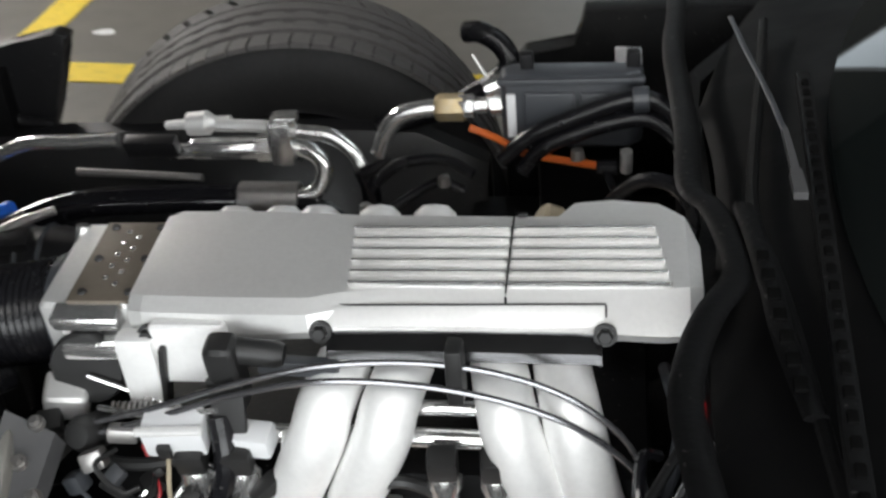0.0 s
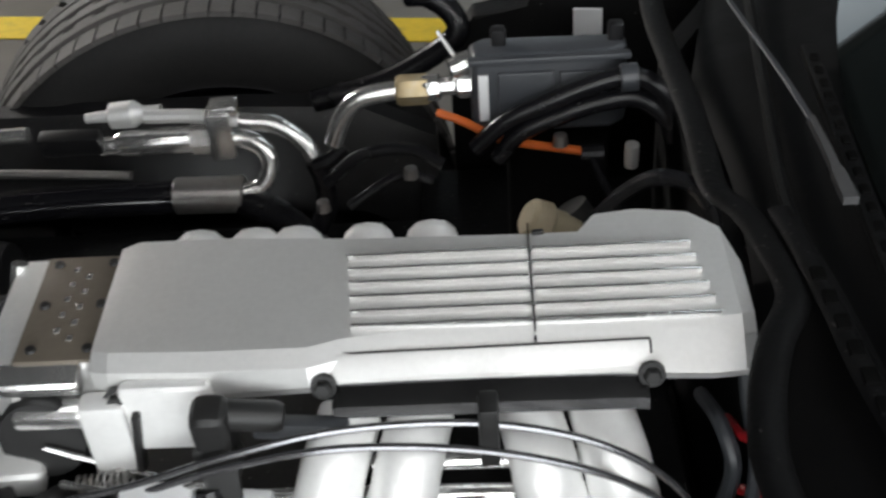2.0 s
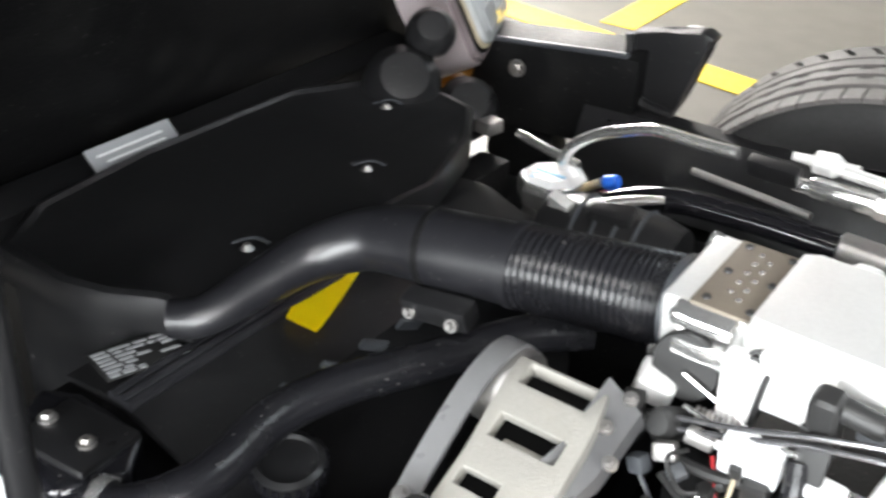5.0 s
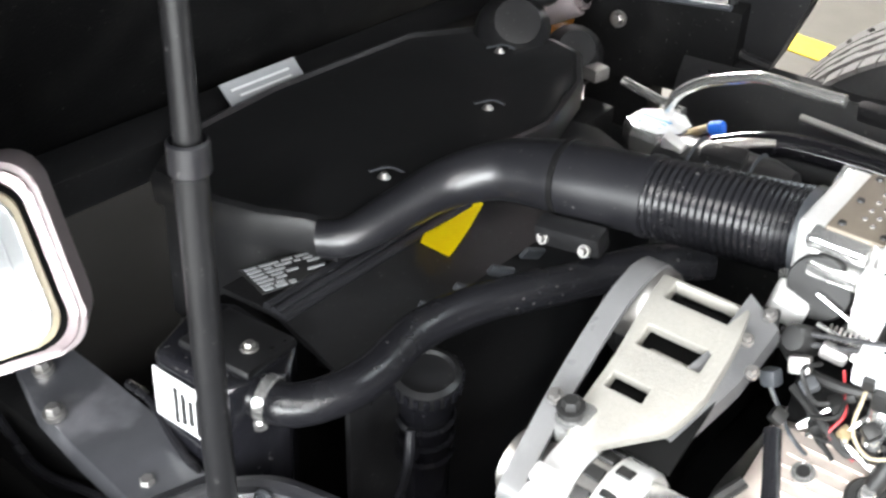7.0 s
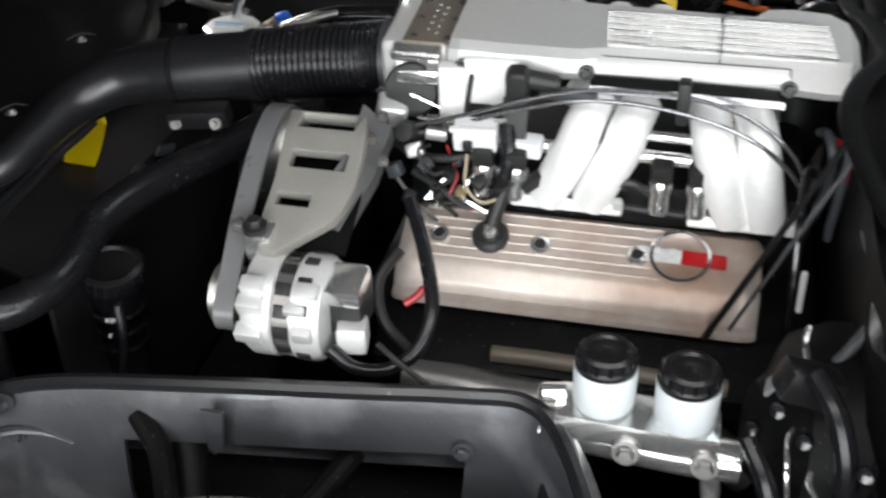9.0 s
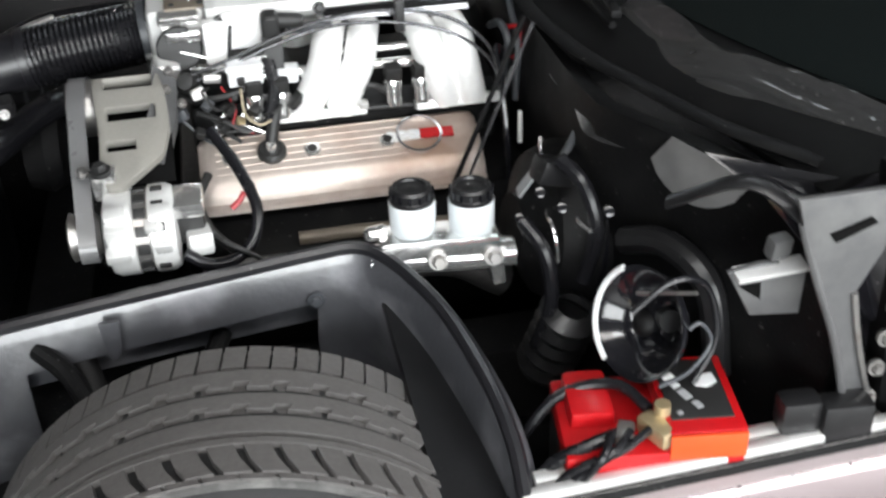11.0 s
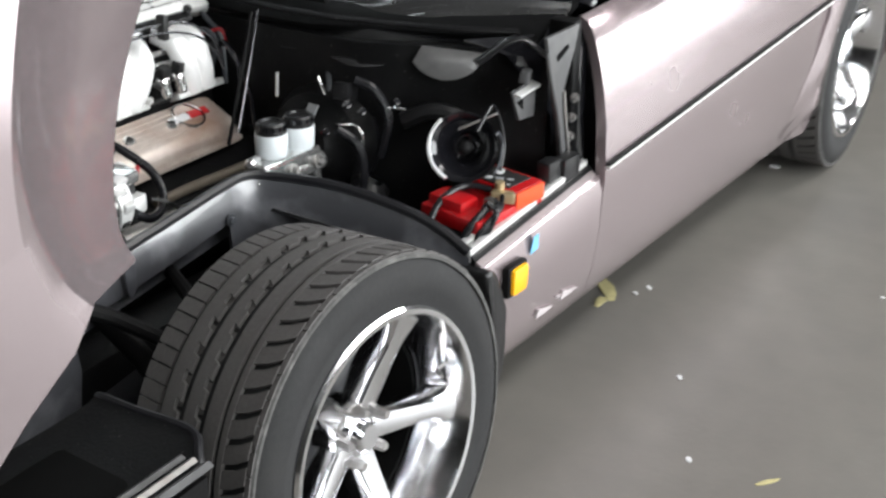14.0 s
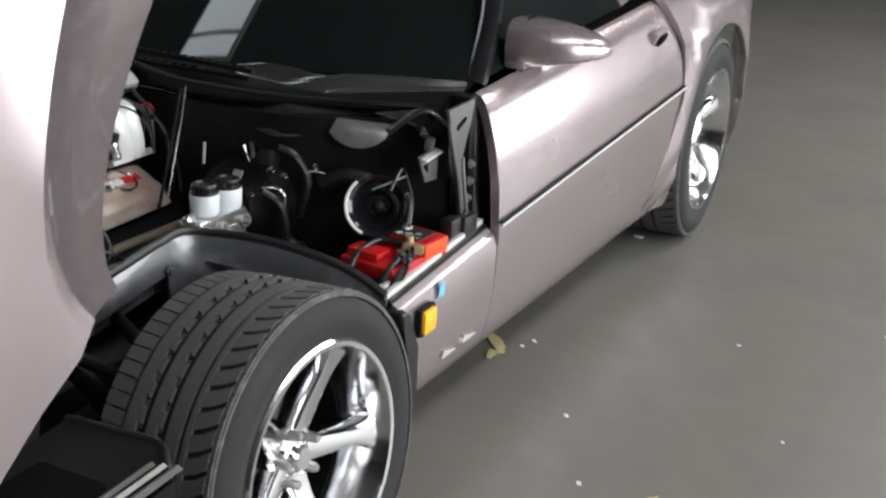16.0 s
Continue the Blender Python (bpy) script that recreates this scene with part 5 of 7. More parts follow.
part("muffler_can", lathe([(0, -0.04), (0.011, -0.04), (0.0135, -0.034), (0.0135, 0.034), (0.011, 0.04), (0, 0.04)], axis_pose((0.158, 0.378, 0.655), (1, 0, 0.02)), 18), M_ALUB, rl, "silver muffler can")
part("union_nut", lathe([(0.009, -0.017), (0.0155, -0.015), (0.0155, 0.015), (0.009, 0.017)], axis_pose((0.208, 0.378, 0.656), (1, 0, 0.02)), 6, True), M_ALUB, rl, "bright hexagonal union nut")
part("valve", lathe([(0, -0.04), (0.005, -0.04), (0.006, -0.018), (0.013, -0.014), (0.014, 0.008), (0.007, 0.018), (0.007, 0.035), (0, 0.035)], axis_pose((0.130, 0.386, 0.682), (1, 0, 0.05)), 14), M_ALU, rl)
part("valve_pipe", tube([(0.15, 0.380, 0.682), (0.20, 0.376, 0.682), (0.25, 0.366, 0.68)], 0.007, 10, 4), M_ALU, rl)
part("bracket", box((0.06, 0.016, 0.024), pose(0.08, 0.36, 0.668, 20, 0, 0), 0.004), M_BLACKP, rl)
part("crimp_sleeve", lathe([(0.016, -0.035), (0.0185, -0.033), (0.0185, 0.033), (0.016, 0.035)], axis_pose((0.205, 0.356, 0.604), (1, 0, -0.02)), 18, True), M_STEEL, rl, "dull crimped hose sleeve")
part("hose", tube([(-0.16, 0.30, 0.545), (-0.10, 0.32, 0.580), (-0.03, 0.345, 0.600), (0.06, 0.354, 0.604), (0.19, 0.356, 0.604)], 0.0165, 16, 8), M_GLOSSB, rl, "shiny black rubber hose")
part("hose", tube([(0.235, 0.354, 0.600), (0.27, 0.340, 0.59), (0.30, 0.32, 0.575), (0.33, 0.31, 0.54)], 0.015, 14, 6), M_RUBBER, rl)
part("hose", tube([(0.315, 0.345, 0.64), (0.33, 0.345, 0.645), (0.345, 0.35, 0.655)], 0.008, 10, 4), M_RUBBER, rl)
for o in list(rl.children):
    o.location.z -= 0.020 * UNIT
cmp_ = thing("compressor", (0.0, 0.27, 0.3), "black air conditioning compressor under its hoses", "compressor")
part("housing", lathe([(0, -0.09), (0.045, -0.09), (0.058, -0.06), (0.058, 0.05), (0.05, 0.08), (0, 0.085)], axis_pose((-0.06, 0.27, 0.53), (1, 0.1, 0)), 24), M_BLACKP, cmp_)
for k in range(4):
    part("fin", lathe([(0.056, -0.004), (0.062, 0), (0.056, 0.004)], axis_pose((-0.10 + 0.025 * k, 0.266 + 0.0025 * k, 0.53), (1, 0.1, 0)), 24, True), M_GREYP, cmp_)
part("manifold", box((0.055, 0.03, 0.022), pose(-0.06, 0.255, 0.586, 15, 0, 10), 0.008), M_BLACKP, cmp_)
part("manifold_stub", tube([(-0.075, 0.262, 0.592), (-0.045, 0.275, 0.602), (-0.015, 0.292, 0.606)], lambda s: 0.0075 - 0.003 * s, 10, 4), M_STEEL, cmp_)
part("bracket_tab", box((0.03, 0.014, 0.05), pose(-0.125, 0.25, 0.575, 30, 20, 0), 0.004), M_ALU, cmp_)

# heater box with hoses, right rear corner
hb = thing("evaporator_box", (0.56, 0.37, 0.4), "grey plastic evaporator box with black hoses", "evaporator box")
part("box", prism([(-0.085, -0.06), (0.040, -0.06), (0.055, -0.048), (0.055, -0.022), (-0.075, -0.018), (-0.088, -0.03)], pose(0.555, 0.385, 0.655, 0, 0, 0), 0.079, 0.008, 3), M_GREYP, hb)
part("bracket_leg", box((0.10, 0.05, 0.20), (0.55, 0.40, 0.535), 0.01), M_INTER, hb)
part("lid_edge", box((0.145, 0.010, 0.006), pose(0.539, 0.326, 0.729, 0, 0, 0), 0.002), M_GREYP, hb)
part("raised_panel", box((0.05, 0.006, 0.040), pose(0.518, 0.3235, 0.698, 0, 0, 0), 0.004), M_GREYP, hb)
part("raised_panel", box((0.04, 0.006, 0.036), pose(0.568, 0.3235, 0.699, 0, 0, 0), 0.004), M_GREYP, hb)
part("label", box((0.009, 0.004, 0.046), pose(0.480, 0.3225, 0.694, 0, 0, 0), 0.001), M_LABELW, hb, "narrow white label")
for bx in (0.495, 0.600):
    part("lug", box((0.014, 0.012, 0.026), pose(bx, 0.350, 0.738, 10, 0, 0), 0.004), M_BLACKP, hb)
for k in range(2):
    part("heater_hose", tube([(0.470 + 0.02 * k, 0.30, 0.655 - 0.012 * k), (0.500 + 0.01 * k, 0.30, 0.682 - 0.014 * k), (0.545, 0.30, 0.702 - 0.018 * k), (0.583, 0.30, 0.716 - 0.020 * k), (0.615, 0.30, 0.720 - 0.022 * k), (0.640, 0.295, 0.700 - 0.02 * k), (0.648, 0.29, 0.66)], 0.0085, 12, 8), M_RUBBER, hb, "black rubber heater hose")
part("hose_clamp", lathe([(0.0098, -0.008), (0.0125, -0.007), (0.0125, 0.007), (0.0098, 0.008)], axis_pose((0.607, 0.30, 0.7195), (1, 0, 0.05)), 14, True), M_GREYP, hb)
part("bracket", box((0.032, 0.004, 0.05), pose(0.598, 0.59, 0.635, 10, 0, -8), 0.002), M_LABELW, hb, "pale metal bracket")
part("bracket_stalk", box((0.02, 0.03, 0.2), pose(0.60, 0.605, 0.53), 0.003), M_MATTEB, hb)
part("shelf", box((0.30, 0.28, 0.03), (0.55, 0.46, 0.44), 0.01), M_MATTEB, hb)
pv = thing("pressure_pipe", (0.42, 0.35, 0.5), "bright bent aluminium pipe with a brass union", "pipe")
part("pipe", tube([(0.335, 0.35, 0.640), (0.345, 0.35, 0.665), (0.362, 0.35, 0.684), (0.39, 0.35, 0.691), (0.42, 0.35, 0.692)], 0.0095, 14, 8), M_ALUB, pv)
part("union", lathe([(0, -0.016), (0.012, -0.016), (0.0145, -0.012), (0.0145, 0.012), (0.012, 0.016), (0, 0.016)], axis_pose((0.415, 0.35, 0.692), (1, 0, 0)), 6), M_BRASS, pv, "olive brass union nut")
part("fitting", lathe([(0, -0.026), (0.010, -0.026), (0.013, -0.022), (0.013, -0.008), (0.009, -0.006), (0.009, 0.006), (0.013, 0.01), (0.013, 0.026), (0, 0.026)], axis_pose((0.447, 0.35, 0.694), (1, 0, 0.05)), 8), M_ALUB, pv)
part("fitting", lathe([(0, -0.012), (0.010, -0.012), (0.012, 0), (0.010, 0.012), (0, 0.012)], axis_pose((0.462, 0.35, 0.715), (1, 0.3, 0.3)), 14), M_ALUB, pv)
part("stem", tube([(0.455, 0.352, 0.722), (0.44, 0.36, 0.745)], 0.002, 6, 1), M_STEEL, pv)
oh = thing("vacuum_hose", (0.5, 0.28, 0.6), "orange plastic vacuum hose", "hose")
part("hose", tube([(0.436, 0.33, 0.678), (0.46, 0.325, 0.670), (0.49, 0.31, 0.660), (0.52, 0.30, 0.657), (0.572, 0.285, 0.655)], 0.0040, 10, 8), M_ORW, oh)
part("hose", tube([(0.572, 0.285, 0.655), (0.585, 0.25, 0.635), (0.595, 0.20, 0.63)], 0.004, 8, 6), M_RUBBER, oh)
part("end_cap", lathe([(0.007, -0.01), (0.008, 0.01), (0, 0.01)], axis_pose((0.574, 0.284, 0.655), (1, 0, 0)), 10), M_RUBBER, oh)
kh = thing("hook_hose", (0.42, 0.61, 0.4), "bent black rubber drain hose", "hose")
part("hose", tube([(0.398, 0.63, 0.668), (0.42, 0.62, 0.670), (0.445, 0.61, 0.655), (0.452, 0.60, 0.632), (0.42, 0.60, 0.605), (0.36, 0.60, 0.575), (0.28, 0.60, 0.555)], 0.0135, 12, 8), M_RUBBER, kh)
lp = thing("small_hose", (0.6, 0.13, 0.6), "thin black hose loop beside the plenum", "hose")
part("hose", tube([(0.56, 0.16, 0.66), (0.585, 0.145, 0.70), (0.61, 0.125, 0.725), (0.635, 0.11, 0.722), (0.645, 0.095, 0.70), (0.635, 0.08, 0.67)], 0.0065, 10, 8), M_RUBBER, lp)
part("pin", tube([(0.592, 0.16, 0.715), (0.592, 0.158, 0.735)], 0.0055, 10, 1), M_STEEL, lp)
part("hose", tube([(0.33, 0.31, 0.62), (0.365, 0.31, 0.648), (0.41, 0.31, 0.652), (0.44, 0.30, 0.64)], 0.006, 10, 8), M_RUBBER, lp)
part("hose", tube([(0.35, 0.30, 0.60), (0.40, 0.305, 0.628), (0.43, 0.305, 0.62)], 0.005, 10, 8), M_RUBBER, lp)
for p in ((0.41, 0.30, 0.632), (0.325, 0.30, 0.60), (0.546, 0.285, 0.668)):
    part("clip", lathe([(0, 0.008), (0.006, 0.006), (0.007, -0.004), (0, -0.006)], pose(*p), 10), M_STEEL, lp)

# ---- left rear corner: brakes, battery, coil of cable, strut ----
bb = thing("brake_booster", (0.63, -0.36, 0.35), "round black brake booster on the firewall", "brake booster")
part("drum", lathe([(0, -0.10), (0.06, -0.095), (0.098, -0.06), (0.104, -0.02), (0.104, 0.02), (0.09, 0.05), (0.055, 0.065), (0.04, 0.08), (0, 0.082)], axis_pose((0.645, -0.345, 0.50), (-1, -0.12, 0.12)), 40), M_MATTEB, bb)
part("label", box((0.003, 0.022, 0.035), pose(0.585, -0.352, 0.565, 0, 35, -5)), M_LABELG, bb, "small grey label")
part("flange", lathe([(0.103, -0.004), (0.109, 0), (0.103, 0.004)], axis_pose((0.645, -0.345, 0.50), (-1, -0.12, 0.12)), 40, True), M_GLOSSB, bb)
mc = thing("master_cylinder", (0.46, -0.385, 0.35), "cast aluminium brake master cylinder with two reservoirs", "master cylinder")
part("body", tube([(0.385, -0.385, 0.482), (0.44, -0.387, 0.482), (0.50, -0.388, 0.476), (0.56, -0.388, 0.475)], 0.019, 16, 3), M_ALUB, mc, "bright cast aluminium cylinder body")
part("base", box((0.145, 0.05, 0.026), pose(0.468, -0.385, 0.502, 0, 3, 0), 0.006), M_ALUB, mc)
for px, pz in ((0.392, 0.522), (0.395, 0.497)):
    part("port", lathe([(0, -0.012), (0.009, -0.012), (0.009, 0.008), (0.006, 0.012), (0, 0.012)], axis_pose((px, -0.385, pz), (-1, -0.2, 0)), 12), M_ALUB, mc)
part("foot", box((0.018, 0.03, 0.055), pose(0.536, -0.39, 0.465, 0, -8, 0), 0.005), M_ALUB, mc)
for p in ((0.462, -0.412, 0.49), (0.53, -0.41, 0.485)):
    part("bolt", bolt(p, (0, -1, 0.2), 0.008, 0.008), M_STEEL, mc)
for o in list(mc.children):
    o.location.z += 0.020 * UNIT
for cx_, cz in ((0.438, 0.546), (0.509, 0.539)):
    rv = part("reservoir", lathe([(0, -0.006), (0.024, -0.006), (0.0270, -0.001), (0.0278, 0.034), (0.027, 0.036)], pose(cx_, -0.387, cz), 30), M_WHITEP, mc, "translucent white plastic reservoir")
    part("cap", lathe([(0.0255, 0.034), (0.0265, 0.036), (0.0265, 0.040), (0.0245, 0.042), (0.0245, 0.051), (0.022, 0.054), (0.018, 0.054), (0.017, 0.051), (0.006, 0.051), (0, 0.053)], pose(cx_, -0.387, cz), 36), M_BLACKP, rv, "black ribbed screw cap")
    for k in range(14):
        a = 2 * math.pi * k / 14
        part("cap_rib", box((0.004, 0.003, 0.008), pose(cx_ + 0.0248 * math.cos(a), -0.387 + 0.0248 * math.sin(a), cz + 0.0465, 0, 0, math.degrees(a))), M_GLOSSB, rv)

bat = thing("battery", (0.63, -0.70, 0.29), "bright red car battery with an orange end and black label", "battery")
BM = pose(0.618, -0.694, 0.390, 0, 0, -8) @ Matrix.Scale(0.92, 4)
# black instead of red: the shade on the lower case is in the colour
part("case", box((0.19, 0.135, 0.16), BM @ pose(0.0, 0.0, -0.015), 0.006), M_INK, bat, "lower battery case, black for its shade")
part("lid", box((0.192, 0.137, 0.030), BM @ pose(0.0, 0.0, 0.079), 0.006), M_RED, bat, "bright red battery lid")
part("raised_top", box((0.085, 0.13, 0.026), BM @ pose(0.055, 0.0, 0.105), 0.004), M_RED, bat)
part("orange_end", box((0.082, 0.004, 0.032), BM @ pose(0.055, -0.068, 0.100), 0.001), M_ORANGE, bat, "orange front panel")
part("top_label", box((0.068, 0.10, 0.002), BM @ pose(0.053, 0.005, 0.1192), 0.0005), M_INK, bat, "black label with white marks")
part("arrow_mark", prism([(0, 0), (0.013, -0.004), (0.026, 0.004), (0.024, 0.020), (0.008, 0.018)], BM @ pose(0.056, 0.008, 0.1205), 0.001), M_LABELW, bat)
for bx_, by_, bw_, bh_ in ((0.030, 0.026, 0.014, 0.008), (0.034, 0.012, 0.010, 0.012), (0.042, -0.006, 0.010, 0.016), (0.052, -0.024, 0.008, 0.012), (0.030, -0.036, 0.006, 0.006)):
    part("print_bar", box((bw_, bh_, 0.001), BM @ pose(bx_, by_, 0.1208, 0, 0, 25)), M_LABELW if by_ > 0 else M_LABELG, bat)
part("terminal", box((0.022, 0.045, 0.022), BM @ pose(0.004, -0.045, 0.107) @ pose(0, 0, 0, 0, 0, 30), 0.005), M_BRASS, bat, "tarnished brass cable clamp")
part("terminal_post", lathe([(0, 0.02), (0.009, 0.02), (0.010, -0.01)], BM @ pose(0.012, -0.03, 0.11), 14), M_BRASS, bat)
part("terminal", box((0.02, 0.03, 0.02), BM @ pose(-0.03, -0.045, 0.103) @ pose(0, 0, 0, 0, 0, -15), 0.005), M_STEEL, bat)
part("battery_cable", tube([BM @ Vector((-0.035, -0.045, 0.105)), BM @ Vector((-0.07, -0.055, 0.10)), BM @ Vector((-0.11, -0.05, 0.07)), BM @ Vector((-0.13, -0.03, 0.0))], 0.007, 10, 8), M_RUBBER, bat)
part("battery_cable", tube([BM @ Vector((0.0, -0.02, 0.115)), BM @ Vector((-0.03, 0.02, 0.12)), BM @ Vector((-0.09, 0.03, 0.10)), BM @ Vector((-0.14, 0.02, 0.04))], 0.006, 10, 8), M_RUBBER, bat)
for k in range(3):
    part("battery_cable", tube([BM @ Vector((-0.005 - 0.02 * k, -0.050, 0.112)), BM @ Vector((-0.04 - 0.01 * k, -0.072 - 0.004 * k, 0.104)), BM @ Vector((-0.085, -0.074, 0.085 - 0.012 * k)), BM @ Vector((-0.12, -0.06, 0.04 - 0.02 * k))], 0.0045, 8, 8), M_RUBBER, bat)
part("holder", box((0.05, 0.08, 0.03), BM @ pose(-0.06, 0.02, 0.098), 0.008), M_RED, bat)
part("tray", box((0.24, 0.17, 0.02), BM @ pose(0, 0, -0.105), 0.004), M_MATTEB, bat)
part("tray_bracket", box((0.20, 0.06, 0.15), BM @ pose(0, 0.02, -0.19), 0.004), M_MATTEB, bat)

cc = thing("cable_coil", (0.63, -0.645, 0.50), "round black horn with a white rim above the battery", "horn")
CM = axis_pose((0.630, -0.648, 0.553), (-0.86, -0.36, 0.34))
part("bell", lathe([(0.010, -0.05), (0.022, -0.045), (0.03, -0.02), (0.045, -0.004), (0.056, 0.008), (0.060, 0.010), (0.058, 0.0), (0.04, -0.02)], CM, 36), M_GLOSSB, cc)
rim = bmesh.new()
left_a = max(range(360), key=lambda q: (CM.to_3x3() @ Vector((math.cos(radians(q)), math.sin(radians(q)), 0))).dot(Vector((-0.9, 0.4, 0.12))))
ring_pts = [CM @ Vector((0.060 * math.cos(radians(left_a + 8 * k)), 0.060 * math.sin(radians(left_a + 8 * k)), 0.009)) for k in range(-7, 8)]
bm_tube(rim, ring_pts, 0.0035, 8, 2)
part("white_rim", rim, M_LABELW, cc, "white edge band")
part("centre", lathe([(0, 0.010), (0.007, 0.009), (0.012, 0.005), (0.014, 0.0)], CM, 20), M_MATTEB, cc)
part("stalk", tube([CM @ Vector((0, 0, -0.04)), (0.67, -0.60, 0.52), (0.68, -0.58, 0.45)], 0.012, 10, 6), M_BLACKP, cc)
part("wire", tube([(0.60, -0.69, 0.60), (0.64, -0.69, 0.63), (0.68, -0.68, 0.61), (0.69, -0.69, 0.555), (0.665, -0.70, 0.51)], 0.0035, 8, 8), M_RUBBER, cc)
part("wire", tube([(0.66, -0.69, 0.57), (0.672, -0.69, 0.575), (0.685, -0.69, 0.55), (0.66, -0.70, 0.525), (0.625, -0.71, 0.52)], 0.0022, 8, 8), M_GREYP, cc)
part("stay", tube([CM @ Vector((-0.01, 0.03, 0.014)), (0.665, -0.690, 0.612)], 0.0022, 8, 1), M_STEEL, cc, "thin grey metal stay")

hs = thing("hinge_strut", (0.80, -0.75, 0.45), "grey pressed steel strut at the door hinge", "strut")
gusset = [(0.727, 0.735), (0.7355, 0.709), (0.760, 0.638), (0.785, 0.572), (0.810, 0.478), (0.842, 0.472), (0.819, 0.538), (0.797, 0.627), (0.812, 0.655), (0.832, 0.695), (0.846, 0.735)]
gs = part("gusset", prism(gusset, pose(0, -0.736, 0, 90, 0, 0), 0.008, 0.002), M_DUSTST, hs, "dusty grey pressed steel gusset")
part("slot", prism([(0.762, 0.696), (0.801, 0.709), (0.808, 0.702), (0.769, 0.686)], pose(0, -0.7435, 0, 90, 0, 0), 0.002), M_INTER, gs)
part("folded_edge", tube([(0.736, -0.740, 0.708), (0.748, -0.741, 0.672), (0.760, -0.743, 0.638), (0.785, -0.745, 0.572), (0.810, -0.746, 0.480)], 0.004, 8, 4), M_DUSTST, gs)
part("folded_edge", tube([(0.797, -0.745, 0.627), (0.806, -0.746, 0.585), (0.819, -0.746, 0.538), (0.840, -0.746, 0.475)], 0.0035, 8, 4), M_STEEL, gs)
part("foot", box((0.052, 0.03, 0.052), pose(0.802, -0.757, 0.483, 0, 0, -5), 0.006), M_BLACKP, hs)
part("bump_stop", box((0.042, 0.03, 0.040), pose(0.758, -0.746, 0.492, 0, 0, -5), 0.008), M_BLACKP, hs)
hp = part("hinge_plate", prism([(0.686, 0.642), (0.699, 0.618), (0.714, 0.588), (0.766, 0.582), (0.768, 0.640), (0.722, 0.648)], pose(0, -0.70, 0, 90, 0, 0), 0.006, 0.002), M_DUSTST, hs, "grey hinge plate with a triangular hole")
part("hole", prism([(0.699, 0.625), (0.722, 0.607), (0.721, 0.626)], pose(0, -0.7055, 0, 90, 0, 0), 0.002), M_INTER, hp)
part("flange", box((0.070, 0.020, 0.005), pose(0.728, -0.708, 0.641, 12, -3, 0), 0.0015), M_ALU, hp, "bright bent flange")
part("knuckle", box((0.022, 0.016, 0.024), pose(0.738, -0.70, 0.660, 10, 0, 10), 0.004), M_DUSTST, hp)
part("post", box((0.03, 0.05, 0.36), pose(0.86, -0.715, 0.56, 0, -4, 0), 0.006), M_MATTEB, hs)
for k in range(4):
    part("bolt", bolt((0.845 - 0.004 * k, -0.742, 0.60 - 0.035 * k), (0, -1, 0.1), 0.006, 0.006), M_STEEL, hs)
part("side_panel", sheet([[(0.70, -0.60, 0.715), (0.80, -0.68, 0.715), (0.92, -0.72, 0.735)], [(0.74, -0.66, 0.69), (0.82, -0.715, 0.67), (0.90, -0.735, 0.68)], [(0.84, -0.70, 0.56), (0.86, -0.725, 0.55), (0.885, -0.745, 0.55)], [(0.86, -0.70, 0.42), (0.87, -0.73, 0.42), (0.885, -0.76, 0.42)]], 0.006), M_GLOSSB, hs)
part("gas_prop", tube([(0.64, -0.66, 0.70), (0.70, -0.70, 0.735), (0.75, -0.73, 0.70)], 0.012, 8, 4, flat=0.4), M_BLACKP, hs)

# brake and clutch pipes, column joint, dark hoses beside the booster
bp = thing("brake_pipes", (0.62, -0.50, 0.3), "bundle of black hoses and pipes beside the booster", "pipe")
part("hose", tube([(0.60, -0.44, 0.64), (0.62, -0.47, 0.62), (0.63, -0.49, 0.57), (0.62, -0.48, 0.50)], 0.009, 10, 8), M_RUBBER, bp)
part("hose", tube([(0.56, -0.43, 0.56), (0.58, -0.46, 0.53), (0.585, -0.47, 0.47), (0.57, -0.46, 0.40)], 0.009, 10, 8), M_RUBBER, bp)
part("boot", lathe([(0.02, -0.07)] + [(0.032 + 0.006 * (k % 2), -0.06 + 0.012 * k) for k in range(10)] + [(0.02, 0.06)], axis_pose((0.60, -0.45, 0.40), (0.2, -0.3, 0.9)), 20), M_BLACKP, bp)
part("hose", tube([(0.66, -0.50, 0.56), (0.69, -0.55, 0.58), (0.72, -0.60, 0.55), (0.73, -0.62, 0.45)], 0.016, 10, 8), M_BLACKP, bp)
part("bracket", box((0.05, 0.03, 0.03), pose(0.60, -0.42, 0.615, 0, 20, 15), 0.006), M_BLACKP, bp)
for p in ((0.578, -0.44, 0.60), (0.60, -0.455, 0.585), (0.565, -0.40, 0.545), (0.64, -0.50, 0.60)):
    part("clip", lathe([(0, 0.006), (0.006, 0.005), (0.007, -0.004), (0, -0.005)], axis_pose(p, (-0.3, -0.8, 0.5)), 10), M_GLOSSB, bp)
# short bright pipe pieces, added where glints show beside the booster
for pts in ([(0.600, -0.395, 0.550), (0.592, -0.420, 0.556), (0.590, -0.447, 0.562), (0.592, -0.462, 0.545), (0.596, -0.458, 0.515)], [(0.600, -0.512, 0.604), (0.598, -0.528, 0.607), (0.604, -0.545, 0.606)], [(0.600, -0.361, 0.630), (0.598, -0.368, 0.618), (0.602, -0.372, 0.600)]):
    part("brake_pipe", tube(pts, 0.0024, 8, 6), M_ALUB, bp, "thin bright pipe piece added for a glint")
dp = thing("dipstick_rod", (0.56, -0.25, 0.5), "dark metal rod from the cowl to the engine", "rod")
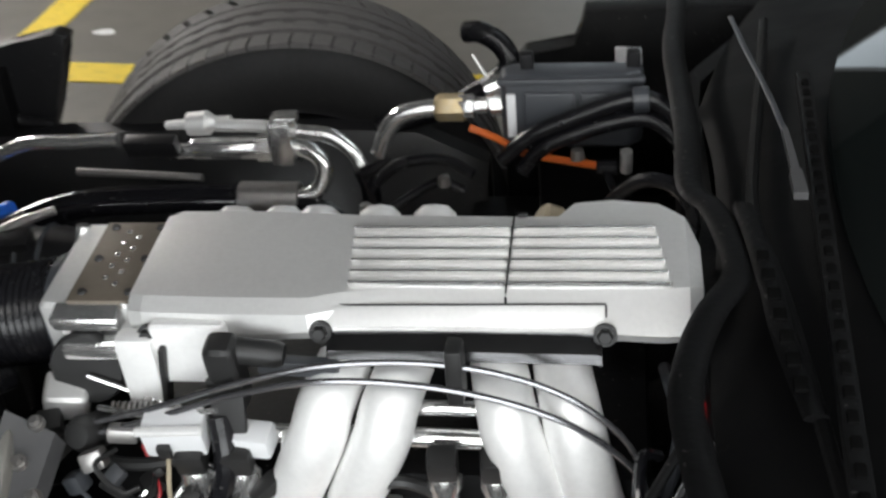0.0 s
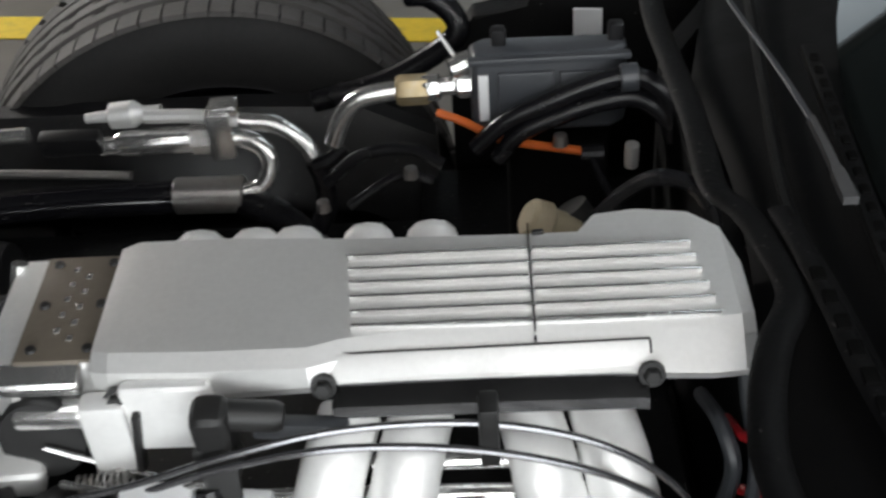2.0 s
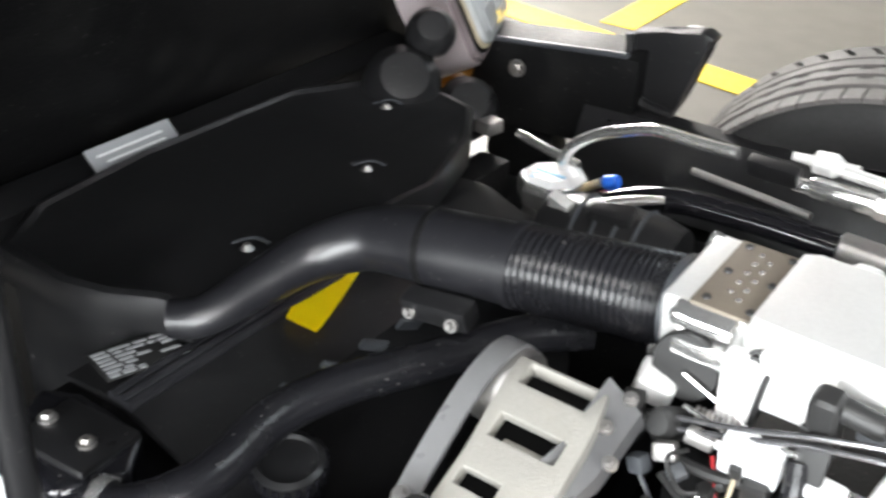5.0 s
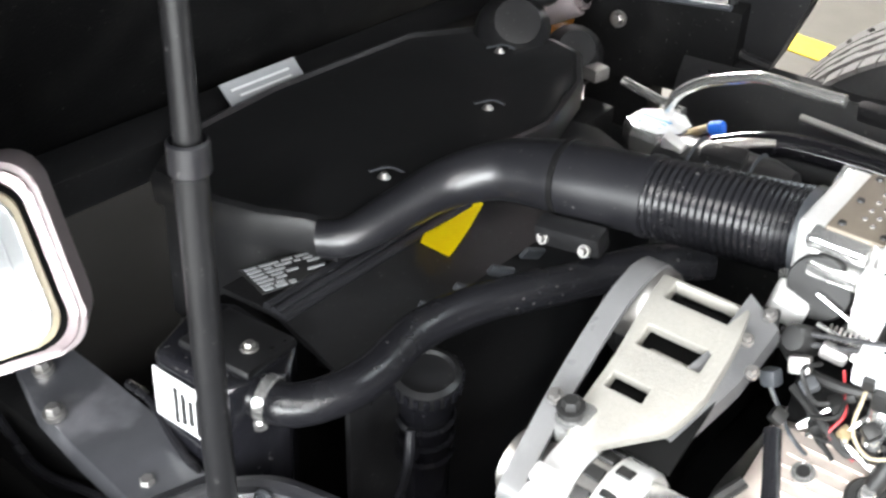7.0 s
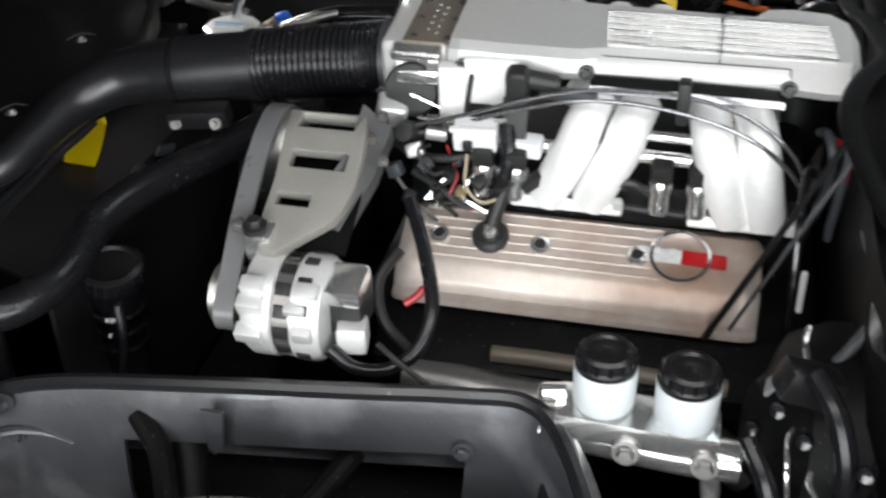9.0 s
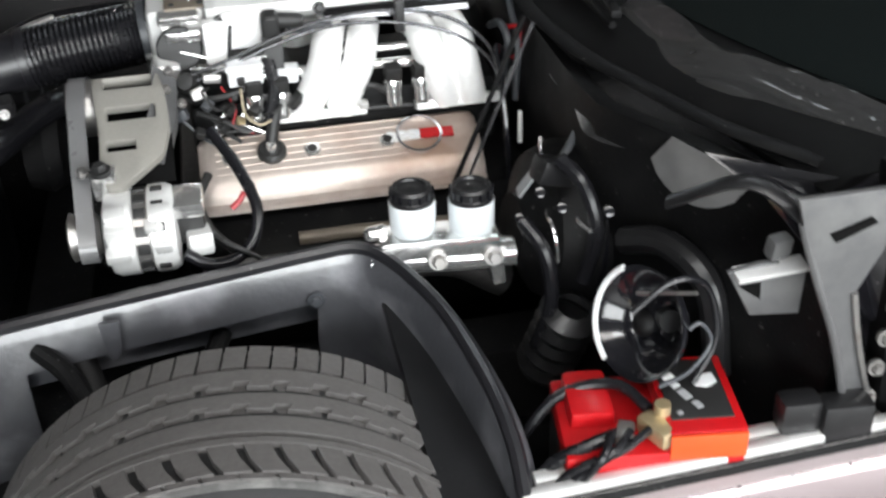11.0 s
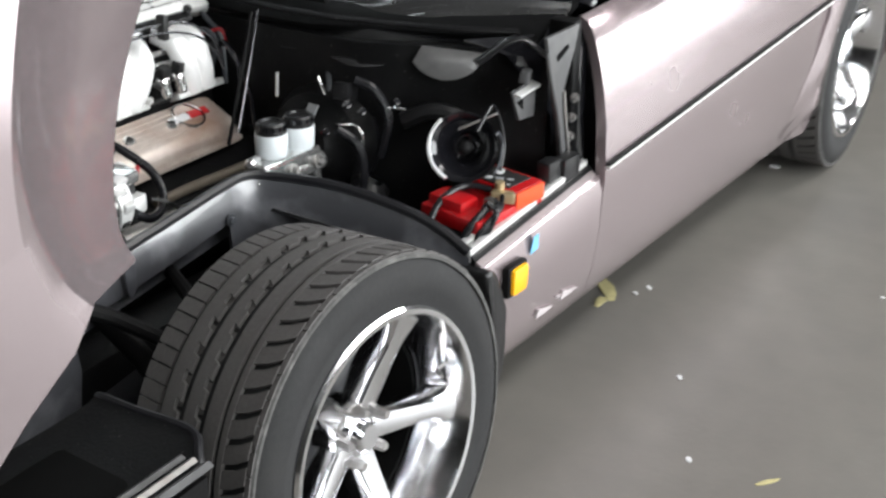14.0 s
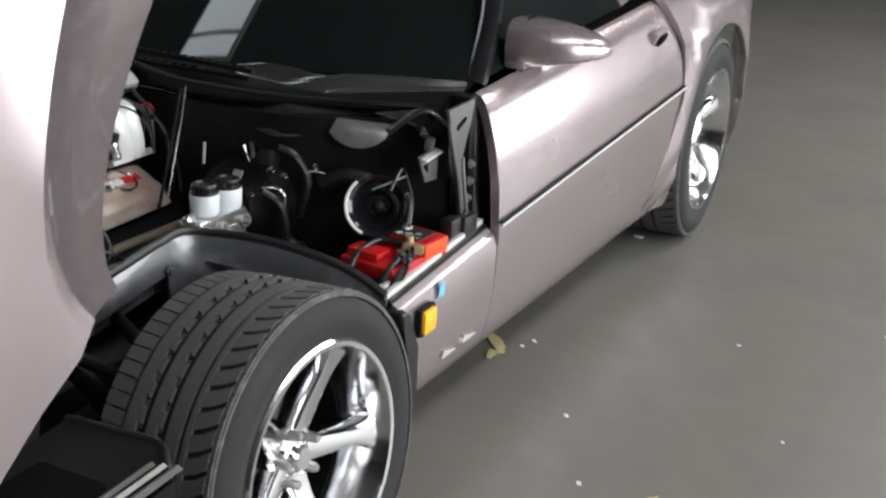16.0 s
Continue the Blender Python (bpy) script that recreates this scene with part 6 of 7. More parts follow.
part("rod", tube([(0.625, -0.19, 0.715), (0.585, -0.20, 0.63), (0.522, -0.21, 0.492)], 0.0036, 10, 4), M_MATTEB, dp)
part("rod", tube([(0.640, -0.192, 0.715), (0.600, -0.203, 0.63), (0.545, -0.214, 0.51)], 0.0024, 10, 4), M_CABLE, dp, "thin grey bowed wire")
part("rod", tube([(0.655, -0.34, 0.63), (0.63, -0.36, 0.60), (0.605, -0.37, 0.575)], 0.005, 10, 4), M_GREYP, dp)
ba = thing("wheel_arch_wires", (0.3, -0.3, 0.3), "black engine mount and frame rail", "frame")
part("frame_rail", box((1.1, 0.09, 0.12), (0.15, -0.34, 0.28), 0.015), M_MATTEB, ba)
part("cross_rail", box((0.10, 1.2, 0.10), (-0.05, 0.0, 0.22), 0.015), M_MATTEB, ba)
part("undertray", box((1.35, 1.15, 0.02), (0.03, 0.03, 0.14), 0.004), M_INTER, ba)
part("frame_rail", box((1.1, 0.09, 0.30), (0.15, 0.46, 0.30), 0.015), M_MATTEB, ba)
part("mount_leg", box((0.1, 0.08, 0.2), (0.6, -0.34, 0.1), 0.01), M_MATTEB, ba)
part("mount_leg", box((0.1, 0.08, 0.2), (-0.35, -0.34, 0.1), 0.01), M_MATTEB, ba)
vh = thing("vacuum_cable", (0.60, -0.18, 0.5), "shiny black cable arching beside the engine", "cable")
part("cable", tube([(0.612, -0.125, 0.645), (0.60, -0.142, 0.655), (0.598, -0.176, 0.620), (0.60, -0.198, 0.56), (0.602, -0.205, 0.49)], 0.0042, 10, 8), M_GLOSSB, vh)
part("cable", tube([(0.62, -0.15, 0.63), (0.605, -0.168, 0.60), (0.603, -0.178, 0.55), (0.605, -0.185, 0.49)], 0.003, 8, 8), M_RUBBER, vh)
part("pin", tube([(0.60, -0.266, 0.620), (0.601, -0.262, 0.575)], 0.003, 8, 2), M_ALU, vh)

# ---- the engine ----
en = thing("engine", (0.38, 0.0, 0.15), "V8 engine with a grey cast intake plenum and curved runners", "engine")


def top_z(y):
    return 0.7395 + 0.12 * y


# intake plenum: rounded cast box, wider at the rear
PL = [  # x, far y, near top y, near low y, low z
    (0.228, 0.046, -0.066, -0.070, 0.676),
    (0.240, 0.050, -0.070, -0.074, 0.672),
    (0.300, 0.050, -0.072, -0.076, 0.684),
    (0.365, 0.046, -0.072, -0.077, 0.688),
    (0.385, 0.044, -0.066, -0.077, 0.690),
    (0.430, 0.043, -0.060, -0.076, 0.690),
    (0.505, 0.041, -0.058, -0.076, 0.690),
    (0.540, 0.041, -0.058, -0.076, 0.690),
    (0.552, 0.058, -0.058, -0.076, 0.690),
    (0.580, 0.062, -0.058, -0.078, 0.690),
    (0.615, 0.057, -0.060, -0.078, 0.688),
    (0.634, 0.040, -0.058, -0.076, 0.688),
    (0.644, 0.012, -0.050, -0.064, 0.676),
]
secs = []
for x, yf, yn, yl, zl in PL:
    drop = 0.002 if x == 0.228 else 0.006 if x == 0.644 else 0.0
    secs.append([(x, yf - 0.004, zl), (x, yf + 0.002, zl + 0.03), (x, yf + 0.001, top_z(yf) - 0.012 - drop), (x, yf - 0.008, top_z(yf) - 0.002 - drop), (x, (yf + yn) / 2, top_z((yf + yn) / 2) - drop), (x, yn + 0.008, top_z(yn) + 0.0005 - drop), (x, yn - 0.003, top_z(yn) - 0.007 - drop), (x, yl, zl + 0.022), (x, yl + 0.004, zl + 0.014), (x, yl + 0.024, zl + 0.004), (x, yl + 0.034, zl)])
plenum = part("plenum", loft(secs), M_ALU, en, "grey cast aluminium intake plenum", smooth=14)
part("lower_rail", loft([[(x, -0.066, z + 0.014), (x, -0.081, z + 0.011), (x, -0.090, z + 0.005), (x, -0.092, z - 0.002), (x, -0.076, z - 0.008)] for x, z in ((0.380, 0.698), (0.384, 0.699), (0.480, 0.699), (0.570, 0.698), (0.574, 0.697))]), M_DCHROME, plenum, "dark polished rail under the flange")
for k in range(6):
    y = 0.0140 - 0.0129 * k
    for x0, x1 in ((0.3855 + 0.0013 * k, 0.5056), (0.5076, 0.612 + 0.002 * k)):
        bm = bmesh.new()
        bm_box(bm, (x1 - x0, 0.0024, 0.0064), pose((x0 + x1) / 2, y, top_z(y) + 0.0008, 6.8, 0, 0), 0.0009, 2)
        part("rib", bm, M_ALUB, plenum, "polished raised rib" if k == 0 else "")
part("seam", box((0.0009, 0.10, 0.002), pose(0.5065, -0.008, top_z(-0.008) + 0.0002, 6.8, 0, 0)), M_INTER, plenum)
part("seam", box((0.0014, 0.002, 0.020), pose(0.5065, -0.0655, 0.722, -40, 0, 0)), M_INTER, plenum)
part("seam_clip", box((0.008, 0.004, 0.003), pose(0.513, 0.032, top_z(0.032) + 0.001, 0, 0, 8), 0.001), M_INK, plenum)
FM = pose(0.4735, -0.0690, 0.7195, 48.6, 0, 1.0)
part("side_plate", box((0.204, 0.0155, 0.0045), FM, 0.0008), M_ALU, plenum, "bright machined side flange")
part("side_gap", box((0.206, 0.0014, 0.004), FM @ pose(0, 0.0086, -0.001)), M_INK, plenum)
part("side_gap", box((0.0014, 0.016, 0.004), FM @ pose(0.1032, 0, -0.001)), M_INK, plenum)
part("side_boss", box((0.058, 0.012, 0.052), pose(0.276, -0.0790, 0.694, 0, 0, 0), 0.006, 3), M_RUN, plenum)
for p in ((0.375, -0.0792, 0.7125), (0.576, -0.0792, 0.7125), (0.245, -0.079, 0.708)):
    part("bolt", bolt(p, (0, -1, 0.25), 0.0055, 0.005), M_INK, plenum)
for x in (0.275, 0.315, 0.345, 0.395, 0.44):
    part("rear_bump", lathe([(0, 0.015), (0.010, 0.0135), (0.0165, 0.008), (0.0195, 0.0), (0.0195, -0.05)], pose(x, 0.060, 0.722, -35, 0, 0), 20), M_RUN, plenum)

# throttle body with its riveted plate
tb = part("throttle_body", box((0.075, 0.105, 0.075), pose(0.188, -0.003, 0.6895, 6.8, 0, 0), 0.008, 3), M_ALU, en, "cast throttle body")
part("name_plate", box((0.052, 0.098, 0.003), pose(0.201, -0.009, 0.7278, 6.8, 0, 0), 0.001), M_PLATE, tb, "brown metal plate with raised unreadable lettering")
for px, py in ((0.184, 0.032), (0.222, 0.032), (0.185, -0.048), (0.222, -0.048), (0.222, -0.008), (0.184, -0.008)):
    part("screw", lathe([(0, 0.003), (0.003, 0.003), (0.0042, 0.0)], pose(px, py, 0.7285 + 0.12 * (py + 0.008), 6.8, 0, 0), 10), M_INK, tb)
for k in range(10):
    part("raised_bar", box((0.004, 0.005, 0.0015), pose(0.198 + 0.010 * (k % 2), 0.026 - 0.0072 * k, 0.7297 + 0.12 * (0.034 - 0.0072 * k), 6.8, 0, 0), 0.0004), M_ALUB, tb)
part("throttle_flange", lathe([(0.041, -0.006), (0.0455, -0.005), (0.0455, 0.006), (0.041, 0.008)], axis_pose((0.157, 0.008, 0.679), (1, 0, 0.05)), 28, True), M_RUBBER, tb)
part("linkage_wheel", lathe([(0, 0.012), (0.028, 0.012), (0.030, 0.008), (0.030, 0.002), (0.02, 0.0), (0, 0.0)], axis_pose((0.188, -0.066, 0.672), (0, -1, 0.15)), 22), M_INK, tb)
part("linkage_arm", tube([(0.19, -0.082, 0.672), (0.225, -0.085, 0.660), (0.262, -0.088, 0.648)], 0.0018, 8, 4), M_ALUB, tb)
part("tb_bolt", bolt((0.175, -0.062, 0.700), (0, -1, 0.3), 0.004, 0.004), M_STEEL, tb)
part("tb_bolt", bolt((0.237, -0.086, 0.652), (0, -1, 0.3), 0.0045, 0.004), M_STEEL, tb)
idle = part("idle_motor", box((0.034, 0.03, 0.03), pose(0.166, -0.076, 0.648, 20, 12, 15), 0.007, 3), M_ALU, tb, "cast idle control housing")
part("idle_plug", box((0.018, 0.018, 0.016), pose(0.160, -0.100, 0.640, 25, 0, 20), 0.003), M_INK, tb)
part("idle_neck", tube([(0.178, -0.07, 0.655), (0.186, -0.066, 0.668)], 0.008, 10, 2), M_ALUB, tb)
part("vacuum_port", tube([(0.155, 0.035, 0.735), (0.150, 0.03, 0.715)], 0.006, 8, 1), M_ALUB, tb)

# intake runners on the left bank, and their twins behind
RUNS = [((0.388, -0.072, 0.682), (0.372, -0.115, 0.647), (0.342, -0.108, 0.580)), ((0.434, -0.072, 0.682), (0.419, -0.115, 0.647), (0.389, -0.108, 0.580)), ((0.500, -0.072, 0.682), (0.512, -0.115, 0.652), (0.538, -0.112, 0.577)), ((0.545, -0.072, 0.682), (0.556, -0.112, 0.652), (0.572, -0.112, 0.577))]
for a, b, c in RUNS:
    mid = Vector(a).lerp(Vector(b), 0.6) + Vector((0, -0.006, 0.006))
    part("runner", tube([a, mid, b, Vector(b).lerp(Vector(c), 0.5) + Vector((0, -0.004, 0)), c], lambda s: 0.0205 + 0.001 * math.sin(3 * s), 20, 8, flat=0.95), M_RUN, en, "pale curved aluminium intake runner")
    part("runner", tube([(a[0], 0.05, a[2] - 0.01), (b[0], 0.095, b[2]), (c[0], 0.09, c[2])], 0.0205, 16, 8), M_RUN, en)
# matt black puts the shade between the runners into the base's colour
part("intake_base", box((0.42, 0.20, 0.10), pose(0.40, 0.0, 0.55), 0.015), M_MATTEB, en, "intake base, matt black for the shade under the runners")
part("runner_flange", box((0.12, 0.035, 0.014), pose(0.365, -0.105, 0.573, -20, 0, 0), 0.004), M_ALU, en)
part("runner_flange", box((0.12, 0.035, 0.014), pose(0.552, -0.108, 0.571, -20, 0, 0), 0.004), M_ALU, en)
# fuel rail, injectors
part("fuel_rail", tube([(0.25, -0.098, 0.634), (0.40, -0.098, 0.634), (0.56, -0.098, 0.630)], 0.0075, 12, 4), M_ALUB, en, "bright fuel rail")
part("fuel_rail_upper", tube([(0.40, -0.085, 0.650), (0.48, -0.085, 0.650), (0.55, -0.085, 0.648)], 0.006, 12, 4), M_ALUB, en)
for k, x in enumerate((0.277, 0.312, 0.462, 0.500)):
    inj = part("injector", lathe([(0, 0.0), (0.008, 0.0), (0.0105, 0.006), (0.0105, 0.022), (0.013, 0.026), (0.013, 0.034), (0.006, 0.04), (0, 0.04)], axis_pose((x, -0.128, 0.582), (0, 0.35, 1)), 16), M_ALUB, en, "silver fuel injector" if k == 0 else "")
    part("plug", box((0.022, 0.020, 0.022), pose(x, -0.122, 0.630, 15, 0, 5), 0.004), M_INK, inj)
# pale connectors ahead of the runners
cn = part("connector_block", box((0.046, 0.024, 0.030), pose(0.268, -0.118, 0.650, 14, 0, 4), 0.004), M_LABELW, en, "pale plastic connector block")
part("connector_lip", box((0.050, 0.006, 0.006), pose(0.268, -0.131, 0.661, 14, 0, 4), 0.002), M_RUN, cn)
part("key", box((0.010, 0.006, 0.012), pose(0.262, -0.132, 0.643, 14, 0, 4), 0.002), M_INK, cn)
part("connector", box((0.032, 0.022, 0.020), pose(0.322, -0.112, 0.640, 12, 0, -6), 0.004), M_LABELW, en)
part("connector", box((0.020, 0.020, 0.016), pose(0.352, -0.108, 0.632, 12, 0, 10), 0.004), M_RUN, en)
part("sensor_bracket", prism([(0, 0), (0.028, 0), (0.026, -0.05), (0.012, -0.078), (0.004, -0.05)], pose(0.294, -0.104, 0.690, 80, 0, 0), 0.006, 0.002), M_INK, en, "black sensor bracket")
part("elbow", tube([(0.300, -0.112, 0.66), (0.304, -0.124, 0.635), (0.300, -0.130, 0.610), (0.292, -0.134, 0.59)], 0.0085, 10, 6), M_RUBBER, en)
part("boss", box((0.030, 0.018, 0.062), pose(0.236, -0.080, 0.680, 4, 0, 0), 0.005), M_RUN, en, "bright cast throttle mounting boss")
part("boss_gap", box((0.005, 0.014, 0.055), pose(0.2535, -0.083, 0.676, 4, 8, 0), 0.002), M_INK, en)
part("throttle_cover", box((0.055, 0.020, 0.014), pose(0.192, -0.062, 0.712, 20, 0, 0), 0.005, 3), M_ALUB, en, "polished throttle cover")
part("throttle_cover", box((0.048, 0.018, 0.014), pose(0.196, -0.070, 0.690, 10, 0, 0), 0.005, 3), M_ALUB, en)
part("motor_cap", lathe([(0, 0.012), (0.010, 0.011), (0.014, 0.004), (0.014, -0.02), (0, -0.02)], axis_pose((0.192, -0.110, 0.640), (-0.2, -0.9, 0.5)), 18), M_INK, en)
part("return_spring", tube([(0.21 + 0.0009 * k, -0.094 + 0.006 * math.cos(1.3 * k), 0.650 + 0.006 * math.sin(1.3 * k)) for k in range(40)], 0.0011, 5, 2), M_STEEL, en)
part("map_sensor", box((0.024, 0.026, 0.064), pose(0.308, -0.098, 0.690, 10, 0, 0), 0.009, 3), M_INK, en, "black sensor block")
part("map_sensor_foot", box((0.060, 0.012, 0.013), pose(0.360, -0.094, 0.693, 0, 4, 0), 0.004), M_GREYP, en)
part("sensor_cap", lathe([(0, 0.020), (0.008, 0.019), (0.010, 0.014), (0.010, -0.016), (0, -0.018)], axis_pose((0.332, -0.096, 0.706), (1, 0.05, -0.15)), 16), M_INK, en)
# throttle cables in an arc over the runners
for k, dz in enumerate((0.0, -0.009)):
    part("cable", tube([(0.175, -0.105 - 0.004 * k, 0.640 + dz), (0.25, -0.115, 0.668 + dz), (0.315, -0.118, 0.693 + dz), (0.39, -0.118 - 0.006 * k, 0.712 + dz), (0.474, -0.118 - 0.008 * k, 0.713 + 1.6 * dz), (0.545, -0.122 - 0.006 * k, 0.695 + 2 * dz), (0.592, -0.126, 0.655 + 2 * dz), (0.607, -0.13, 0.60)], 0.0024, 8, 8), M_CABLE, en, "black throttle cable")
part("cable_clip", box((0.012, 0.02, 0.045), pose(0.476, -0.115, 0.706, 0, 0, 0), 0.003), M_INK, en, "black cable clip")
part("cable_end", tube([(0.20, -0.095, 0.652), (0.25, -0.108, 0.655), (0.30, -0.115, 0.668)], 0.0025, 8, 6), M_ALUB, en)

# valve covers: cross-section swept along x
def cover_section(x, sgn, k=1.0):
    pts = [(-0.092, 0.538), (-0.102, 0.552), (-0.116, 0.555), (-0.144, 0.542), (-0.175, 0.527), (-0.179, 0.522), (-0.188, 0.512), (-0.190, 0.507), (-0.192, 0.498), (-0.202, 0.494), (-0.203, 0.488), (-0.094, 0.488)]
    cy_, cz_ = -0.149, 0.49
    return [(x, -sgn * (cy_ + (y - cy_) * k), cz_ + (z - cz_) * k) for y, z in pts]


def valve_cover(sgn):
    xs = ((0.193, 0.90), (0.198, 0.97), (0.208, 1.0), (0.556, 1.0), (0.568, 0.97), (0.573, 0.9))
    return loft([cover_section(x, sgn, k) for x, k in xs])


vc = part("valve_cover", valve_cover(-1 * -1), M_COVER, en, "heat-stained magnesium valve cover with grooves", smooth=12)


def on_cover(x, y, h=0.0):
    """A place on the sloping top face; h above it."""
    n = Vector((0, -0.42, 0.907))
    return Vector((x, y + 0.006, 0.542 + (y + 0.150) * 0.485)) + n * h


CN = Vector((0, -0.436, 0.90))
for k in range(6):
    y = -0.122 - 0.0105 * k
    part("cover_rib", tube([on_cover(0.215, y, 0.0005), on_cover(0.47, y, 0.0005)], 0.0011, 6, 1), M_COVER, vc)
for x in (0.235, 0.344, 0.446):
    part("cover_washer", lathe([(0.004, 0.004), (0.0105, 0.0035), (0.012, 0.0)], axis_pose(on_cover(x, -0.153), CN), 18), M_ALUB, vc)
    part("cover_bolt", lathe([(0, 0.004), (0.006, 0.004), (0.0065, 0.0)], axis_pose(on_cover(x, -0.153, 0.002), CN), 12), M_INK, vc)
part("oil_cap", lathe([(0, 0.012), (0.008, 0.012), (0.010, 0.009), (0.016, 0.010), (0.0195, 0.006), (0.020, -0.002), (0.012, -0.004)], axis_pose(on_cover(0.290, -0.150), CN), 24), M_INK, vc, "black breather grommet")
part("breather_stub", lathe([(0, 0.020), (0.006, 0.020), (0.009, 0.010), (0.010, 0.0)], axis_pose(on_cover(0.290, -0.150), CN), 14), M_ALUB, vc)
part("breather_hose", tube([on_cover(0.290, -0.146, 0.012), (0.298, -0.135, 0.585), (0.304, -0.122, 0.605), (0.306, -0.105, 0.63)], 0.0085, 12, 6), M_INK, vc, "black breather hose")
# round badge with two flags drawn as plain shapes
EM = axis_pose(on_cover(0.490, -0.150), CN, (0, 1, 0))
ex, ey = Vector((1, 0, 0)), CN.cross(Vector((1, 0, 0))).normalized()
EM = Matrix((ex, ey, CN.normalized())).transposed().to_4x4()
EM.translation = on_cover(0.490, -0.150)
bd = part("badge", lathe([(0.0265, 0.0), (0.0280, 0.006), (0.0315, 0.006), (0.0325, 0.0)], EM, 36, True), M_CHROME, en, "round bright badge ring")
part("badge_field", lathe([(0, 0.001), (0.0268, 0.001), (0.0268, -0.002)], EM, 36), M_COVER, bd)
part("red_flag", box((0.046, 0.016, 0.003), EM @ pose(0.024, -0.001, 0.004, 0, 0, -2), 0.001), M_RED, bd, "plain red flag shape")
for i in range(6):
    for j in range(3):
        if (i + j) % 2 == 0:
            part("white_square", box((0.0075, 0.0053, 0.002), EM @ pose(-0.040 + 0.0078 * i, -0.0055 + 0.0055 * j, 0.004)), M_LABELW, bd)
part("flag_plate", box((0.048, 0.016, 0.002), EM @ pose(-0.020, 0.0, 0.0026)), M_ALU, bd)
part("valve_cover", valve_cover(-1), M_COVER, en)
part("gasket_rail", tube([(0.21, -0.093, 0.566), (0.33, -0.098, 0.572), (0.45, -0.099, 0.570), (0.60, -0.098, 0.562)], 0.0055, 10, 6), M_INK, en)
part("filler_cap", lathe([(0, 0.022), (0.014, 0.022), (0.018, 0.018), (0.0195, 0.004), (0.016, 0.0), (0.016, -0.05)], axis_pose((0.530, 0.205, 0.632), (-0.75, -0.1, 0.45)), 20), M_TAN, en, "yellowed oil filler cap")
part("filler_neck", tube([(0.548, 0.225, 0.635), (0.568, 0.215, 0.60), (0.57, 0.19, 0.54)], 0.018, 14, 4), M_INK, en)
part("block", box((0.48, 0.36, 0.34), (0.40, 0.0, 0.33), 0.03), M_MATTEB, en)
# left head is black for the shade below its cover; right stays steel
part("head", box((0.44, 0.10, 0.10), pose(0.40, -0.18, 0.42, 25, 0, 0), 0.01), M_MATTEB, en)
part("head", box((0.44, 0.10, 0.10), pose(0.40, 0.19, 0.43, -25, 0, 0), 0.01), M_STEEL, en)
part("exhaust_tube", tube([(0.31, -0.235, 0.458), (0.38, -0.237, 0.460), (0.46, -0.238, 0.458), (0.55, -0.238, 0.455)], 0.009, 12, 4), M_PLATE, en, "tarnished brass coloured tube")
part("exhaust_manifold", tube([(0.22, -0.24, 0.42), (0.35, -0.255, 0.42), (0.50, -0.255, 0.41), (0.58, -0.25, 0.36)], 0.024, 14, 6), M_STEEL, en)
# clutter of wires round the front of the intake
for pts, r, m in (
    ([(0.20, -0.12, 0.60), (0.235, -0.135, 0.59), (0.262, -0.14, 0.575), (0.285, -0.135, 0.583)], 0.004, M_INK),
    ([(0.235, -0.11, 0.63), (0.25, -0.13, 0.605), (0.245, -0.14, 0.585), (0.27, -0.142, 0.572)], 0.0015, M_REDW),
    ([(0.26, -0.125, 0.63), (0.262, -0.14, 0.60), (0.280, -0.145, 0.585), (0.30, -0.138, 0.59)], 0.0018, M_TAN),
    ([(0.17, -0.09, 0.62), (0.20, -0.11, 0.615), (0.24, -0.12, 0.62), (0.28, -0.12, 0.63)], 0.005, M_INK),
    ([(0.40, -0.12, 0.60), (0.43, -0.125, 0.615), (0.455, -0.12, 0.60), (0.47, -0.125, 0.59)], 0.005, M_INK),
    ([(0.62, -0.02, 0.64), (0.622, -0.07, 0.662), (0.628, -0.092, 0.645), (0.625, -0.085, 0.60), (0.62, -0.07, 0.56)], 0.0055, M_GREYP),
    ([(0.64, -0.05, 0.69), (0.640, -0.068, 0.674), (0.642, -0.092, 0.652), (0.640, -0.10, 0.62), (0.635, -0.105, 0.56)], 0.005, M_GREYP),
    ([(0.63, -0.055, 0.65), (0.634, -0.078, 0.658), (0.643, -0.092, 0.662), (0.648, -0.102, 0.648), (0.645, -0.098, 0.625), (0.636, -0.085, 0.615)], 0.0038, M_REDW),
    ([(0.205, -0.20, 0.55), (0.19, -0.23, 0.53), (0.20, -0.255, 0.50), (0.225, -0.26, 0.47)], 0.006, M_INK),
):
    part("wire", tube(pts, r, 8, 8), m, en)
rnd = random.Random(9)
for k, (p, m) in enumerate((((0.215, -0.125, 0.612), M_GREYP), ((0.24, -0.118, 0.600), M_INK), ((0.205, -0.13, 0.632), M_STEEL), ((0.165, -0.10, 0.62), M_INK), ((0.42, -0.125, 0.588), M_ALU), ((0.255, -0.132, 0.587), M_BRASS), ((0.23, -0.13, 0.58), M_INK), ((0.18, -0.12, 0.60), M_GREYP), ((0.25, -0.122, 0.618), M_INK), ((0.225, -0.115, 0.645), M_STEEL), ((0.275, -0.135, 0.602), M_INK), ((0.20, -0.14, 0.58), M_INK), ((0.33, -0.125, 0.605), M_INK), ((0.41, -0.12, 0.612), M_INK))):
    sz = rnd.uniform(0.010, 0.017)
    part("fitting", box((sz * rnd.uniform(0.8, 1.8), sz, sz * rnd.uniform(0.7, 1.2)), pose(*p, rnd.uniform(-30, 30), rnd.uniform(-30, 30), rnd.uniform(0, 90)), sz * 0.25), m, en)
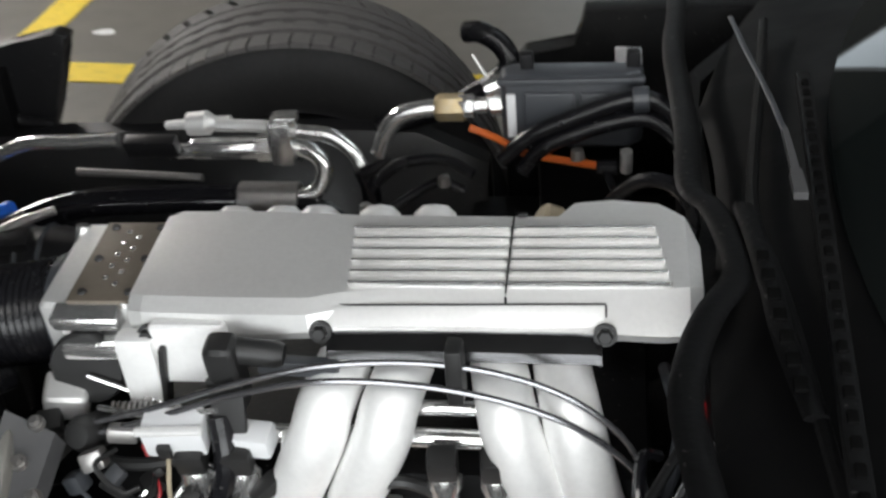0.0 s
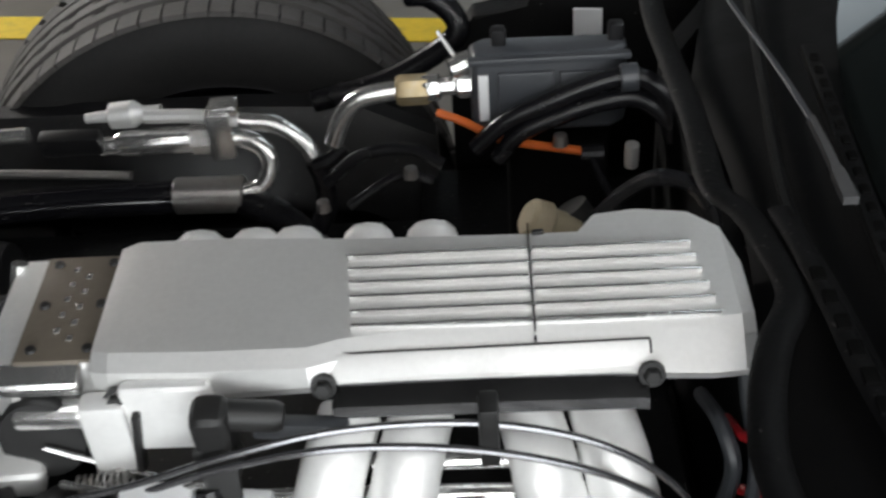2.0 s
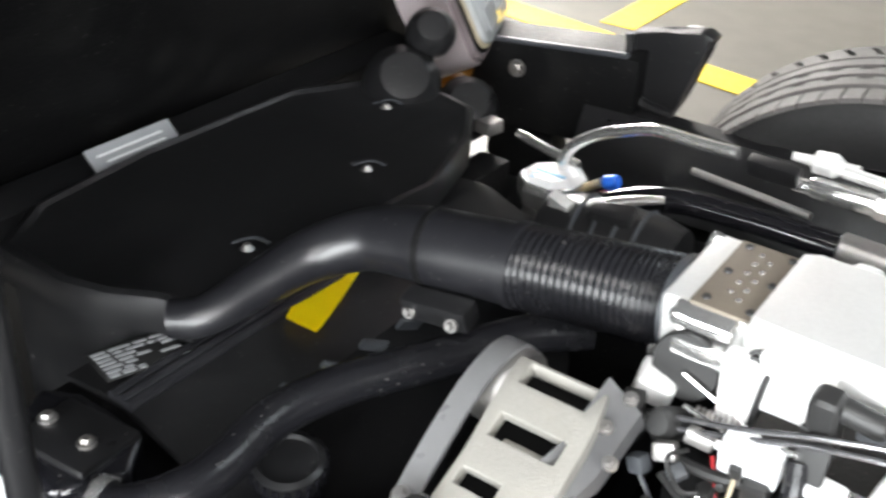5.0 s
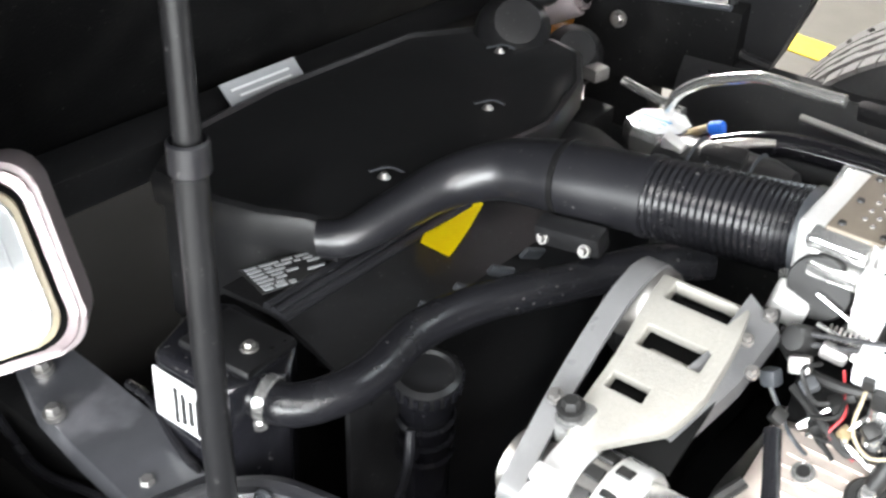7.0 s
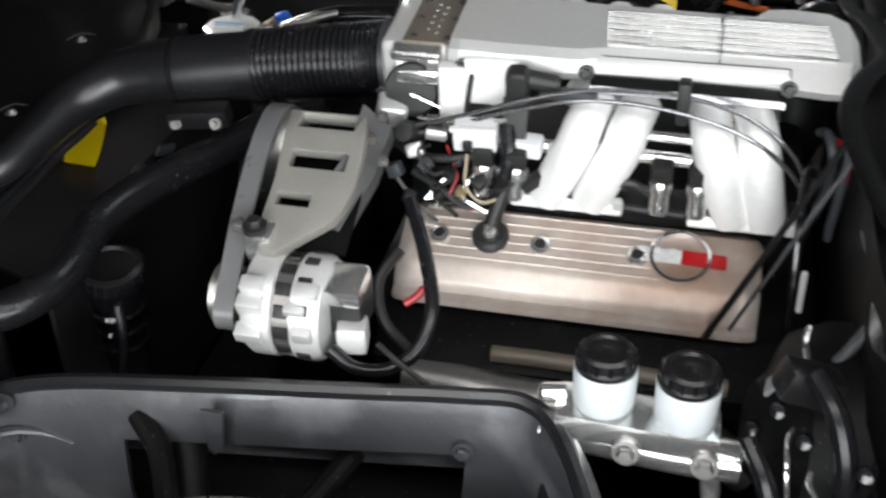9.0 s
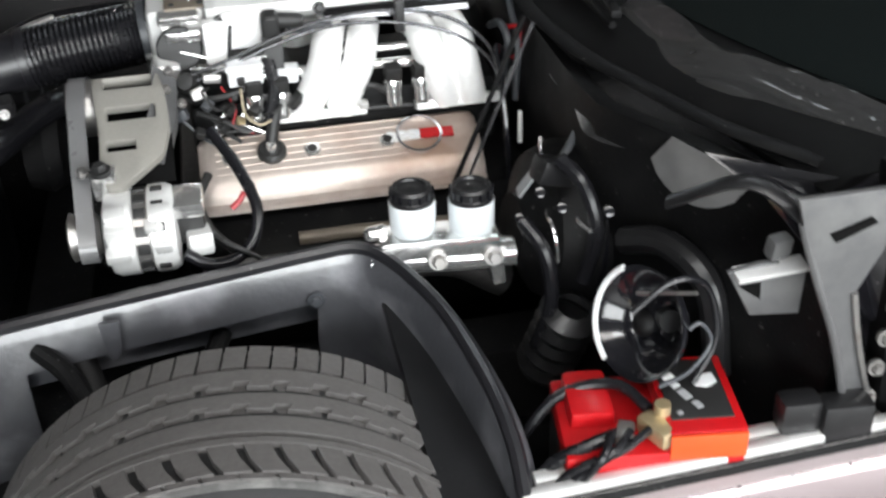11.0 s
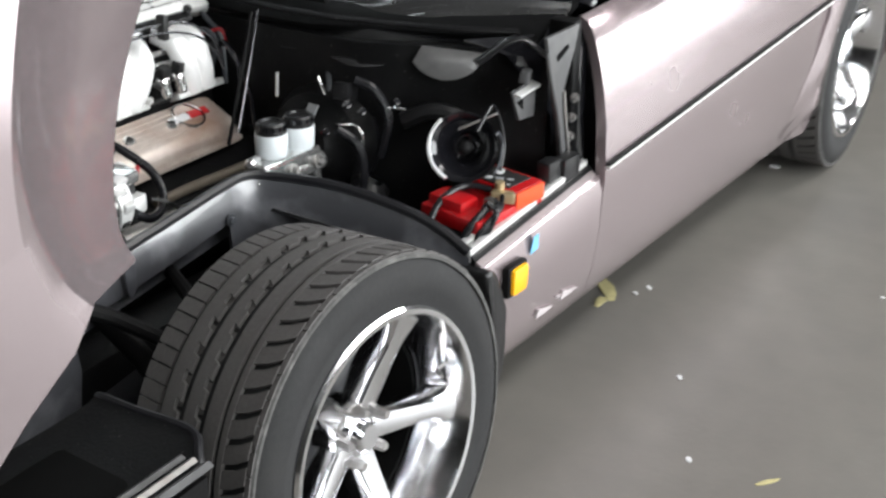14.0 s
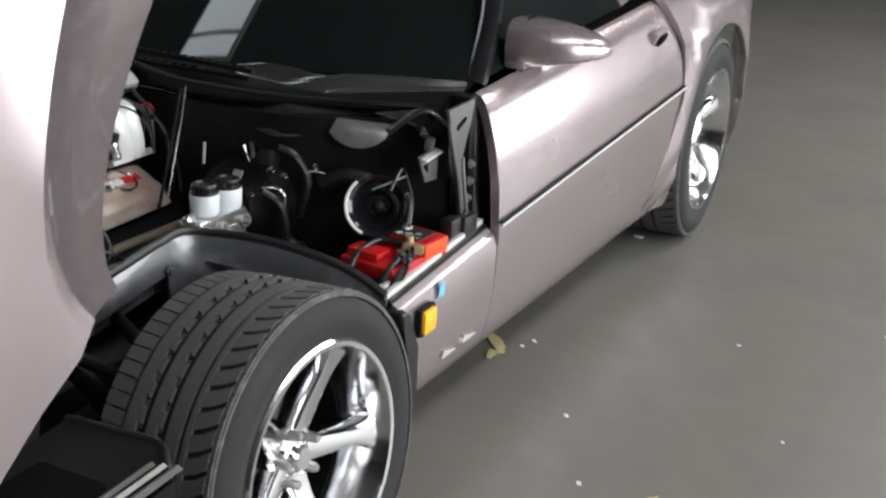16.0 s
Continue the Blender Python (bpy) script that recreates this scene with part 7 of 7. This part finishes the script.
for k in range(10):
    x0, z0 = rnd.uniform(0.17, 0.30), rnd.uniform(0.59, 0.64)
    pts_ = [(x0, -0.12, z0)]
    for j in range(3):
        pts_.append((pts_[-1][0] + rnd.uniform(-0.02, 0.035), -0.125 - rnd.uniform(0, 0.02), pts_[-1][2] + rnd.uniform(-0.025, 0.012)))
    part("wire", tube(pts_, rnd.uniform(0.0015, 0.0032), 6, 6), rnd.choice([M_INK, M_INK, M_RUBBER, M_GREYP, M_ALUB]), en)
# black distributor block, added as shade behind the plenum
part("distributor", lathe([(0, 0.03), (0.03, 0.028), (0.04, 0.01), (0.042, -0.03), (0.03, -0.06)], pose(0.60, 0.12, 0.60), 24), M_INK, en)

# ---- alternator, bracket and belt ----
br = thing("alternator_bracket", (0.12, -0.2, 0.45), "sand-cast pale accessory bracket with three slots", "bracket")
U = Vector((0, -0.89, -0.45)).normalized()  # down the plate
N = Vector((0, -0.45, 0.89)).normalized()  # out of the plate
BO = Vector((0.068, -0.142, 0.682))


def brp(u, v, h=0.0):
    """u metres along x, v down the plate, h above it."""
    return BO + Vector((1, 0, 0)) * u + U * v + N * h


BRM = Matrix((Vector((1, 0, 0)), -U, N)).transposed().to_4x4()
BRM.translation = BO
SLOTS = ((0.010, 0.031, 0.024, 0.084), (0.060, 0.081, 0.027, 0.086), (0.112, 0.127, 0.025, 0.060))


def bracket_plate():
    """A thick plate with three slots through it."""
    cuts = sorted([0.006, 0.040, 0.098, 0.138, 0.160, 0.182] + [v for a in SLOTS for v in a[:2]])
    bm = bmesh.new()
    rows = []
    for v in cuts:
        left = float(np.interp(v, (0.006, 0.05, 0.10, 0.165, 0.182), (0.010, 0.013, 0.017, 0.016, 0.024)))
        right = float(np.interp(v, (0.006, 0.012, 0.05, 0.10, 0.136, 0.182), (0.089, 0.094, 0.100, 0.101, 0.092, 0.040)))
        a, b = next(((q[2], q[3]) for q in SLOTS if q[0] - 0.02 <= v <= q[1] + 0.02), (0.027, 0.060))
        bow = -0.010 * (max(0, 0.03 - v) / 0.03) ** 2
        rows.append([bm.verts.new(brp(u, v, bow)) for u in (left, min(a, right - 0.012), min(b, right - 0.006), right)])
    for v0, v1, r0, r1 in zip(cuts, cuts[1:], rows, rows[1:]):
        hole = any(q[0] - 1e-6 <= v0 and v1 <= q[1] + 1e-6 for q in SLOTS)
        for k in range(3):
            if not (hole and k == 1):
                bm.faces.new((r0[k], r0[k + 1], r1[k + 1], r1[k]))
    bmesh.ops.recalc_face_normals(bm, faces=bm.faces)
    bmesh.ops.solidify(bm, geom=bm.faces[:], thickness=0.014)
    rim_edges = [e for e in bm.edges if len(e.link_faces) == 2 and e.calc_face_angle(0) > 1.0]
    bmesh.ops.bevel(bm, geom=rim_edges, offset=0.002, segments=2, affect="EDGES", profile=0.6)
    return bm


plate = part("plate", bracket_plate(), M_BRACK, br, "sand-cast pale alloy plate")
part("backing_web", box((0.090, 0.150, 0.004), BRM @ pose(0.056, -0.085, -0.030), 0.001), M_INTER, plate)
part("inner_ledge", box((0.052, 0.006, 0.006), BRM @ pose(0.060, -0.0755, -0.017), 0.002), M_BRACK, plate)
part("side_web", loft([[brp(0.086, -0.004, 0), brp(0.112, 0.0, -0.03), brp(0.112, 0.0, -0.05), brp(0.086, -0.004, -0.04)], [brp(0.082, 0.06, 0), brp(0.108, 0.062, -0.03), brp(0.108, 0.062, -0.05), brp(0.082, 0.06, -0.04)], [brp(0.060, 0.13, 0), brp(0.09, 0.135, -0.03), brp(0.09, 0.135, -0.05), brp(0.060, 0.13, -0.04)]]), M_DUSTST, br)
for u0, v0 in ((0.105, 0.0), (0.118, 0.055), (0.10, 0.03)):
    part("bolt", bolt(brp(u0, v0, -0.014), N, 0.004, 0.005), M_STEEL, br)
part("bolt", bolt(brp(-0.004, 0.155, 0.0), N, 0.005, 0.005), M_STEEL, br)

al = thing("alternator", (0.14, -0.30, 0.45), "bright aluminium alternator with cooling slots", "alternator")
AM = axis_pose((0.129, -0.310, 0.548), (1, 0, 0)) @ Matrix.Diagonal((1.06, 1.06, 0.78, 1))
part("front_shell", lathe([(0, -0.062), (0.03, -0.062), (0.046, -0.055), (0.050, -0.045), (0.050, -0.016), (0.047, -0.014)], AM, 36), M_ALU, al, "bright front end shell")
part("stator", lathe([(0.046, -0.014), (0.046, 0.008)], AM, 36), M_STEEL, al)
for k in range(14):
    a = 2 * math.pi * k / 14
    part("stator_slot", box((0.006, 0.012, 0.018), AM @ pose(0.0455 * math.cos(a), 0.0455 * math.sin(a), -0.003, 0, 0, math.degrees(a)), 0.001), M_INK, al)
part("rear_shell", lathe([(0.047, 0.008), (0.050, 0.010), (0.050, 0.038), (0.046, 0.046), (0.02, 0.050), (0, 0.050)], AM, 36), M_ALU, al, "bright slotted rear shell")
for k in range(12):
    a = 2 * math.pi * k / 12
    part("vent_slot", box((0.004, 0.010, 0.018), AM @ pose(0.0495 * math.cos(a), 0.0495 * math.sin(a), 0.024, 0, 0, math.degrees(a)), 0.001), M_INK, al)
for k, (fx, fy, fz, fw_, fh) in enumerate(((0.098, -0.354, 0.572, 0.026, 0.022), (0.098, -0.345, 0.590, 0.024, 0.014), (0.142, -0.352, 0.574, 0.022, 0.012), (0.152, -0.345, 0.590, 0.024, 0.010), (0.150, -0.360, 0.552, 0.020, 0.016), (0.097, -0.362, 0.546, 0.028, 0.016))):
    part("cast_block", box((fw_, 0.016, fh), pose(fx, fy, fz, 25, 0, 0), 0.003), M_ALU, al)
part("regulator", box((0.035, 0.05, 0.05), pose(0.182, -0.305, 0.555, 0, 0, 0), 0.008), M_INK, al)
part("regulator_cap", box((0.038, 0.045, 0.02), pose(0.182, -0.315, 0.582, 10, 0, 0), 0.005), M_ALUB, al)
part("terminal_block", box((0.03, 0.03, 0.03), pose(0.190, -0.33, 0.535, 0, 0, 10), 0.005), M_ALU, al)
part("ear", box((0.03, 0.03, 0.035), pose(0.090, -0.292, 0.607, 10, 0, 0), 0.006), M_ALUB, al)
part("ear_bolt", bolt((0.088, -0.302, 0.627), (0, -0.2, 1), 0.008, 0.008), M_INK, al)
part("pulley", lathe([(0, -0.03), (0.02, -0.03), (0.03, -0.026), (0.026, -0.012), (0.03, 0.0), (0.02, 0.01), (0, 0.01)], axis_pose((0.066, -0.300, 0.543), (1, 0, 0)), 28), M_STEEL, al)
part("cable", tube([(0.172, -0.350, 0.530), (0.198, -0.352, 0.512), (0.232, -0.342, 0.510), (0.256, -0.325, 0.528), (0.262, -0.298, 0.556), (0.245, -0.255, 0.588), (0.218, -0.205, 0.618)], 0.0075, 12, 8), M_RUBBER, al, "thick black alternator cable")
part("red_boot", tube([(0.232, -0.29, 0.55), (0.242, -0.285, 0.556), (0.25, -0.28, 0.565)], 0.004, 8, 4), M_REDW, al)
part("wire", tube([(0.218, -0.34, 0.535), (0.24, -0.35, 0.525), (0.27, -0.35, 0.50)], 0.003, 8, 6), M_INK, al)

for o in list(al.children):
    o.location += Vector((-0.002, 0.011, -0.010)) * UNIT

bt = thing("drive_belt", (0.05, -0.2, 0.45), "worn grey ribbed drive belt over its pulleys", "belt")
line = [Vector((0, y, z)) for y, z in ((-0.10, 0.58), (-0.098, 0.62), (-0.105, 0.650), (-0.125, 0.669), (-0.155, 0.671), (-0.195, 0.657), (-0.255, 0.615), (-0.315, 0.558), (-0.333, 0.535), (-0.325, 0.515), (-0.30, 0.508), (-0.24, 0.48), (-0.1, 0.42))]
pts = smooth_line(line, 6)
bsecs = []
for i, p in enumerate(pts):
    d = (pts[min(i + 1, len(pts) - 1)] - pts[max(i - 1, 0)]).normalized()
    n_ = Vector((0, -d.z, d.y))
    bsecs.append([p + Vector((0.049, 0, 0)), p + Vector((0.070, 0, 0)), p + Vector((0.070, 0, 0)) + n_ * 0.005, p + Vector((0.049, 0, 0)) + n_ * 0.005])
part("belt", loft(bsecs), M_BELT, bt)
part("idler_pulley", lathe([(0, -0.018), (0.034, -0.018), (0.036, -0.014), (0.036, 0.014), (0.034, 0.018), (0, 0.018)], axis_pose((0.062, -0.138, 0.632), (1, 0, 0)), 32), M_STEEL, bt, "dull steel idler pulley")
part("crank_pulley", lathe([(0, -0.02), (0.07, -0.02), (0.075, -0.016), (0.075, 0.016), (0, 0.02)], axis_pose((0.05, -0.02, 0.40), (1, 0, 0)), 36), M_MATTEB, bt)
part("fan_clutch", lathe([(0, -0.03), (0.05, -0.03), (0.06, 0), (0.05, 0.02), (0, 0.02)], axis_pose((-0.02, 0.03, 0.50), (1, 0, 0)), 28), M_MATTEB, bt)

# ---- litter on the floor ----
def scrap(name, x, y, w, h, turn, material, label, category):
    bm = bmesh.new()
    n = 9
    vs = []
    rnd = random.Random(int(1000 * abs(x)))
    for k in range(n):
        a = 2 * math.pi * k / n
        q = 1 + rnd.uniform(-0.28, 0.28)
        vs.append((w / 2 * math.cos(a) * q, h / 2 * math.sin(a) * q))
    bm_prism(bm, vs, pose(x, y, 0.0004, 0, 0, turn), 0.002)
    return tagged(part(name, bm, material), label, category)


scrap("leaf", 1.275, -0.655, 0.11, 0.035, 35, M_LEAF, "dry yellow-green leaf lying on the concrete floor", "leaf")
scrap("leaf", 1.21, -0.668, 0.05, 0.025, 10, M_LEAF, "small curled yellow leaf on the concrete floor", "leaf")
for x, y, w in ((1.009, -0.944, 0.016), (0.758, -1.066, 0.016), (1.334, -0.734, 0.016), (2.245, -0.729, 0.04), (1.29, -0.72, 0.014), (1.87, -1.54, 0.02), (1.6, -1.2, 0.012), (0.55, -1.25, 0.012), (1.15, -1.4, 0.010)):
    scrap("paper_scrap", x, y, w, w * 0.6, 40 * x, M_LABELW, "tiny pale paper scrap on the concrete floor", "litter")
scrap("twig", 0.771, -1.204, 0.05, 0.010, -35, M_LEAF, "thin pale twig on the concrete floor", "litter")
scrap("paper_scrap", -0.965, 2.49, 0.075, 0.05, 0, M_LABELW, "small white paper scrap beside the yellow line", "litter")
